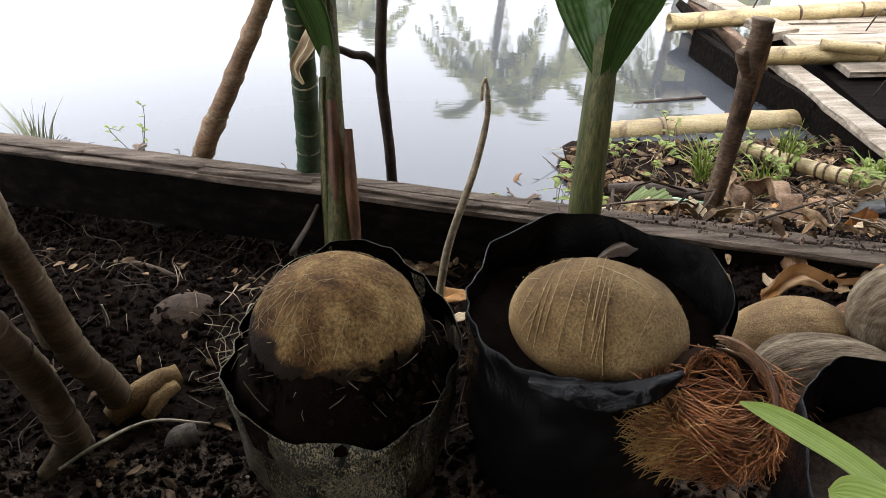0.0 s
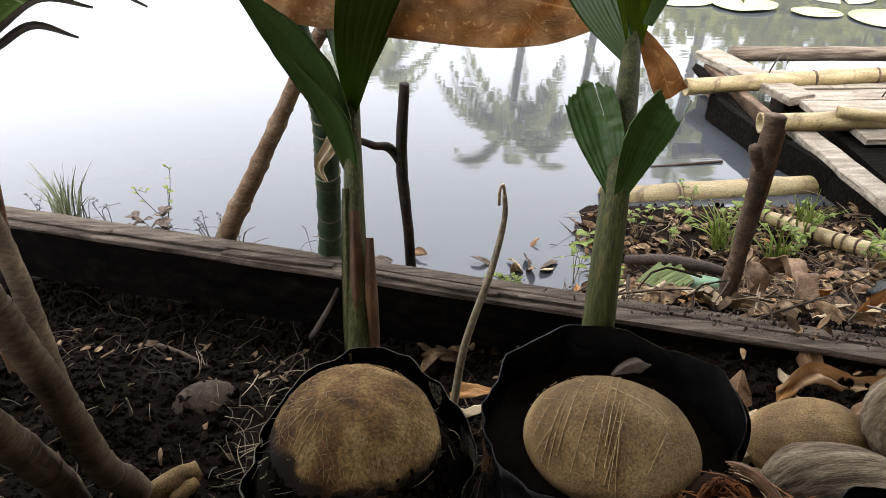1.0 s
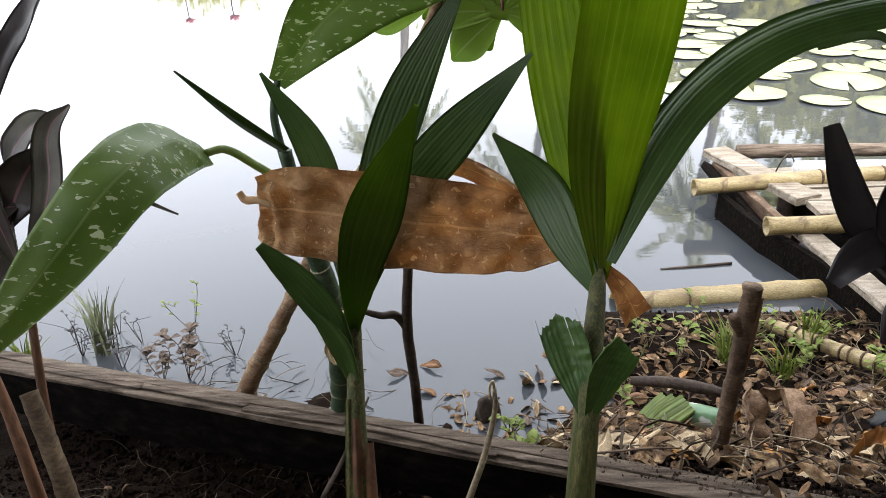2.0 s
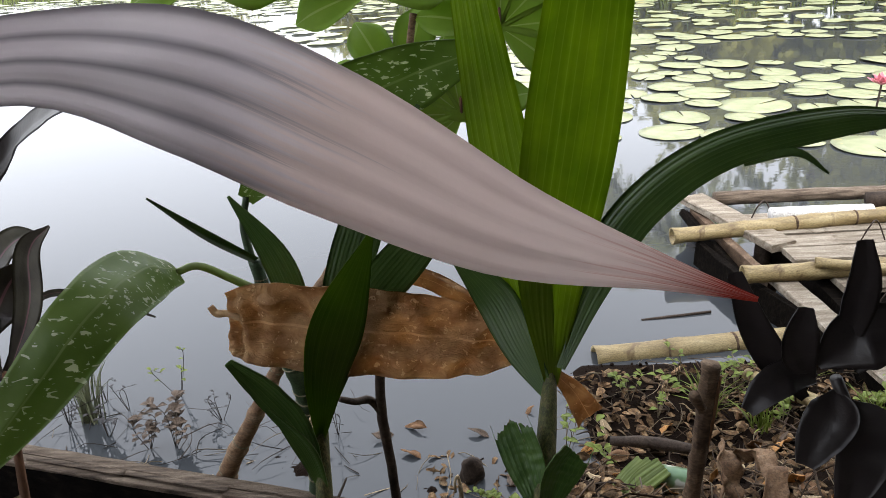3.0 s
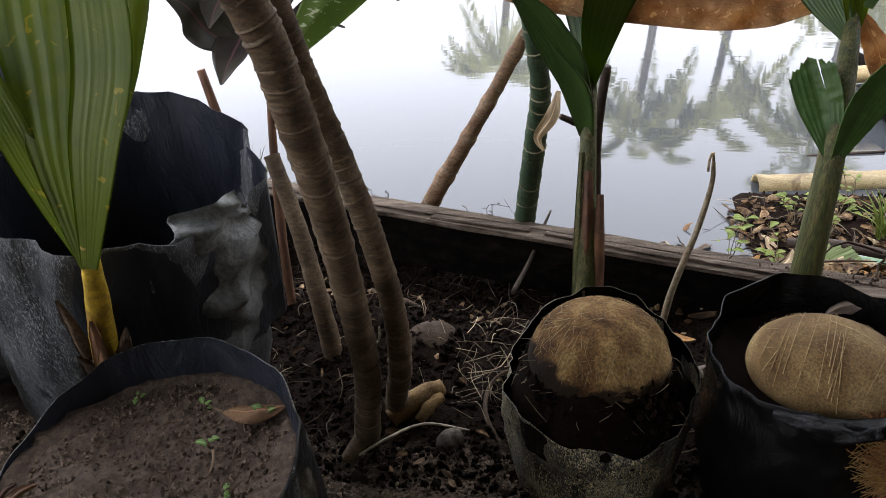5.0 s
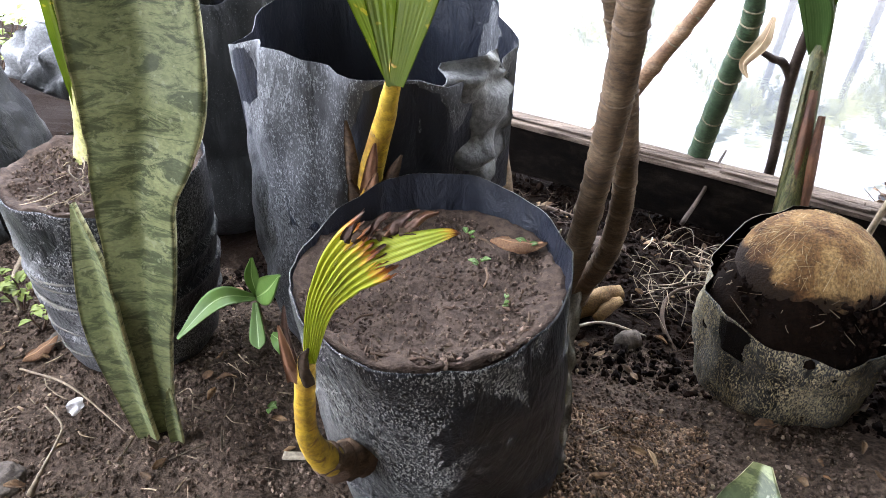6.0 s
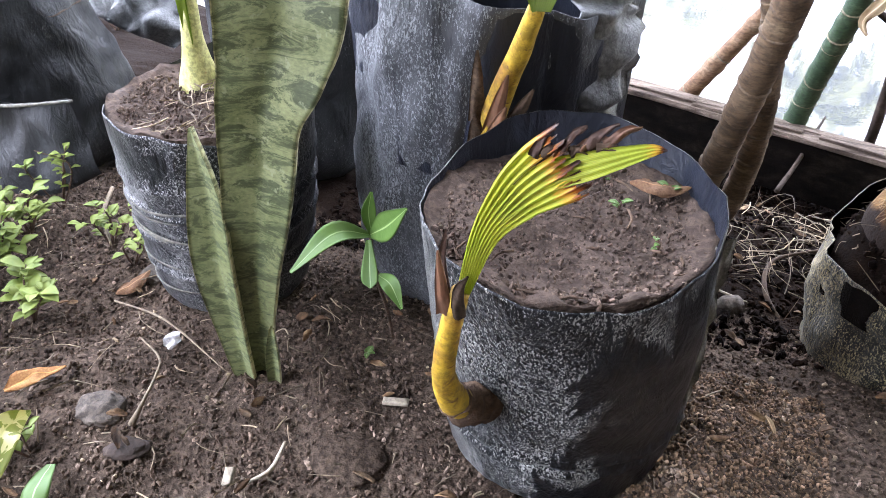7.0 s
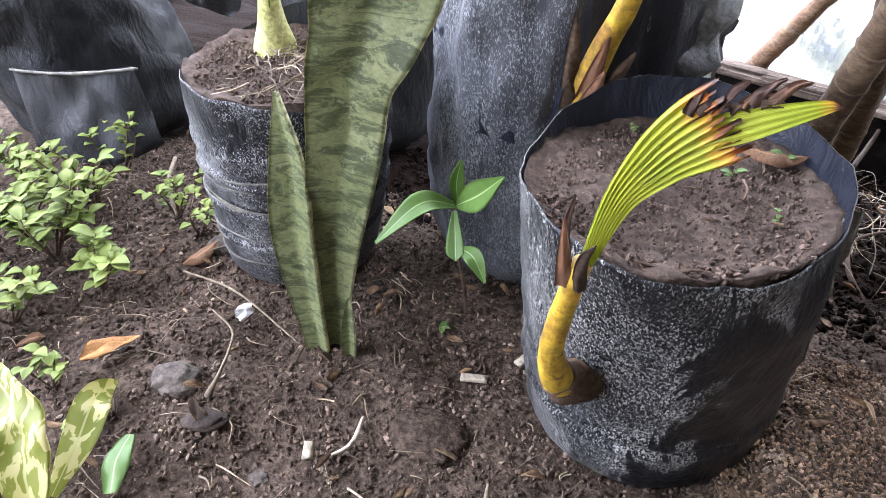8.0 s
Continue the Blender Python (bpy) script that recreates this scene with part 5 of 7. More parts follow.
def bowl(a, h, out=0.0):
    """A place on the husk's bowl: angle, share of its height, distance off its skin."""
    q = 0.0325 * math.sqrt(max(0.05, 1 - (1 - h) ** 2 * 0.85)) + out
    return c0 + V((math.cos(a) * q * 1.12, math.sin(a) * q * 0.90, 0.050 * h + 0.020 * h * math.sin(a - 0.3)))


bm = bmesh.new()
rows = [[bm.verts.new(bowl(a, h, -0.004 + 0.003 * fbm(a * 3, h * 6))) for a in np.linspace(0, math.tau, 49)[:-1]] for h in np.linspace(0.0, 0.93, 12)]
inner = [[bm.verts.new(bowl(a, h, -0.013 + 0.002 * fbm(a * 3, h * 6, 4))) for a in np.linspace(0, math.tau, 49)[:-1]] for h in np.linspace(0.93, 0.74, 8)]
rows += inner
for a, b in zip(rows, rows[1:]):
    for s in range(48):
        bm.faces.new((a[s], a[(s + 1) % 48], b[(s + 1) % 48], b[s]))
bm.faces.new(rows[0][::-1])
bm.faces.new(rows[-1])
part("husk_core", bm, CORE, coir, "matted dark red-brown husk")
bm = bmesh.new()
for k in range(2100):
    a0 = radians(r.uniform(185, 400))
    h = r.uniform(0.06, 1.0) ** 0.8
    sweep = r.uniform(0.25, 0.8)
    drift = r.gauss(0, 0.10)
    off = abs(r.gauss(0, 0.004))
    stray = r.random() < 0.30
    curl = [r.gauss(0, 0.003) for _ in range(3)]
    pts = []
    for f in (0.0, 0.33, 0.66, 1.0):
        p = bowl(a0 - sweep * f, min(1.06, max(0.03, h + drift * f)), off + (0.016 * f * f if stray else 0.002 * f))
        pts.append(p + V(curl) * math.sin(f * 5 + k))
    tube(bm, pts, [0.00050, 0.00046, 0.00026], 7, 3, cap=False)
for k in range(700):
    a0, h, sweep, off = r.uniform(0, math.tau), r.uniform(0.45, 1.0), r.uniform(0.2, 0.6), -0.0125 - 0.003 * r.random()
    tube(bm, [bowl(a0 + sweep * f, min(1.0, h + r.gauss(0, 0.03)), off) for f in (0.0, 0.4, 0.7, 1.0)], [0.0005, 0.0003], 6, 3, cap=False)
for k in range(900):
    a0, a1 = radians(r.gauss(205, 28)), radians(r.gauss(330, 30))
    h = r.uniform(0.70, 1.0)
    p, q = bowl(a0, h, -0.002), bowl(a1, h - r.uniform(0.0, 0.25), -0.002)
    mid = p.lerp(q, 0.5) + V((r.gauss(0, 0.004), r.gauss(0, 0.010), 0.004 + r.gauss(0, 0.003)))
    tube(bm, [p, mid, q], [0.00042, 0.00048, 0.00026], 7, 3, cap=False)
part("fibre_mat", bm, FIBRE, coir)
bm = bmesh.new()
for k in range(620):
    p = bowl(radians(r.uniform(190, 262)), r.uniform(0.25, 1.02), r.uniform(-0.002, 0.003))
    d = V((-1, r.gauss(-0.12, 0.25), r.gauss(0.02, 0.28))).normalized()
    L = r.uniform(0.012, 0.034)
    w = V((0, r.gauss(0, 0.003), r.gauss(0, 0.004)))
    tube(bm, [p, p + d * L * 0.5 + w, p + d * L - w * 0.5], [0.00050, 0.00042, 0.00022], 6, 3, cap=False)
part("loose_fibre", bm, COIR_TIP, coir, "pale golden fibre ends")
bm = bmesh.new()
for k in range(70):
    p = bowl(radians(r.uniform(180, 360)), r.uniform(0.93, 1.03), r.uniform(-0.012, 0.0))
    d = V((r.gauss(-0.3, 0.8), r.gauss(0, 0.8), abs(r.gauss(0.5, 0.5)))).normalized()
    L = r.uniform(0.006, 0.018)
    w = V((r.gauss(0, 0.003), r.gauss(0, 0.003), r.gauss(0, 0.003)))
    tube(bm, [p, p + d * L * 0.5 + w, p + d * L], [0.00045, 0.0004, 0.00022], 6, 3, cap=False)
part("loose_fibre", bm, COIR_TIP, coir)
bm = bmesh.new()
for k in range(26):
    g = k / 25
    pts = [bowl(a, 0.97 + 0.10 * math.sin(min(1.0, max(0.0, (a + 0.7) / 2.6)) * math.pi) ** 0.8 - 0.22 * g * g, 0.000 + 0.003 * g + 0.001 * math.sin(a * 4 + k * 2)) for a in np.linspace(-0.75 + 0.1 * r.random(), 1.5 - 0.4 * r.random(), 9)]
    tube(bm, pts, [0.0006, 0.0010, 0.0005], 24, 4, 0.2, seed=k)
part("husk_rim", bm, SHEATH, coir, "curved woody husk rim")

# striped strap leaf at the front right
sp = thing("strap_leaf_plant", (0.154, 0.147, -0.07), "young plant with pale green striped strap leaves", "plant")
leaf(sp, [(0.140, 0.142, 0.258), (0.142, 0.170, 0.243), (0.145, 0.200, 0.223), (0.144, 0.222, 0.209), (0.142, 0.240, 0.196)], [0.007, 0.0078, 0.0085, 0.0065, 0.001], (-0.3, -0.75, 0.65), STRIPED, n=24, across=12, pleat=0.03, pleats=4, cup=0.15, seed=3)
leaf(sp, [(0.136, 0.134, 0.264), (0.133, 0.144, 0.256), (0.131, 0.151, 0.250), (0.129, 0.156, 0.245)], [0.008, 0.012, 0.011, 0.002], (-0.2, -0.7, 0.7), STRIPED, n=20, across=10, pleat=0.03, pleats=4, cup=0.1, seed=5)
stem(sp, [(0.164, 0.147, -0.09), (0.166, 0.140, 0.05), (0.150, 0.138, 0.200), (0.139, 0.138, 0.260)], [0.006, 0.005, 0.004, 0.003], PALM_STEM, n=10, seg=8)


# ---------------------------------------------------------------- pond-side plants
df = thing("dieffenbachia", (-0.160, 0.882, -0.07), "ringed-stem dieffenbachia with spotted leaves growing at the plank", "dieffenbachia")
scarred(df, 15, RING, [(-0.162, 0.884, -0.10), (-0.148, 0.858, 0.02), (-0.134, 0.805, 0.137), (-0.127, 0.765, 0.215), (-0.140, 0.735, 0.32), (-0.150, 0.735, 0.40)], [0.0160, 0.0150, 0.0140, 0.0120, 0.0100, 0.006], DIEF_STEM, n=90, seg=14, rough=0.05, rings=15, ring_h=0.10)
stem(df, [(-0.146, 0.735, 0.36), (-0.172, 0.710, 0.392), (-0.190, 0.680, 0.420), (-0.204, 0.656, 0.424)], [0.005, 0.0042, 0.004, 0.0036], STRIPED, "petiole", n=14, seg=8)
leaf(df, [(-0.203, 0.660, 0.426), (-0.209, 0.602, 0.452), (-0.222, 0.535, 0.448), (-0.262, 0.485, 0.400), (-0.312, 0.425, 0.338)], [0.030, 0.062, 0.060, 0.048, 0.003], (0.45, -0.50, 0.75), DIEF_LEAF, n=30, across=16, cup=-0.10, wave=0.06, seed=2)
leaf(df, [(-0.150, 0.735, 0.40), (-0.185, 0.70, 0.445), (-0.220, 0.665, 0.497)], [0.008, 0.010, 0.002], (0.5, -0.8, 0.2), COCO_DARK, "rolled_leaf", n=12, across=6, cup=0.5, seed=2)
stem(df, [(-0.150, 0.735, 0.38), (-0.156, 0.738, 0.410), (-0.158, 0.740, 0.440), (-0.150, 0.740, 0.470)], [0.005, 0.0045, 0.004, 0.0035], DIEF_STEM, "petiole", n=14, seg=8)
leaf(df, [(-0.151, 0.740, 0.467), (-0.101, 0.740, 0.523), (-0.052, 0.738, 0.556), (0.006, 0.735, 0.578), (0.061, 0.730, 0.598), (0.115, 0.725, 0.612)], [0.018, 0.066, 0.076, 0.074, 0.050, 0.004], (-0.2, -0.85, -0.30), DIEF_LEAF, n=30, across=16, cup=0.08, wave=0.06, seed=4)
leaf(df, [(-0.158, 0.655, 0.372), (-0.125, 0.648, 0.372), (-0.062, 0.644, 0.366), (0.000, 0.644, 0.358), (0.052, 0.646, 0.350), (0.100, 0.645, 0.342), (0.140, 0.640, 0.333)], [0.058, 0.080, 0.086, 0.086, 0.080, 0.056, 0.006], (0.0, -1, 0.25), DRY_LEAF, "dry_leaf", "dead brown hanging leaf with pale flecks", n=64, across=30, wave=0.20, cup=0.10, pleat=0.02, pleats=4, seed=7)
stem(df, [(-0.142, 0.650, 0.374), (-0.160, 0.655, 0.379), (-0.172, 0.658, 0.378), (-0.178, 0.660, 0.385)], [0.0040, 0.0036, 0.0040, 0.0034], PALE_DRY, "petiole", "pale dry leaf stalk end", n=12, seg=8)
leaf(df, [(-0.025, 0.665, 0.402), (0.03, 0.672, 0.402), (0.085, 0.665, 0.368), (0.120, 0.648, 0.338)], [0.008, 0.018, 0.018, 0.004], (0.0, -0.9, 0.5), DRY_LEAF, "dry_leaf", "curled brown upper edge of a dead leaf", n=18, across=10, wave=0.3, seed=9)
leaf(df, [(-0.105, 0.745, 0.215), (-0.112, 0.728, 0.190), (-0.128, 0.725, 0.165), (-0.120, 0.722, 0.150)], [0.006, 0.016, 0.010, 0.003], (-0.3, -1, 0), DEAD[1], "dry_leaf", "small curled straw-coloured dead leaf", n=14, across=6, wave=0.4, seed=10)

cs = thing("cassava", (-0.318, 0.955, -0.06), "leaning knotty cassava stem with lime-green lobed leaves", "cassava")
scarred(cs, 14, RING, [(-0.345, 0.985, -0.12), (-0.300, 0.915, -0.02), (-0.245, 0.895, 0.078), (-0.200, 0.880, 0.158), (-0.148, 0.880, 0.252), (-0.091, 0.885, 0.334), (-0.041, 0.90, 0.43), (0.00, 0.94, 0.52), (0.02, 0.97, 0.62)], [0.0150, 0.0140, 0.0115, 0.0100, 0.009, 0.008, 0.007, 0.006, 0.004], CASSAVA, n=110, seg=12, rough=0.14, rings=11, ring_h=0.22)


def cassava_leaf(centre, size, face, spin, seed, count=7):
    """A hand of lobes round the petiole's end."""
    r = rnd(seed)
    f = V(face).normalized()
    x = f.cross(V((0, 0, 1))).normalized()
    y = x.cross(f) * -1
    hub = V(centre)
    stem(cs, [hub + V((0.0, 0.05, 0.06)) * size * 6, hub + V((0, 0.01, 0.03)) * size * 4, hub], [0.0022, 0.002], SHEATH, "petiole", "reddish leaf stalk", n=8, seg=6)
    for k in range(count):
        a = spin + (k - (count - 1) / 2) * 0.72
        d = x * math.sin(a) - y * math.cos(a)
        L = size * (1.0 - 0.10 * abs(k - (count - 1) / 2)) * r.uniform(0.92, 1.06)
        leaf(cs, [hub, hub + d * L * 0.45 + f * 0.003, hub + d * L * 0.8, hub + d * L * 1.05 - f * 0.01], [0.006, 0.34 * size, 0.40 * size, 0.004], f, CASS_LEAF, "lobe", n=14, across=6, cup=0.06, seed=seed + k)


cassava_leaf((0.000, 0.950, 0.520), 0.130, (0.05, -0.85, 0.5), -0.25, 1)
cassava_leaf((0.074, 0.940, 0.500), 0.110, (0.1, -0.85, 0.5), 0.12, 2)
cassava_leaf((-0.220, 0.920, 0.672), 0.120, (0.0, -0.85, 0.5), 0.0, 3, 6)
cassava_leaf((-0.030, 0.950, 0.652), 0.125, (0.0, -0.85, 0.5), 0.15, 4, 6)
cassava_leaf((0.125, 0.955, 0.600), 0.120, (0.05, -0.85, 0.5), -0.1, 5)

# forked stick, bent twig, bark stake
st = thing("forked_stick", (-0.048, 0.905, -0.09), "dark forked stick pushed upright into the bank", "stick")
stem(st, [(-0.047, 0.908, -0.14), (-0.050, 0.898, -0.02), (-0.055, 0.885, 0.100), (-0.047, 0.868, 0.205)], [0.0080, 0.0072, 0.0075, 0.0060], STICK, n=30, seg=10, rough=0.15)
stem(st, [(-0.054, 0.885, 0.095), (-0.070, 0.880, 0.120), (-0.085, 0.862, 0.130), (-0.104, 0.850, 0.143)], [0.0065, 0.0058, 0.0050, 0.0042], STICK, "fork", n=14, seg=8, rough=0.15)
bm = bmesh.new()
tube(bm, [(0.010, 0.560, -0.02), (0.022, 0.585, 0.045), (0.046, 0.618, 0.105), (0.058, 0.637, 0.150), (0.058, 0.642, 0.175)], [0.0042, 0.0038, 0.0034, 0.0028, 0.0022], 26, 8, 0.1)
tube(bm, [(0.058, 0.642, 0.175), (0.056, 0.640, 0.186), (0.053, 0.638, 0.180), (0.053, 0.638, 0.166)], [0.0016, 0.0014], 10, 6)
solid("bent_twig", bm, TWIG, "thin pale bent twig standing by a bag", "twig", at=(0.010, 0.560, -0.02))
sk = thing("bark_stake", (0.370, 0.862, -0.14), "rough brown stake with a split top", "stake")
stem(sk, [(0.366, 0.860, -0.18), (0.376, 0.860, -0.09), (0.386, 0.866, 0.04), (0.392, 0.872, 0.165)], [0.0118, 0.0112, 0.0114, 0.0120], STAKE, n=60, seg=16, rough=0.24, rings=5, ring_h=0.08)
stem(sk, [(0.380, 0.856, 0.105), (0.371, 0.850, 0.120), (0.364, 0.846, 0.136)], [0.007, 0.0075, 0.007], STAKE, "stub", "cut side stub", n=8, seg=8, rough=0.2)
stem(sk, [(0.394, 0.862, 0.02), (0.398, 0.862, 0.09), (0.404, 0.866, 0.15)], [0.002, 0.004, 0.002], SHEATH, "bark_strip", n=10, seg=6)

# brown-stemmed shrub: three stems, leaning out over the bags
sh = thing("brown_stem_shrub", (-0.275, 0.455, -0.05), "shrub with several ringed brown stems", "shrub")
scarred(sh, 44, BARK_RING, [(-0.262, 0.475, -0.07), (-0.252, 0.452, 0.0), (-0.224, 0.380, 0.10), (-0.216, 0.352, 0.18), (-0.223, 0.336, 0.262), (-0.236, 0.331, 0.321), (-0.246, 0.318, 0.378), (-0.250, 0.296, 0.430), (-0.275, 0.270, 0.52), (-0.31, 0.250, 0.62)], [0.0122, 0.0111, 0.0100, 0.0092, 0.0089, 0.0087, 0.0084, 0.0081, 0.0076, 0.0070], BARK, n=150, seg=14, rough=0.07, rings=46, ring_h=0.05, seed=1)
scarred(sh, 46, BARK_RING, [(-0.288, 0.440, -0.07), (-0.272, 0.410, 0.0), (-0.250, 0.368, 0.10), (-0.234, 0.315, 0.20), (-0.221, 0.263, 0.30), (-0.216, 0.224, 0.385), (-0.224, 0.208, 0.445), (-0.262, 0.186, 0.53), (-0.312, 0.165, 0.62), (-0.345, 0.155, 0.70)], [0.0130, 0.0122, 0.0113, 0.0106, 0.0102, 0.0098, 0.0094, 0.0088, 0.0072, 0.0044], BARK, n=150, seg=14, rough=0.07, rings=46, ring_h=0.05, seed=2)
stem(sh, [(-0.355, 0.560, -0.08), (-0.362, 0.560, 0.02), (-0.385, 0.590, 0.10), (-0.42, 0.63, 0.18)], [0.0130, 0.0110, 0.010, 0.009], BARK, n=60, seg=12, rough=0.07, rings=16, ring_h=0.05, seed=3)
stem(sh, [(-0.277, 0.420, -0.02), (-0.290, 0.400, -0.035), (-0.312, 0.388, -0.055)], [0.010, 0.008, 0.005], BARK, "root", n=10, seg=8, rough=0.1)

# purple cordyline by the plank
pc = thing("purple_cordyline", (-0.475, 0.660, -0.070), "dark purple-leaved cordyline standing by the plank", "cordyline")
stem(pc, [(-0.470, 0.655, -0.100), (-0.477, 0.665, 0.030), (-0.495, 0.685, 0.140), (-0.515, 0.690, 0.260)], [0.0085, 0.0075, 0.0065, 0.005], SHEATH, n=24, seg=10, rough=0.1)
stem(pc, [(-0.450, 0.665, -0.100), (-0.445, 0.668, 0.040), (-0.440, 0.680, 0.160), (-0.425, 0.690, 0.300)], [0.0065, 0.006, 0.005, 0.004], SHEATH, n=24, seg=10, rough=0.1)
for k, (p, w, u) in enumerate((
        (((-0.459, 0.731, 0.345), (-0.477, 0.730, 0.382), (-0.488, 0.707, 0.418), (-0.496, 0.680, 0.435)), 0.046, (0.2, -0.9, 0.3)),
        (((-0.464, 0.712, 0.296), (-0.494, 0.708, 0.341), (-0.500, 0.689, 0.375), (-0.505, 0.667, 0.402)), 0.040, (0.1, -0.8, 0.6)),
        (((-0.465, 0.704, 0.278), (-0.495, 0.693, 0.301), (-0.505, 0.673, 0.334), (-0.521, 0.645, 0.363)), 0.044, (0.1, -0.7, 0.7)),
        (((-0.456, 0.725, 0.321), (-0.447, 0.740, 0.352), (-0.424, 0.738, 0.383), (-0.394, 0.736, 0.412)), 0.048, (0.3, -1, 0.1)),
        (((-0.450, 0.746, 0.382), (-0.440, 0.756, 0.404), (-0.412, 0.753, 0.427), (-0.379, 0.748, 0.434)), 0.034, (-0.2, -0.9, 0.5)),
        (((-0.446, 0.738, 0.342), (-0.466, 0.726, 0.344), (-0.476, 0.693, 0.336), (-0.477, 0.660, 0.315)), 0.050, (0, -0.8, 0.6)),
        (((-0.453, 0.730, 0.329), (-0.464, 0.712, 0.296), (-0.468, 0.677, 0.277), (-0.469, 0.643, 0.258)), 0.046, (0, -0.9, 0.3)),
        (((-0.420, 0.690, 0.300), (-0.385, 0.700, 0.370), (-0.375, 0.712, 0.430), (-0.345, 0.708, 0.458)), 0.030, (0, -1, 0.2)),
        (((-0.430, 0.690, 0.290), (-0.445, 0.690, 0.370), (-0.475, 0.680, 0.460), (-0.515, 0.660, 0.560)), 0.034, (0, -1, 0.2)))):
    leaf(pc, p, [0.006, w, w * 0.9, 0.003], u, PURPLE, n=20, across=8, cup=0.14, wave=0.05, seed=30 + k)

leaf(pc, [(-0.440, 0.700, 0.420), (-0.395, 0.700, 0.500), (-0.342, 0.678, 0.546), (-0.256, 0.592, 0.590), (-0.161, 0.487, 0.625), (-0.100, 0.420, 0.620)], [0.006, 0.020, 0.028, 0.029, 0.022, 0.003], (0.3, -0.8, 0.5), BLACK_LEAF, "leaf", "dark slate arching leaf", n=40, across=10, cup=0.12, wave=0.05, seed=47)
for k, p in enumerate((((-0.430, 0.690, 0.290), (-0.413, 0.714, 0.305), (-0.380, 0.744, 0.328), (-0.339, 0.762, 0.316)),
                       ((-0.430, 0.690, 0.280), (-0.413, 0.714, 0.292), (-0.386, 0.733, 0.306), (-0.353, 0.747, 0.291)),
                       ((-0.430, 0.690, 0.295), (-0.400, 0.740, 0.360), (-0.354, 0.764, 0.350), (-0.294, 0.782, 0.312)))):
    leaf(pc, p, [0.004, 0.008, 0.008, 0.002], (0.2, -0.7, 0.6), PURPLE, n=20, across=5, cup=0.14, wave=0.05, seed=60 + k)

# mauve strap leaf arching close to the camera's way, on its own tall stem
leaf(sh, [(-0.345, 0.155, 0.70), (-0.22, 0.150, 0.685), (-0.110, 0.152, 0.672), (-0.046, 0.154, 0.684), (-0.003, 0.155, 0.692), (0.028, 0.158, 0.686), (0.055, 0.159, 0.672), (0.087, 0.156, 0.655), (0.117, 0.149, 0.647), (0.134, 0.144, 0.643)], [0.006, 0.014, 0.020, 0.016, 0.016, 0.027, 0.028, 0.020, 0.007, 0.001], (0.15, -0.85, 0.30), MAUVE, "leaf", "mauve strap leaf tipped red", n=50, across=14, cup=0.08, wave=0.10, pleat=0.02, pleats=4, seed=2)

# near-black cordyline at the right
bc = thing("black_cordyline", (0.400, 0.440, -0.080), "near-black broad-leaved cordyline among the husks", "cordyline")
stem(bc, [(0.430, 0.450, -0.110), (0.425, 0.450, 0.100), (0.385, 0.446, 0.280), (0.318, 0.442, 0.425)], [0.008, 0.007, 0.006, 0.004], BLACK_LEAF, n=20, seg=8)
for k, (p, w, u) in enumerate((
        (((0.300, 0.442, 0.410), (0.276, 0.440, 0.440), (0.258, 0.440, 0.470), (0.243, 0.440, 0.506)), 0.020, (-0.3, -0.9, 0.3)),
        (((0.302, 0.442, 0.425), (0.290, 0.438, 0.445), (0.287, 0.436, 0.465), (0.288, 0.436, 0.482)), 0.022, (-0.1, -1, 0.2)),
        (((0.305, 0.442, 0.435), (0.322, 0.438, 0.455), (0.340, 0.436, 0.462), (0.365, 0.436, 0.460)), 0.040, (0.0, -0.9, 0.4)),
        (((0.318, 0.442, 0.430), (0.322, 0.440, 0.475), (0.322, 0.438, 0.500), (0.318, 0.438, 0.526)), 0.020, (-0.2, -0.9, 0.2)),
        (((0.305, 0.442, 0.425), (0.285, 0.436, 0.432), (0.268, 0.430, 0.426), (0.256, 0.426, 0.412)), 0.022, (-0.2, -0.8, 0.5)),
        (((0.320, 0.442, 0.415), (0.316, 0.434, 0.405), (0.306, 0.428, 0.388), (0.298, 0.425, 0.368)), 0.032, (-0.2, -0.9, 0.3)),
        (((0.330, 0.442, 0.405), (0.340, 0.434, 0.390), (0.338, 0.430, 0.360), (0.332, 0.428, 0.325)), 0.036, (-0.1, -0.9, 0.3)),
        (((0.345, 0.442, 0.380), (0.358, 0.440, 0.350), (0.356, 0.438, 0.310), (0.350, 0.436, 0.270)), 0.040, (-0.1, -0.9, 0.3)),
        (((0.330, 0.442, 0.430), (0.360, 0.440, 0.470), (0.378, 0.438, 0.500), (0.385, 0.438, 0.540)), 0.030, (-0.2, -0.9, 0.1)))):
    leaf(bc, p, [0.006, w, w * 0.95, 0.004 + 0.25 * w], u, BLACK_LEAF, n=18, across=8, cup=0.12, wave=0.1, seed=60 + k)


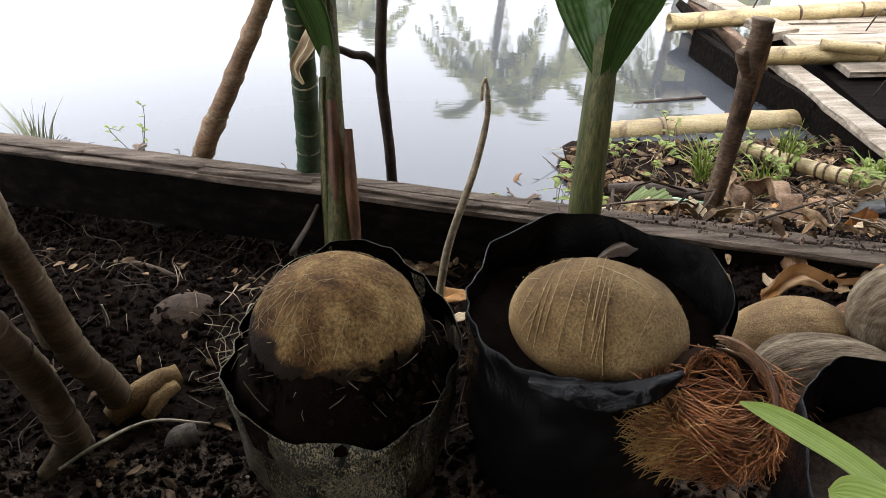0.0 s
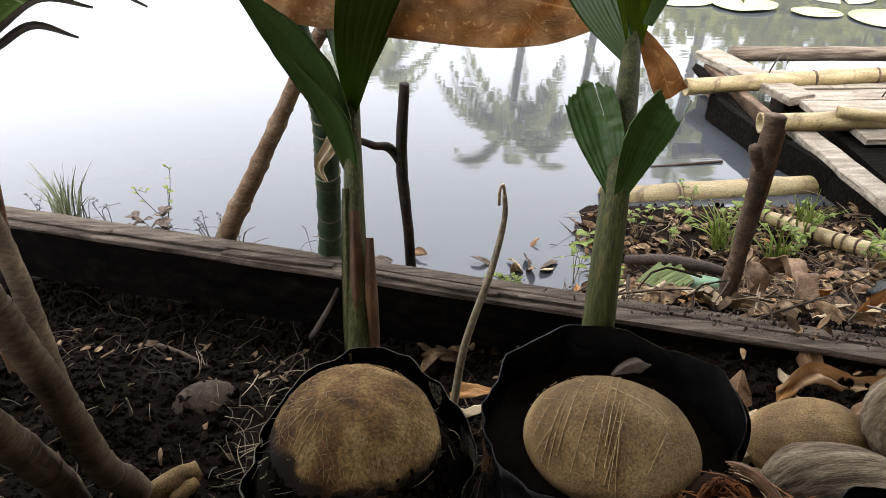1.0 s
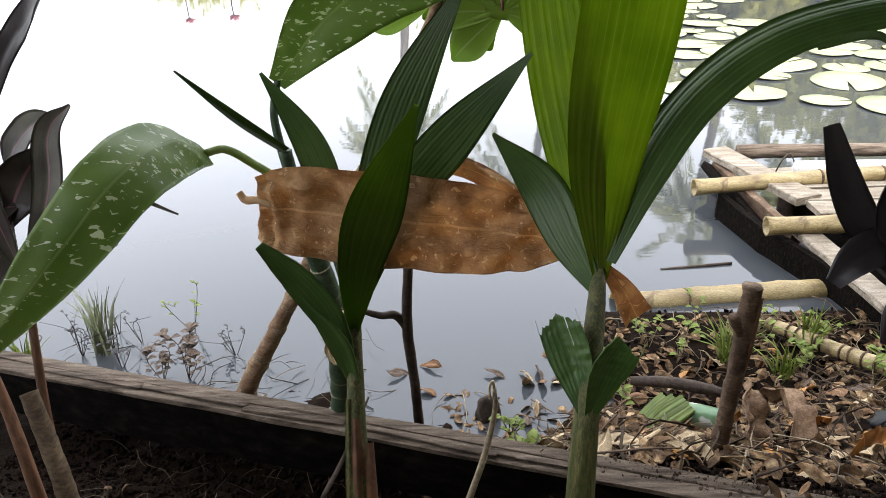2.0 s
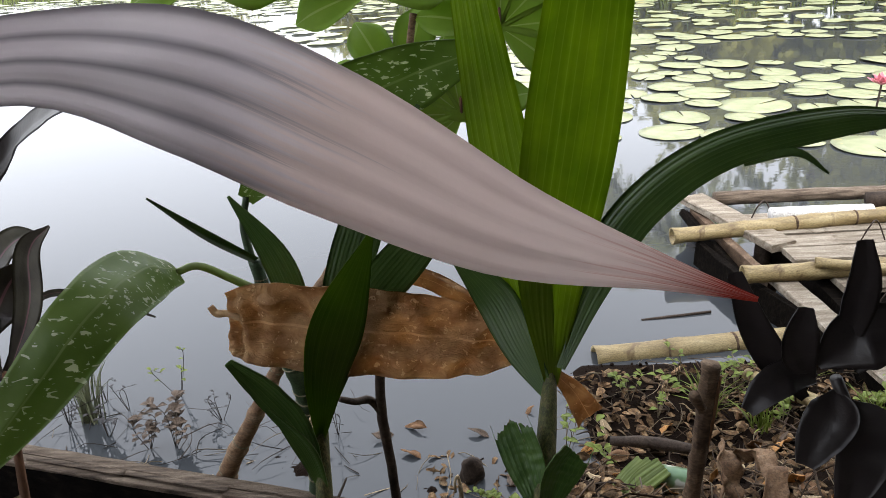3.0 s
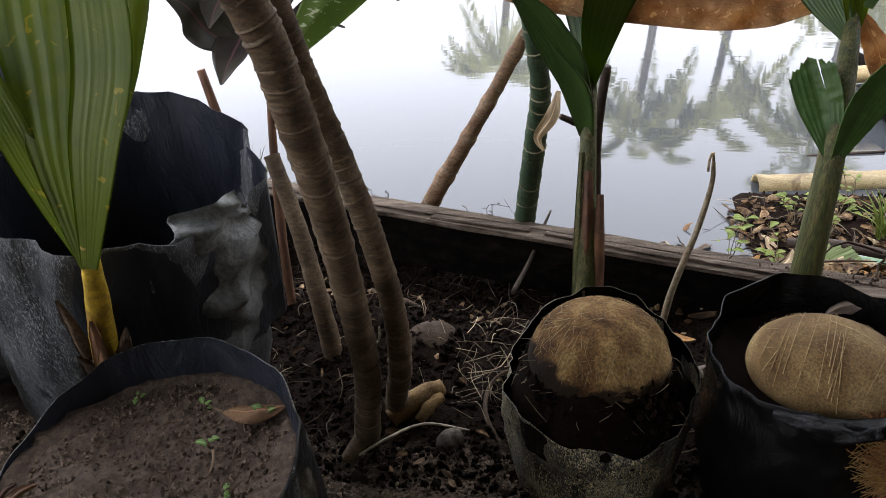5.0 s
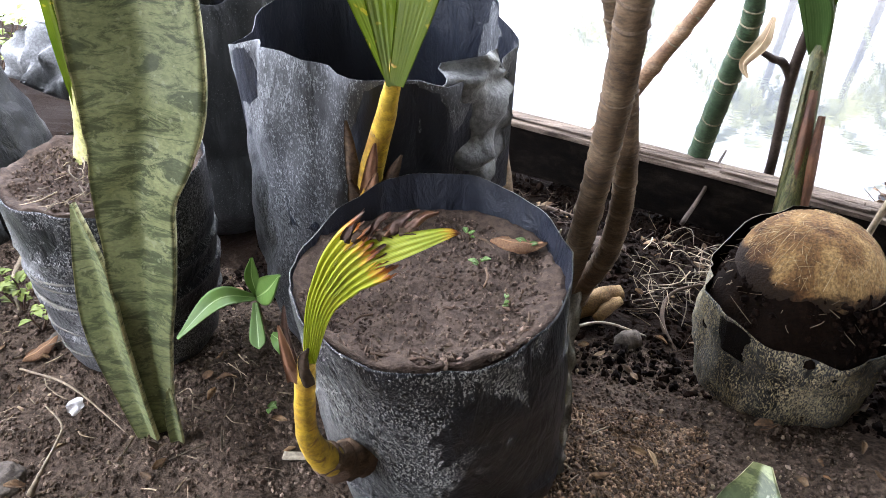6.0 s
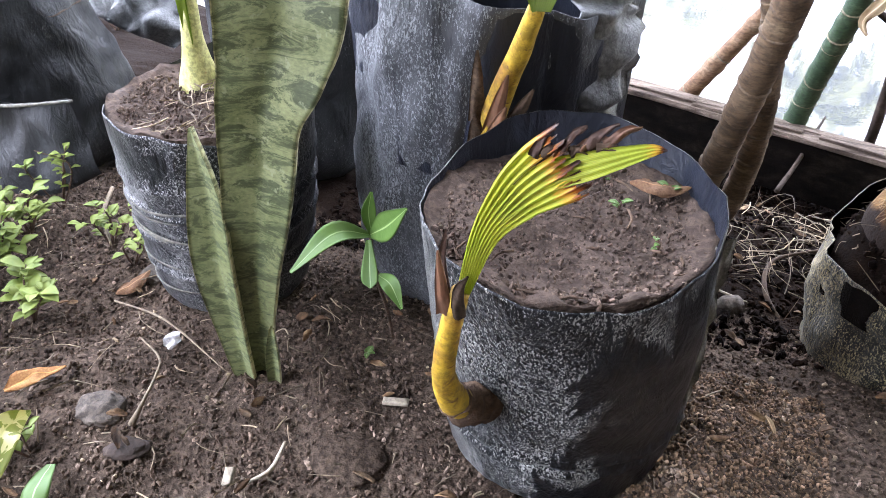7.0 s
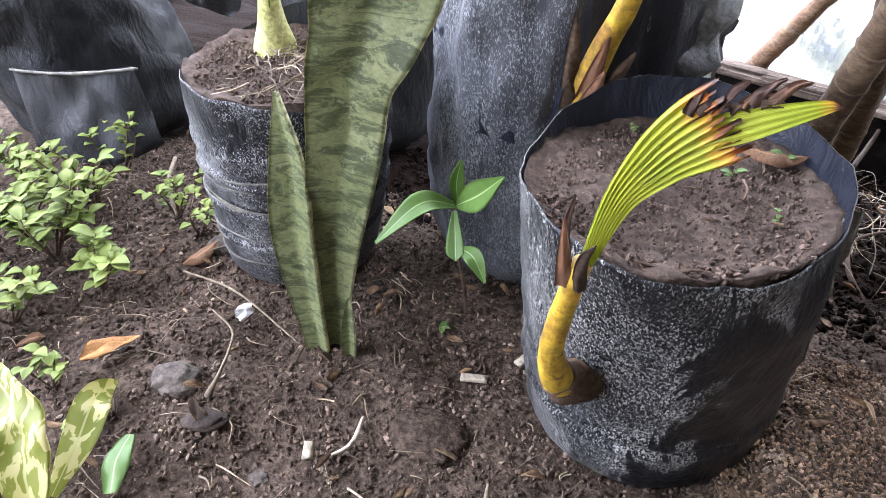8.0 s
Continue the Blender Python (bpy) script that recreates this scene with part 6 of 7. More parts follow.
# ---------------------------------------------------------------- the bags' own plants
s4 = thing("coconut_seedling", (-0.378, 0.248, 0.195), "young coconut sprout with yellow stem and green leaves", "coconut seedling", "sprouting coconuts")
stem(s4, [(-0.392, 0.252, 0.165), (-0.385, 0.247, 0.215), (-0.364, 0.232, 0.27), (-0.350, 0.222, 0.310)], [0.0115, 0.0090, 0.0068, 0.0045], YELLOW_STEM, n=24, seg=12, rough=0.1)
for k in range(5):
    a = V((-0.388, 0.248, 0.190)) + V((0.010 * math.cos(k * 1.3 - 2.6), -abs(0.010 * math.sin(k * 1.3 - 2.6)), 0.004 * k))
    b = a + V((0.010 * math.cos(k * 1.3 - 2.6) + 0.012, -0.012, 0.028 + 0.007 * k))
    leaf(s4, [a, a.lerp(b, 0.6), b], [0.012, 0.008, 0.0015], (0.2, -1, 0.2), SHEATH if k % 2 else ROOTS, "sheath", "frayed brown sheath", n=10, across=5, cup=-0.2, wave=0.3, seed=k)
leaf(s4, [(-0.351, 0.218, 0.296), (-0.356, 0.240, 0.352), (-0.366, 0.275, 0.390), (-0.380, 0.312, 0.432), (-0.400, 0.36, 0.51)], [0.010, 0.046, 0.078, 0.098, 0.07], (0.2, -1, 0.2), LIME_LEAF, n=22, across=16, pleat=0.018, pleats=7, seed=41)
leaf(s4, [(-0.349, 0.216, 0.298), (-0.336, 0.232, 0.36), (-0.335, 0.265, 0.41), (-0.345, 0.30, 0.50)], [0.010, 0.030, 0.040, 0.03], (-0.1, -1, 0.2), LIME_LEAF, n=22, across=14, pleat=0.018, pleats=6, seed=42)
leaf(s4, [(-0.352, 0.220, 0.296), (-0.378, 0.235, 0.345), (-0.415, 0.26, 0.40), (-0.47, 0.29, 0.46)], [0.008, 0.018, 0.020, 0.004], (0.3, -0.9, 0.4), LIME_LEAF, n=18, across=8, pleat=0.018, pleats=3, seed=43)

yw = thing("yellow_seedling", (-0.338, 0.085, 0.13), "stunted yellow coconut sprout growing from a bag's side", "coconut seedling", "sprouting coconuts")
stem(yw, [(-0.338, 0.084, 0.112), (-0.341, 0.070, 0.128), (-0.343, 0.060, 0.155), (-0.338, 0.054, 0.190), (-0.331, 0.050, 0.222)], [0.0092, 0.0088, 0.0064, 0.0055, 0.0045], YELLOW_STEM, n=34, seg=16, rough=0.10)
stem(yw, [(-0.333, 0.096, 0.106), (-0.337, 0.082, 0.113), (-0.341, 0.071, 0.127)], [0.0128, 0.0112, 0.0088], STAKE, "collar", "brown root collar", n=10, seg=14, rough=0.2, rings=3, ring_h=0.15)
for k, (dx, w) in enumerate(((-0.0035, 0.008), (0.003, 0.007))):
    leaf(yw, [(-0.334 + dx, 0.047, 0.208), (-0.334 + dx * 1.3, 0.045, 0.226), (-0.332 + dx * 2.2, 0.044, 0.246 - 0.010 * k)], [w, w * 0.7, 0.0008], (0.2, -1, 0.2), (SHEATH, ROOTS)[k], "sheath", "dry split brown sheath", n=12, across=5, cup=-0.2, wave=0.3, seed=k + 3)
leaf(yw, [(-0.330, 0.050, 0.220), (-0.320, 0.048, 0.256), (-0.308, 0.046, 0.278), (-0.297, 0.044, 0.292), (-0.285, 0.044, 0.303)], [0.006, 0.0125, 0.0215, 0.0275, 0.0300], (0.35, -0.75, 0.55), YELLOW_LEAF, n=44, across=40, pleat=0.05, pleats=9, cup=-0.06, seed=44,
     keep=lambda a, b: b < 0.92 + 0.06 * math.sin(a * 61) + 0.05 * math.sin(a * 23 + 1) and not (abs(a - 0.30) < 0.016 * (b - 0.55) * 4 or abs(a - 0.62) < 0.016 * (b - 0.62) * 4))
leaf(yw, [(-0.314, 0.047, 0.268), (-0.298, 0.045, 0.290), (-0.280, 0.046, 0.300), (-0.261, 0.050, 0.308), (-0.255, 0.053, 0.308)], [0.005, 0.0115, 0.0105, 0.0050, 0.0008], (0.35, -0.70, 0.60), YELLOW_LEAF, n=36, across=16, pleat=0.05, pleats=4, cup=-0.05, seed=45)
for k in range(9):
    f = k / 8
    a = V((-0.301, 0.044, 0.300)).lerp(V((-0.276, 0.050, 0.307)), f)
    b = a + V((0.004 + 0.008 * f + 0.004 * math.sin(k * 3.1), 0.006 - 0.004 * math.sin(k * 2), 0.003 + 0.006 * math.sin(k * 2.3 + 1)))
    leaf(yw, [a, a.lerp(b, 0.5) + V((0, 0, 0.002)), b], [0.0036, 0.0030, 0.0006], (0.2 * math.sin(k * 4.0), -0.6, 0.8), (SCORCH, SHEATH, ROOTS)[k * 5 % 3], "dry_tip", "shrivelled brown leaf tip", n=10, across=5, wave=0.9, seed=k)
leaf(yw, [(-0.338, 0.052, 0.212), (-0.340, 0.050, 0.236), (-0.337, 0.047, 0.256)], [0.006, 0.004, 0.001], (0.2, -1, 0.2), SCORCH, "dry_tip", n=8, across=3, cup=0.3)

sv = thing("snake_plant", (-0.536, 0.142, 0.0), "mottled snake plant leaves standing in soil", "snake plant", "snake plants")
leaf(sv, [(-0.541, 0.150, -0.045), (-0.538, 0.150, 0.025), (-0.529, 0.150, 0.100), (-0.513, 0.150, 0.178), (-0.503, 0.150, 0.232), (-0.487, 0.150, 0.272), (-0.476, 0.152, 0.320), (-0.468, 0.156, 0.46)], [0.018, 0.023, 0.036, 0.048, 0.052, 0.066, 0.076, 0.072], (0.30, -0.95, 0.15), SANS, n=48, across=16, cup=0.16, wave=0.05, thick=0.005, seed=1)
leaf(sv, [(-0.546, 0.142, -0.040), (-0.551, 0.141, 0.040), (-0.553, 0.140, 0.110), (-0.551, 0.142, 0.168), (-0.557, 0.145, 0.216)], [0.012, 0.024, 0.033, 0.026, 0.002], (0.1, -1, 0.15), SANS, n=26, across=10, cup=0.22, thick=0.004, seed=2)
leaf(sv, [(-0.526, 0.144, -0.040), (-0.521, 0.143, 0.025), (-0.519, 0.144, 0.058)], [0.008, 0.011, 0.003], (0.3, -1, 0.1), SANS, n=14, across=8, cup=0.3, thick=0.003, seed=3)

s3 = thing("pale_shoot", (-0.635, 0.249, 0.19), "pale yellow-green shoot rising from a bag of soil", "shoot")
stem(s3, [(-0.635, 0.249, 0.180), (-0.635, 0.249, 0.196), (-0.634, 0.248, 0.216), (-0.632, 0.247, 0.245), (-0.625, 0.247, 0.32), (-0.613, 0.249, 0.44)], [0.0170, 0.0165, 0.0108, 0.0074, 0.0062, 0.0045], SHOOT, n=34, seg=14)
leaf(s3, [(-0.631, 0.242, 0.228), (-0.628, 0.239, 0.30), (-0.625, 0.239, 0.42)], [0.006, 0.011, 0.006], (0, -1, 0.2), LIME_LEAF, n=16, across=8, cup=0.2, seed=6)

gp = thing("small_sapling", (-0.461, 0.232, -0.01), "small sapling with smooth bright green leaves", "sapling")
stem(gp, [(-0.461, 0.232, -0.02), (-0.458, 0.215, 0.04), (-0.450, 0.185, 0.10), (-0.446, 0.174, 0.145)], [0.0016, 0.0015, 0.0014, 0.0012], STAKE, n=14, seg=6)
for k, (p, w, u) in enumerate(((((-0.446, 0.174, 0.143), (-0.460, 0.150, 0.155), (-0.482, 0.128, 0.132)), 0.016, (0.1, -0.5, 0.85)), (((-0.446, 0.174, 0.143), (-0.424, 0.158, 0.166), (-0.402, 0.142, 0.194)), 0.019, (0.0, -0.8, 0.5)), (((-0.446, 0.172, 0.140), (-0.440, 0.160, 0.118), (-0.438, 0.156, 0.112)), 0.013, (0, -0.9, 0.3)), (((-0.445, 0.174, 0.145), (-0.444, 0.170, 0.165), (-0.440, 0.168, 0.182)), 0.010, (0.5, -0.8, 0)), (((-0.450, 0.190, 0.095), (-0.435, 0.180, 0.098), (-0.424, 0.174, 0.084)), 0.013, (0, -0.5, 0.8)))):
    leaf(gp, p, [0.004, w, 0.002], u, GREEN, n=14, across=8, cup=0.12, seed=70 + k)

# variegated plant and snake plant tip at the foot of the view
vp = thing("variegated_croton", (-0.60, -0.07, 0.0), "croton with yellow and green blotched leaves", "croton")
stem(vp, [(-0.60, -0.075, -0.02), (-0.585, -0.078, 0.05), (-0.565, -0.085, 0.10)], [0.003, 0.0026, 0.002], STAKE, n=8, seg=6)
leaf(vp, [(-0.552, -0.100, 0.080), (-0.556, -0.086, 0.118), (-0.568, -0.072, 0.140), (-0.60, -0.06, 0.155)], [0.010, 0.028, 0.030, 0.006], (0.35, -0.85, 0.4), VARIEG, n=24, across=12, cup=0.12, wave=0.14, seed=1)
leaf(vp, [(-0.550, -0.084, 0.098), (-0.556, -0.058, 0.108), (-0.566, -0.035, 0.112), (-0.578, -0.012, 0.098)], [0.005, 0.017, 0.017, 0.002], (0.7, -0.5, 0.5), VARIEG, n=20, across=10, cup=0.2, wave=0.14, seed=2)
sv2 = thing("snake_plant", (-0.129, 0.008, -0.02), "mottled snake plant leaf tip beside the path", "snake plant", "snake plants")
leaf(sv2, [(-0.129, 0.008, -0.030), (-0.129, 0.008, 0.179), (-0.126, 0.036, 0.190), (-0.123, 0.058, 0.197), (-0.122, 0.068, 0.208)], [0.026, 0.041, 0.035, 0.023, 0.008], (-0.2, -0.9, 0.3), SANS, n=26, across=10, cup=0.2, thick=0.004, seed=5)


# ---------------------------------------------------------------- weeds
def weed(at, height, spread, leaves, size, seed, skin, name="weed", label="low green weed with small rounded leaves", sprigs=5, woody=STAKE):
    """Thin branching sprigs set with pairs of small leaves."""
    r = rnd(seed)
    at = V(at)
    ob = thing(name, at, label, "weed", "weeds by the bags")
    for k in range(sprigs):
        a = r.uniform(0, math.tau)
        e = at + V((math.cos(a) * spread * r.uniform(0.3, 1), math.sin(a) * spread * r.uniform(0.3, 1), height * r.uniform(0.5, 1)))
        m = at.lerp(e, 0.5) + V((r.gauss(0, 0.15), r.gauss(0, 0.15), 0.25)) * height
        bm = bmesh.new()
        tube(bm, [at, m, e], [0.0011, 0.0009, 0.0005], 10, 5)
        tw = part("sprig", bm, woody, ob)
        line = [V(p) for p in curve([at, m, e], 24)]
        bm = bmesh.new()
        for j in range(leaves):
            p = line[int(23 * (0.25 + 0.75 * (j + 0.5) / leaves))]
            b = r.uniform(0, math.tau)
            d = V((math.cos(b), math.sin(b), r.uniform(0.0, 0.5))).normalized()
            s = size * r.uniform(0.6, 1.15)
            blade(bm, [p, p + d * s * 0.5 + V((0, 0, 0.12 * s)), p + d * s], [0.1 * s, 0.62 * s, 0.06 * s], (0, 0, 1), 7, 4, cup=0.12, wave=0.12, thick=0.0005, seed=j)
        part("leaves", bm, skin, tw)
    return ob


for k, (x, y, h, sp_, n, s, q) in enumerate(((-0.84, 0.140, 0.075, 0.06, 10, 0.021, 11), (-0.765, 0.125, 0.050, 0.045, 8, 0.019, 8), (-0.905, 0.170, 0.070, 0.06, 9, 0.018, 9), (-0.885, 0.275, 0.085, 0.035, 7, 0.013, 4), (-0.775, 0.235, 0.060, 0.04, 8, 0.014, 5), (-0.730, 0.215, 0.045, 0.02, 6, 0.013, 3), (-0.705, 0.020, 0.035, 0.03, 5, 0.015, 3), (-0.640, 0.010, 0.028, 0.03, 4, 0.015, 2), (-0.93, 0.10, 0.06, 0.06, 8, 0.018, 8), (-0.80, 0.06, 0.045, 0.05, 7, 0.018, 6), (-0.86, 0.02, 0.05, 0.05, 7, 0.020, 7), (-0.78, -0.015, 0.035, 0.04, 6, 0.018, 5), (-0.90, -0.03, 0.05, 0.05, 7, 0.019, 6), (-0.87, 0.22, 0.07, 0.05, 8, 0.018, 7), (-1.33, 0.83, 0.12, 0.10, 8, 0.022, 7), (-1.46, 0.86, 0.14, 0.10, 8, 0.022, 7), (-0.99, 0.23, 0.05, 0.05, 8, 0.016, 6))):
    weed((x, y, ground_z(x, y) - 0.004), h, sp_, n, s, 300 + k, WEED, sprigs=q)
for k, (x, y, z, s) in enumerate(((-0.466, 0.190, 0.0, 0.013), (-0.575, 0.168, 0.0, 0.014), (-0.285, 0.185, 0.198, 0.011), (-0.262, 0.205, 0.198, 0.013), (-0.258, 0.150, 0.197, 0.008), (-0.345, 0.215, 0.198, 0.008), (-0.30, 0.215, 0.198, 0.009))):
    z = ground_z(x, y) if z == 0 else z
    weed((x, y, z - 0.002), 0.012, 0.004, 4, s * 0.65, 340 + k, GREEN, "tiny_seedling", "tiny bright green seedling in soil", 1)
# wiry weeds at the water's edge
for k, (x, y, h, n, s, q, lf, wd) in enumerate(((-0.80, 1.86, 0.20, 5, 0.018, 3, WEED, STICK), (-0.735, 1.63, 0.15, 12, 0.032, 5, DEAD[3], STICK), (-0.80, 1.62, 0.12, 8, 0.028, 4, DEAD[3], STICK), (-0.94, 1.68, 0.12, 6, 0.020, 3, BLACK_LEAF, STICK), (-0.93, 1.80, 0.12, 4, 0.012, 3, BLACK_LEAF, STICK), (-1.02, 1.85, 0.13, 3, 0.014, 3, BLACK_LEAF, STICK), (-0.55, 1.70, 0.10, 2, 0.010, 3, BLACK_LEAF, STICK), (-1.08, 1.74, 0.16, 6, 0.014, 6, BLACK_LEAF, STICK), (-0.64, 1.74, 0.11, 5, 0.012, 5, BLACK_LEAF, STICK), (-0.30, 1.66, 0.14, 2, 0.012, 3, BLACK_LEAF, STICK), (0.30, 1.55, 0.16, 4, 0.030, 4, WEED, TWIG), (0.36, 1.42, 0.14, 4, 0.028, 3, WEED, TWIG), (0.50, 1.75, 0.13, 5, 0.024, 4, WEED, TWIG), (0.56, 1.68, 0.14, 4, 0.026, 4, WEED, TWIG), (0.80, 1.80, 0.13, 5, 0.026, 5, WEED, TWIG), (0.93, 1.72, 0.12, 5, 0.026, 5, WEED, TWIG), (1.15, 1.68, 0.10, 5, 0.03, 4, WEED, TWIG), (0.86, 1.62, 0.12, 6, 0.026, 5, WEED, TWIG), (0.97, 1.50, 0.11, 6, 0.028, 5, WEED, TWIG), (0.74, 1.72, 0.13, 5, 0.024, 4, WEED, TWIG), (1.08, 1.58, 0.10, 6, 0.03, 5, WEED, TWIG), (0.66, 1.84, 0.15, 4, 0.022, 3, WEED, TWIG), (0.13, 1.20, 0.04, 7, 0.04, 3, WEED, TWIG))):
    weed((x, y, max(WATER, ground_z(x, y)) - 0.01), h, 0.06, n, s, 360 + k, lf, "bank_weed", "thin wiry weed at the water's edge", q, wd)


def tuft(at, height, spread, count, seed, skin, label):
    r = rnd(seed)
    ob = thing("grass_tuft", at, label, "grass", "grass tufts on the bank")
    bm = bmesh.new()
    for k in range(count):
        a = r.uniform(0, math.tau)
        p = V(at) + V((r.gauss(0, 0.012), r.gauss(0, 0.012), 0))
        d = V((math.cos(a), math.sin(a), 0)) * spread * r.random()
        h = height * r.uniform(0.5, 1)
        blade(bm, [p, p + d * 0.4 + V((0, 0, h * 0.65)), p + d + V((0, 0, h))], [0.004, 0.004, 0.0008], (-d.y, d.x - 0.01, 0.2), 7, 1, thick=0.0006, seed=k)
    part("grass", bm, skin, ob)


# First tuft is added in place of a palm frond's blurred reflection.
tuft((-1.02, 1.76, WATER - 0.01), 0.23, 0.09, 60, 1, PAD, "feathery grey-green tuft standing in for a reflected palm frond")
tuft((-1.15, 1.60, WATER + 0.02), 0.14, 0.08, 50, 2, WEED, "thin grass tuft at the water's edge")
tuft((1.05, 1.55, -0.46), 0.10, 0.10, 40, 3, WEED, "fresh green grass tuft on the bank")
tuft((0.90, 1.70, -0.48), 0.13, 0.10, 34, 5, WEED, "fresh green grass tuft by the cane")
tuft((0.78, 1.55, -0.46), 0.10, 0.08, 26, 6, WEED, "fresh green grass tuft by the cane")
tuft((0.66, 1.62, -0.46), 0.11, 0.10, 36, 4, WEED, "fresh green grass tuft on the bank")

weed((0.090, 0.974, -0.165), 0.050, 0.035, 7, 0.012, 77, WEED, label="small yellow-green weed at the edge of the litter", sprigs=6)

# ---------------------------------------------------------------- bank litter
can = thing("drink_can", (0.439, 1.151, -0.320), "crushed green and white drink can on leaf litter", "can")
CAN_SKIN, nt, b = base("green_white_can", 0.35, 0.5, 0.2)
b.inputs["Base Color"].default_value = (0.6, 0.66, 0.58, 1)
bands = ramp(nt, grain(nt, coords(nt, (1, 1, 1)), 28, 2, 0.4), ((0.42, (0.40, 0.41, 0.36)), (0.46, (0.12, 0.20, 0.10)), (0.62, (0.07, 0.14, 0.07))))
nt.links.new(bands, b.inputs["Base Color"])
METAL = mottled("dull_aluminium", ((0.3, (0.45, 0.46, 0.45)), (0.7, (0.62, 0.63, 0.62))), 40, 0.35, 200, 0.1, 0.001)
CAN_RIM, nt, b = base("green_can_rim", 0.35, 0.5, 0.3)
nt.links.new(ramp(nt, grain(nt, coords(nt), 60, 3), ((0.3, (0.06, 0.20, 0.06)), (0.7, (0.13, 0.34, 0.11)))), b.inputs["Base Color"])
ca, cb = V((0.480, 1.132, -0.262)), V((0.404, 1.166, -0.268))
bm = bmesh.new()
tube(bm, [ca, ca.lerp(cb, 0.5), cb], [0.024, 0.025, 0.025], 16, 20, 0.03)
part("body", bm, CAN_SKIN, can)
bm = bmesh.new()
tube(bm, [ca.lerp(cb, 0.90), ca.lerp(cb, 0.97), cb + (cb - ca) * 0.035], [0.0256, 0.0262, 0.0242], 6, 20, 0.0)
part("rim", bm, CAN_RIM, can, "green end band")
bm = bmesh.new()
tube(bm, [cb + (cb - ca) * 0.035, cb + (cb - ca) * 0.045], [0.0236, 0.0218], 3, 20)
part("end", bm, METAL, can, "bare metal can end")

# cut fan of palm leaf lying on the litter
fan = thing("palm_leaf_piece", (0.35, 1.11, -0.28), "cut piece of pleated green palm leaf on litter", "palm leaf")
for k in range(3):
    leaf(fan, [(0.308 + 0.012 * k, 1.073 + 0.004 * k, -0.238 - 0.004 * k), (0.352 + 0.014 * k, 1.115, -0.236), (0.392 + 0.016 * k, 1.158 - 0.005 * k, -0.232)], [0.020, 0.042, 0.040], (0.1, -0.5, 0.85), STRIPED, n=14, across=12, pleat=0.06, pleats=5, seed=80 + k)
for k, (p, w, u, sk3) in enumerate((
        (((0.512, 1.080, -0.300), (0.528, 1.120, -0.262), (0.540, 1.175, -0.236), (0.552, 1.225, -0.250)), (0.020, 0.050, 0.056, 0.012), (0.5, -0.6, 0.6), CASSAVA),
        (((0.560, 1.020, -0.275), (0.590, 1.075, -0.232), (0.592, 1.135, -0.222), (0.570, 1.200, -0.255)), (0.018, 0.050, 0.056, 0.014), (0.3, -0.7, 0.6), CASSAVA),
        (((0.640, 0.990, -0.245), (0.690, 1.010, -0.222), (0.740, 1.050, -0.225)), (0.016, 0.060, 0.010), (0.1, -0.6, 0.8), DEAD[2]),
        (((0.420, 0.990, -0.240), (0.450, 1.020, -0.228), (0.500, 1.030, -0.240)), (0.010, 0.042, 0.006), (0.0, -0.5, 0.85), DEAD[1]),
        (((0.350, 0.625, -0.050), (0.385, 0.635, -0.030), (0.430, 0.640, -0.050), (0.475, 0.632, -0.030)), (0.008, 0.022, 0.018, 0.004), (0.1, -0.6, 0.8), PALE_DRY))):
    bm = bmesh.new()
    blade(bm, p, w, u, 26, 14, cup=0.42, wave=0.40, tear=0.12, thick=0.0016, seed=90 + k)
    solid("palm_sheath", bm, sk3, "curled dry palm sheath lying on litter", "palm sheath", "palm sheaths", at=p[0])
# a dark plastic scrap half sunk at the bank
bm = bmesh.new()
lump(bm, (0.80, 1.12, -0.26), (0.06, 0.04, 0.03), 3, 0.3, 2, 4)
solid("plastic_scrap", bm, BAG_BLACK, "crumpled dark plastic scrap on litter", "plastic scrap", at=(0.80, 1.12, -0.26))
bm = bmesh.new()
lump(bm, (0.06, 1.47, -0.50), (0.030, 0.024, 0.045), 3, 0.35, 1.5, 2)
solid("coconut_husk", bm, STICK, "dark wet stump at the water's edge", "stump", at=(0.06, 1.47, -0.52))

leaf_meshes = []
r = rnd(17)
for k in range(10):
    bm = bmesh.new()
    L = 1.0
    blade(bm, [(-0.5, 0, 0), (-0.15, 0.04 * r.gauss(0, 1), 0.10 * r.random()), (0.2, 0.05 * r.gauss(0, 1), 0.14 * r.random()), (0.5, 0, 0.06)], [0.06, r.uniform(0.26, 0.46), r.uniform(0.24, 0.40), 0.03], (0.1 * r.gauss(0, 1), 0.1 * r.gauss(0, 1), 1), 12, 6, cup=r.uniform(-0.25, 0.35), wave=0.35, thick=0.012, seed=k, twist=r.uniform(-40, 40))
    leaf_meshes.append(finish("dead_leaf", bm, DEAD[k % 4]))


def strew(count, where, sizes, seed, group, label="curled dead brown leaf lying on the ground", weights=None):
    r = rnd(seed)
    for k in range(count):
        x, y = where(r)
        i = r.randrange(10) if weights is None else r.choice(weights)
        ob = new("dead_leaf", leaf_meshes[i])
        s = r.uniform(*sizes)
        ob.location = (x, y, max(ground_z(x, y), WATER) + 0.004 + 0.05 * s)
        ob.scale = (s, s, s)
        n = V((ground_z(x - 0.02, y) - ground_z(x + 0.02, y), ground_z(x, y - 0.02) - ground_z(x, y + 0.02), 0.04)).normalized()
        ob.rotation_euler = (n.to_track_quat("Z", "Y") @ Euler((r.gauss(0, 0.35), r.gauss(0, 0.35), r.uniform(0, 6.28))).to_quaternion()).to_euler()
        tagged(ob, (label, "curled straw-coloured dead leaf on the ground", "orange-brown dead leaf on the ground", "dark rotting dead leaf on the ground")[i % 4], "dead leaf", group)


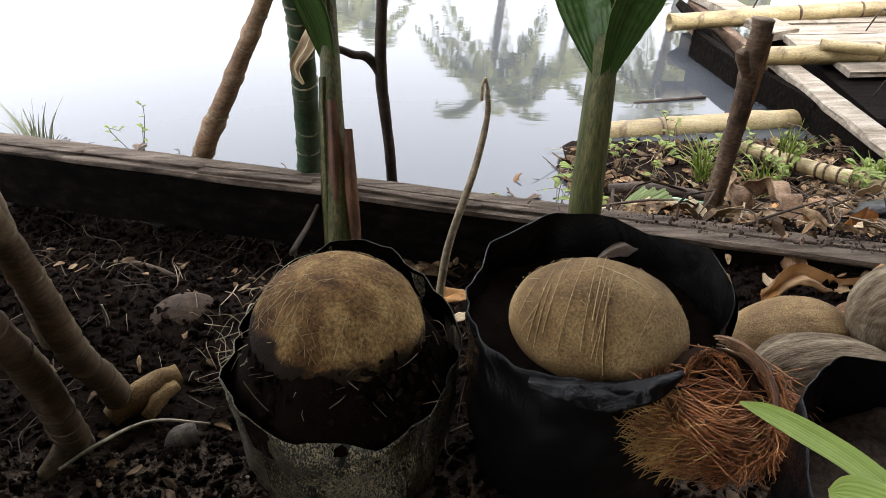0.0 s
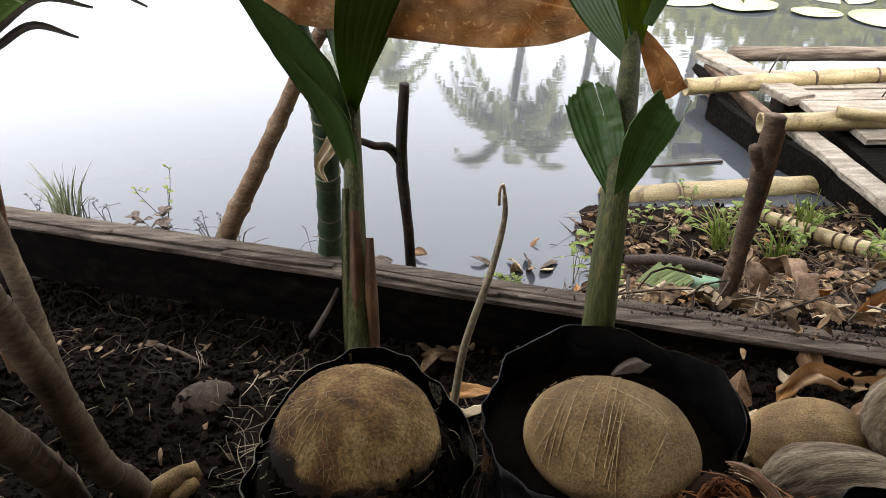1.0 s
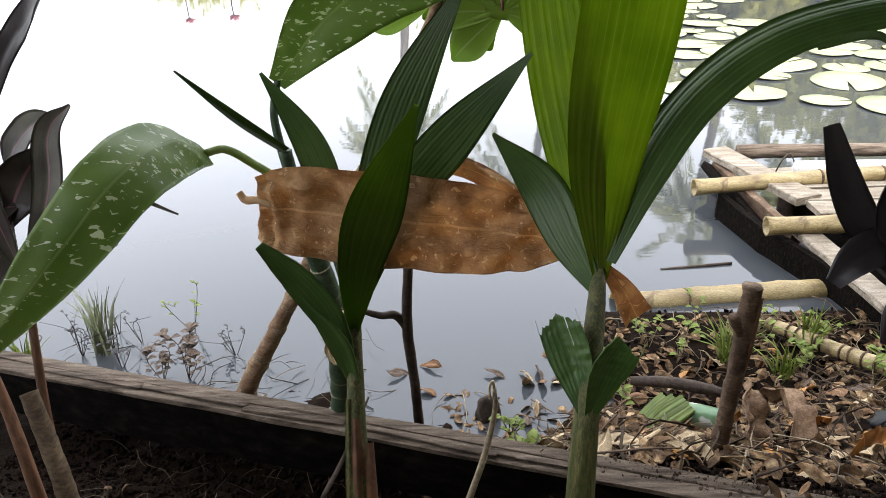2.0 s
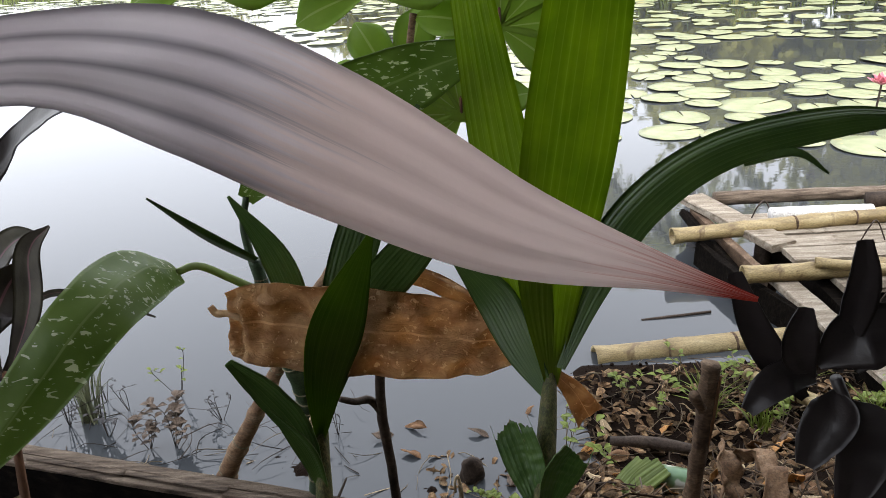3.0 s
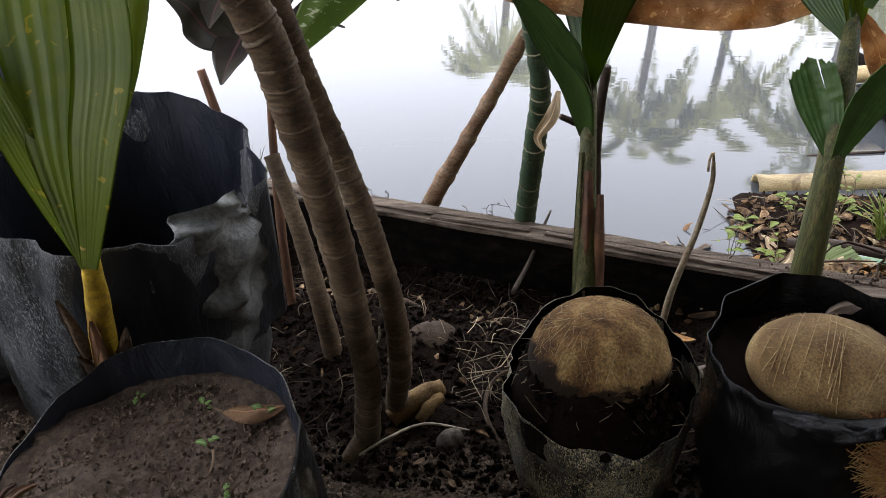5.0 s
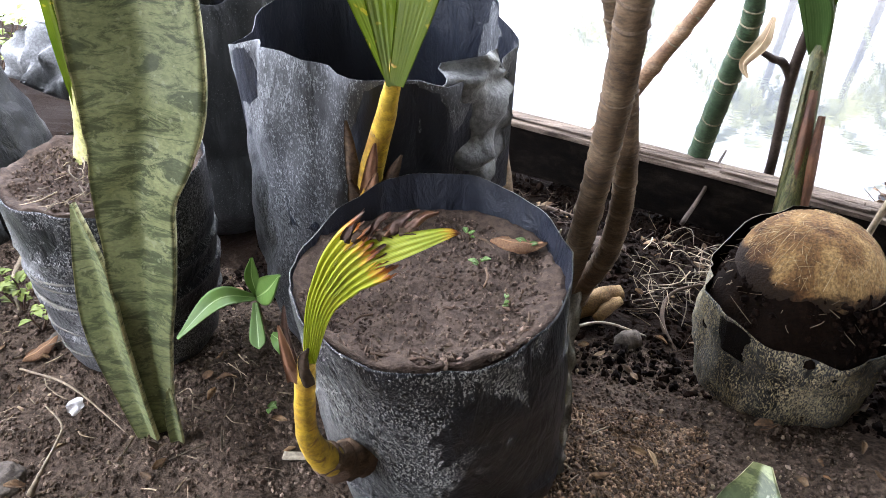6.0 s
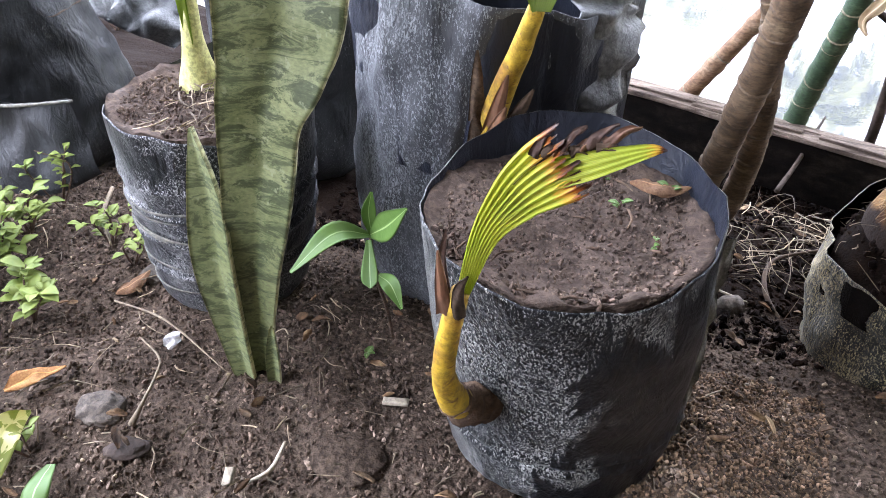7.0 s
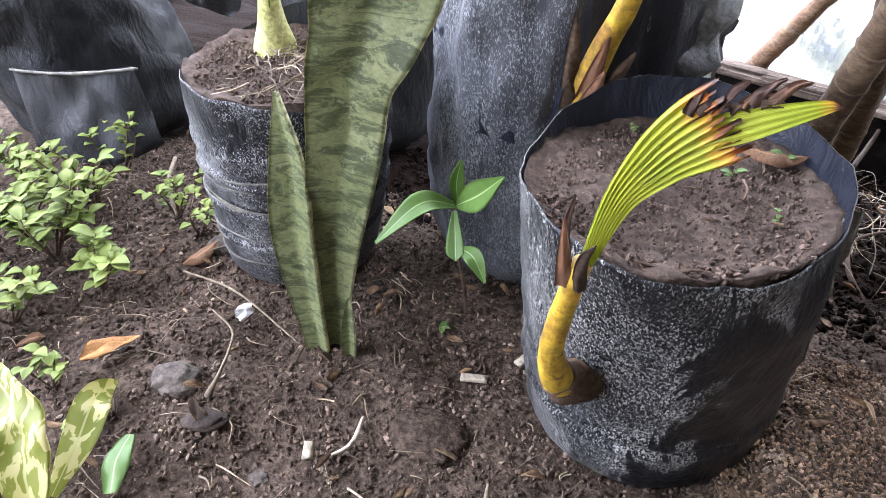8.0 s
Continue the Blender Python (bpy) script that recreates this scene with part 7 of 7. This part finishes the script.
strew(54, lambda r: (r.uniform(0.10, 1.05), r.uniform(0.78, 1.45)), (0.05, 0.10), 21, "dead leaves on the bank", weights=(1, 1, 5, 9, 2, 6))
strew(118, lambda r: (r.uniform(0.10, 1.15), 0.72 + r.random() ** 0.8 * 1.12 - 0.1), (0.035, 0.080), 1, "dead leaves on the bank")
strew(56, lambda r: (r.uniform(0.0, 0.30), r.uniform(0.90, 1.06)), (0.025, 0.055), 12, "dead leaves on the bank")
strew(12, lambda r: (r.uniform(-0.45, 0.25), r.uniform(1.35, 1.75)), (0.04, 0.07), 2, "dead leaves at the water's edge", weights=(0, 3, 3, 7, 7, 4, 1))
strew(26, lambda r: (r.uniform(0.22, 0.55), r.uniform(0.44, 0.66)), (0.04, 0.09), 3, "dead leaves in the yard")
strew(10, lambda r: (r.uniform(-0.02, 0.06), r.uniform(0.50, 0.62)), (0.03, 0.06), 4, "dead leaves in the yard")
strew(10, lambda r: (r.uniform(-0.86, -0.62), r.uniform(0.0, 0.26)), (0.02, 0.04), 5, "dead leaves in the yard", weights=(0, 3, 7, 4))
for (x, y, z, s, a, i) in ((-0.266, 0.208, 0.206, 0.036, 0.3, 0), (0.142, 0.453, 0.126, 0.034, 0.4, 3), (0.032, 0.592, -0.022, 0.050, 0.2, 2), (-0.685, 0.060, 0.014, 0.045, 1.1, 2)):
    ob = new("dead_leaf", leaf_meshes[i])
    ob.location, ob.scale, ob.rotation_euler = (x, y, z), (s, s, s), (0.1, 0.1, a)
    tagged(ob, "small dead leaf lying on soil", "dead leaf", "dead leaves in the yard")

# ---------------------------------------------------------------- crumbs of the yard
def scatter(name, count, where, size, seed, skin, label, flat=0.7, kind="icosphere"):
    r = rnd(seed)
    shape = bmesh.new()
    bmesh.ops.create_icosphere(shape, subdivisions=1, radius=1.0)
    vs0, fs0 = [v.co.copy() for v in shape.verts], [[v.index for v in f.verts] for f in shape.faces]
    shape.free()
    vs, fs = [], []
    for k in range(count):
        x, y, z = where(r)
        s = size[0] + (size[1] - size[0]) * r.random() ** 3
        m = Euler((r.uniform(0, 6), r.uniform(0, 6), r.uniform(0, 6))).to_matrix()
        i = len(vs)
        sx, sy, sz = r.uniform(0.7, 1.4), r.uniform(0.6, 1.1), flat * r.uniform(0.6, 1.2)
        vs += [V((x, y, z + s * 0.25)) + m @ V((v.x * sx, v.y * sy, v.z * sz)) * s * r.uniform(0.6, 1.3) for v in vs0]
        fs += [[i + q for q in f] for f in fs0]
    me = bpy.data.meshes.new(name)
    me.from_pydata(vs, [], fs)
    me.materials.append(skin)
    return tagged(new(name, me), label, name.replace("_", " "), kind="stuff")


def yard(x0, x1, y0, y1):
    def f(r):
        x, y = r.uniform(x0, x1), r.uniform(y0, y1)
        return x, y, ground_z(x, y)
    return f


def disc(cx, cy, z, q):
    def f(r):
        a, d = r.uniform(0, math.tau), q * math.sqrt(r.random())
        return cx + d * math.cos(a), cy + d * math.sin(a), z
    return f


scatter("soil_clods", 52000, yard(-0.95, 0.0, -0.12, 0.42), (0.0005, 0.0030), 1, CLOD, "crumbly dark soil clods over the yard")
# Near-black humus crumbs also carry the shade under bags and plank.
scatter("soil_crumbs", 30000, yard(-0.65, 0.60, 0.36, 0.96), (0.0008, 0.0065), 2, HUMUS, "loose soil crumbs under the bags, darkened for the shade there")
scatter("pale_grit", 1500, yard(-0.95, 0.0, -0.12, 0.42), (0.0006, 0.0030), 31, TWIG, "pale grit and husk flecks over the yard")
# Brown soil coloured lighter to paint the lit patch beside the bag.
scatter("brown_soil", 15000, yard(-0.245, -0.115, 0.06, 0.31), (0.0005, 0.0024), 11, LIT_BROWN_SOIL, "loose brown soil beside a bag, lightened like a lit patch")
scatter("bag_soil_crumbs", 2600, disc(-0.308, 0.163, 0.199, 0.076), (0.0005, 0.0019), 3, POT_SOIL, "fine soil crumbs on a bag's fill")
scatter("bag_soil_gravel", 2200, disc(-0.607, 0.229, 0.193, 0.070), (0.0006, 0.0022), 4, POT_SOIL, "pebbly soil crumbs on a bag's fill")
def front_edge(r):
    a = radians(r.uniform(-150, -10))
    d = 0.078 * r.uniform(0.90, 1.02)
    return -0.308 + d * math.cos(a), 0.163 + d * math.sin(a), 0.199


scatter("bag_edge_crumbs", 900, front_edge, (0.0008, 0.0032), 33, POT_SOIL, "soil crumbs spilling over a bag's front edge")


def heap(r):
    a, g = r.uniform(0, math.tau), math.sqrt(r.random())
    return -0.057 + 0.078 * g * math.cos(a), 0.416 + 0.078 * g * math.sin(a), 0.049 + 0.105 * min(0.52, 1 - g * g)


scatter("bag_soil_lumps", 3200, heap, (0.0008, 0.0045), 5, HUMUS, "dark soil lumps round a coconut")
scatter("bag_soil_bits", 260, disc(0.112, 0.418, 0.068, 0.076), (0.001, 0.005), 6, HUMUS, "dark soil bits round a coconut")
scatter("bank_mud", 1800, yard(0.05, 1.25, 0.75, 1.96), (0.002, 0.012), 7, HUMUS, "rotting black crumbs over the bank", 0.35)


def crumbs(name, count, where, size, seed, label):
    """Small curled scraps of dead leaf."""
    r = rnd(seed)
    bm = bmesh.new()
    for k in range(count):
        x, y, z = where(r)
        a, L = r.uniform(0, math.tau), r.uniform(*size)
        d = V((math.cos(a), math.sin(a), r.gauss(0, 0.3))).normalized()
        p = V((x, y, z + 0.003 + 0.012 * r.random()))
        blade(bm, [p - d * L / 2, p + V((0, 0, L * r.uniform(-0.1, 0.25))), p + d * L / 2], [L * 0.2, L * r.uniform(0.35, 0.6), L * 0.1], (r.gauss(0, 0.5), r.gauss(0, 0.5), 1), 5, 2, cup=r.uniform(-0.4, 0.4), thick=0.0008, seed=k)
    return solid(name, bm, LITTER, label, name.replace("_", " "), kind="stuff")


def shreds(name, count, where, length, rad, seed, skin, label, lift=0.004, seg=3):
    r = rnd(seed)
    bm = bmesh.new()
    for k in range(count):
        x, y, z = where(r)
        a, L = r.uniform(0, math.tau), r.uniform(*length)
        d = V((math.cos(a), math.sin(a), r.gauss(0, 0.25)))
        p = V((x, y, z + lift * r.random() + 0.001))
        b = V((r.gauss(0, 0.25), r.gauss(0, 0.25), abs(r.gauss(0, 0.15)))) * L
        q = r.uniform(*rad)
        tube(bm, [p - d * L / 2, p + b * 0.5, p + d * L / 2], [q, q * 0.9, q * 0.4], 6, seg, cap=False)
    return solid(name, bm, skin, label, name.replace("_", " "), kind="stuff")



def plank_top(f0, f1):
    def f(r):
        p = PLANK_A.lerp(PLANK_B, f0 + (f1 - f0) * math.sqrt(r.random())) + BEYOND * r.uniform(-0.012, 0.024)
        return p.x, p.y, p.z + 0.004
    return f


scatter("plank_dirt", 2600, plank_top(0.50, 0.90), (0.0006, 0.0034), 41, POT_SOIL, "dry dirt crumbs lying on the plank", 0.5)
crumbs("plank_scraps", 110, plank_top(0.58, 0.90), (0.008, 0.024), 42, "scraps of dead leaf lying on the plank")
crumbs("leaf_scraps", 2600, yard(-0.04, 1.25, 0.74, 1.90), (0.014, 0.045), 21, "broken scraps of dead leaves over the bank")
crumbs("yard_leaf_scraps", 420, yard(-0.95, 0.55, -0.05, 0.78), (0.006, 0.018), 22, "small scraps of dead leaf on the yard")
shreds("bag_roots", 130, heap, (0.008, 0.03), (0.0002, 0.0005), 12, TWIG, "fine roots over a bag's dark soil", 0.004)
shreds("root_shreds", 280, yard(-0.55, 0.05, 0.42, 0.90), (0.012, 0.06), (0.0003, 0.0008), 1, ROOTS, "tangle of thin dry roots on dark soil", 0.010)
shreds("pale_roots", 60, yard(-0.45, 0.0, 0.45, 0.72), (0.010, 0.045), (0.0003, 0.0006), 2, TWIG, "fine pale root threads on dark soil", 0.012)
shreds("straw_bits", 420, yard(-0.95, -0.15, -0.10, 0.30), (0.006, 0.035), (0.0003, 0.0009), 3, TWIG, "scattered straw bits on the yard", 0.003)
shreds("bag_straw", 60, disc(-0.595, 0.20, 0.196, 0.045), (0.008, 0.03), (0.0003, 0.0008), 4, TWIG, "dry straw on a bag's soil", 0.004)
shreds("bag_chips", 26, disc(-0.308, 0.15, 0.200, 0.07), (0.004, 0.016), (0.0004, 0.0012), 5, STAKE, "small bark chips on a bag's soil", 0.002)
shreds("bank_straw", 260, yard(0.05, 1.25, 0.74, 1.92), (0.03, 0.12), (0.0006, 0.0018), 16, TWIG, "pale straw and leaf ribs over the bank", 0.022)
shreds("bank_twigs", 560, yard(0.05, 1.25, 0.74, 1.92), (0.03, 0.13), (0.0008, 0.0030), 6, ROOTS, "thin dry twigs and stalks over the bank", 0.025)
shreds("edge_sticks", 60, yard(-1.25, -0.2, 1.50, 1.80), (0.04, 0.16), (0.0006, 0.0018), 17, STICK, "dark wet twigs at the water's edge", 0.09)
shreds("edge_twigs", 80, yard(-1.2, 0.1, 1.35, 1.80), (0.04, 0.16), (0.0007, 0.0018), 7, TWIG, "dry stalks at the water's edge", 0.02)
shreds("nook_roots", 160, yard(-0.20, -0.06, 0.48, 0.66), (0.01, 0.05), (0.0003, 0.0008), 8, TWIG, "matted pale roots behind a bag", 0.03)


def stick(name, pts, radii, skin, label, seed=0, seg=7):
    bm = bmesh.new()
    tube(bm, pts, radii, 22, seg, 0.12, seed=seed)
    return solid(name, bm, skin, label, "twig", "loose twigs on the ground", at=pts[0])


stick("white_twig", [(-0.280, 0.395, -0.030), (-0.255, 0.412, -0.022), (-0.222, 0.440, -0.026), (-0.171, 0.450, -0.042)], [0.0014, 0.0016, 0.0014, 0.0009], WHITE_TWIG, "bleached white twig lying on soil")
stick("dark_twig", [(-0.160, 0.735, -0.065), (-0.140, 0.80, -0.05), (-0.128, 0.84, -0.03), (-0.116, 0.881, -0.016)], [0.0035, 0.003, 0.0025, 0.0015], STICK, "dark twig leaning on the plank")
stick("dark_twig", [(-0.36, 0.74, -0.075), (-0.30, 0.70, -0.062), (-0.245, 0.665, -0.065)], [0.003, 0.003, 0.002], ROOTS, "grey twig lying under the plank", 2)
stick("pale_root", [(-0.318, 0.585, -0.05), (-0.300, 0.560, -0.02), (-0.292, 0.545, 0.012)], [0.0016, 0.0015, 0.0010], WHITE_TWIG, "thin pale root sticking up from soil", 3)
stick("fallen_branch", [(0.369, 1.365, -0.340), (0.440, 1.340, -0.326), (0.512, 1.316, -0.325), (0.56, 1.300, -0.330)], [0.010, 0.013, 0.013, 0.009], STICK, "dark rotting branch lying in the litter", 21)
stick("dark_twig", [(0.640, 2.230, -0.521), (0.75, 2.245, -0.519), (0.880, 2.265, -0.516)], [0.005, 0.006, 0.004], STICK, "dark wet stick floating beside a bamboo pole", 12)
stick("knotted_root", [(-0.140, 0.43, -0.05), (-0.165, 0.47, -0.035), (-0.160, 0.52, -0.03), (-0.115, 0.545, -0.02)], [0.003, 0.0025, 0.002, 0.0015], ROOTS, "knotted grey root over soil", 4)
stick("withered_shoot", [(-0.592, 0.058, 0.006), (-0.588, 0.070, 0.020), (-0.600, 0.098, 0.018), (-0.618, 0.120, 0.010), (-0.650, 0.135, 0.006)], [0.0030, 0.0014, 0.0011, 0.0009, 0.0006], TWIG, "withered straw-coloured shoot on soil", 5)
stick("straw", [(-0.48, 0.09, 0.004), (-0.475, 0.065, 0.006), (-0.485, 0.05, 0.004)], [0.0014, 0.0018, 0.001], WHITE_TWIG, "short bleached straw on soil", 6)
stick("straw", [(-0.70, 0.16, 0.012), (-0.64, 0.155, 0.014), (-0.56, 0.13, 0.008)], [0.0010, 0.0010, 0.0006], TWIG, "long thin straw on soil", 7)
stick("straw", [(-0.83, 0.30, 0.02), (-0.80, 0.255, 0.02), (-0.765, 0.225, 0.012)], [0.0022, 0.002, 0.0012], TWIG, "thin dry stick among weeds", 8)
stick("straw", [(-0.46, 0.035, 0.004), (-0.43, 0.03, 0.006), (-0.40, 0.045, 0.004)], [0.0008, 0.0008, 0.0005], WHITE_TWIG, "thin pale root on soil", 9)
stick("straw", [(-0.375, 0.030, 0.004), (-0.372, 0.05, 0.01), (-0.378, 0.075, 0.006)], [0.002, 0.0022, 0.0012], TWIG, "short straw stalk on soil", 10)

# cut husk pieces near the shrub
for k, (a, b, w, sk2) in enumerate((((-0.262, 0.452, -0.035), (-0.213, 0.490, -0.020), 0.0120, NUT_PALE), ((-0.232, 0.452, -0.035), (-0.212, 0.478, -0.022), 0.0070, NUT_PALE), ((-0.205, 0.425, -0.045), (-0.185, 0.435, -0.035), 0.012, STONE))):
    bm = bmesh.new()
    a, b = V(a), V(b)
    tube(bm, [a, a.lerp(b, 0.5) + V((0, 0, 0.004)), b], [w * 0.8, w, w * 0.75], 14, 10, 0.25, seed=k)
    solid("husk_piece", bm, sk2, "broken tan piece of coconut husk", "husk piece", "husk pieces on the ground", at=a)
bm = bmesh.new()
lump(bm, (-0.011, 0.288, -0.030), (0.030, 0.022, 0.016), 3, 0.25, 1.8, 6, 0.4)
solid("husk_piece", bm, NUT_PALE, "orange-brown piece of coconut husk beside a bag", "husk piece", "husk pieces on the ground", at=(-0.011, 0.288, -0.030))
# stones, scrap, chips
for k, (x, y, q, lb, sk2) in enumerate(((-0.432, 0.098, 0.024, "round dark soil lump", SOIL), (-0.625, 0.062, 0.016, "brownish stone half sunk in soil", STONE), (-0.705, 0.215, 0.013, "flat pale stone", STONE), (-0.690, 0.070, 0.007, "small grey stone", STONE), (-0.52, 0.02, 0.006, "small stone", STONE))):
    bm = bmesh.new()
    lump(bm, (x, y, ground_z(x, y) + q * 0.02), (q * 1.2, q, q * (0.5 if sk2 is STONE else 0.3)), 4, 0.22 if sk2 is STONE else 0.16, 2.2 if sk2 is STONE else 4.0, k)
    solid("stone", bm, sk2, lb + " on the yard", "stone", "stones on the yard", at=(x, y, ground_z(x, y)))
bm = bmesh.new()
lump(bm, (-0.580, 0.040, 0.006), (0.017, 0.010, 0.003), 3, 0.3, 2, 3, 0.5)
solid("grey_chip", bm, STICK, "flat dark grey bark chip on soil", "chip", at=(-0.58, 0.04, 0.0))
bm = bmesh.new()
blade(bm, [(-0.621, 0.133, 0.008), (-0.617, 0.137, 0.016), (-0.611, 0.140, 0.018)], [0.007, 0.012, 0.008], (0.2, -0.7, 0.7), 8, 6, wave=0.6, thick=0.0008, seed=2)
solid("white_scrap", bm, FOIL, "crumpled white paper scrap on soil", "paper scrap", at=(-0.618, 0.138, 0.01))
for k, (x, y, a, L) in enumerate(((-0.424, 0.158, 0.3, 0.020), (-0.395, 0.19, 1.2, 0.018), (-0.50, 0.05, 2.0, 0.014))):
    bm = bmesh.new()
    d = V((math.cos(a), math.sin(a), 0)) * L / 2
    c = V((x, y, ground_z(x, y) + 0.006))
    slab(bm, c - d, c + d, 0.007, 0.0025, n=8, rough=0.0008, seed=k)
    solid("wood_chip", bm, WHITE_TWIG, "pale splintered wood chip on soil", "wood chip", "wood chips on the yard", at=c)
bm = bmesh.new()
blade(bm, [(-0.594, -0.034, 0.008), (-0.606, -0.013, 0.014), (-0.615, 0.006, 0.010)], [0.010, 0.019, 0.006], (0, -0.2, 1), 10, 6, wave=0.2, thick=0.001, seed=5)
solid("fallen_leaf", bm, GREEN, "fallen flat green leaf on soil", "leaf", at=(-0.606, -0.013, 0.01))
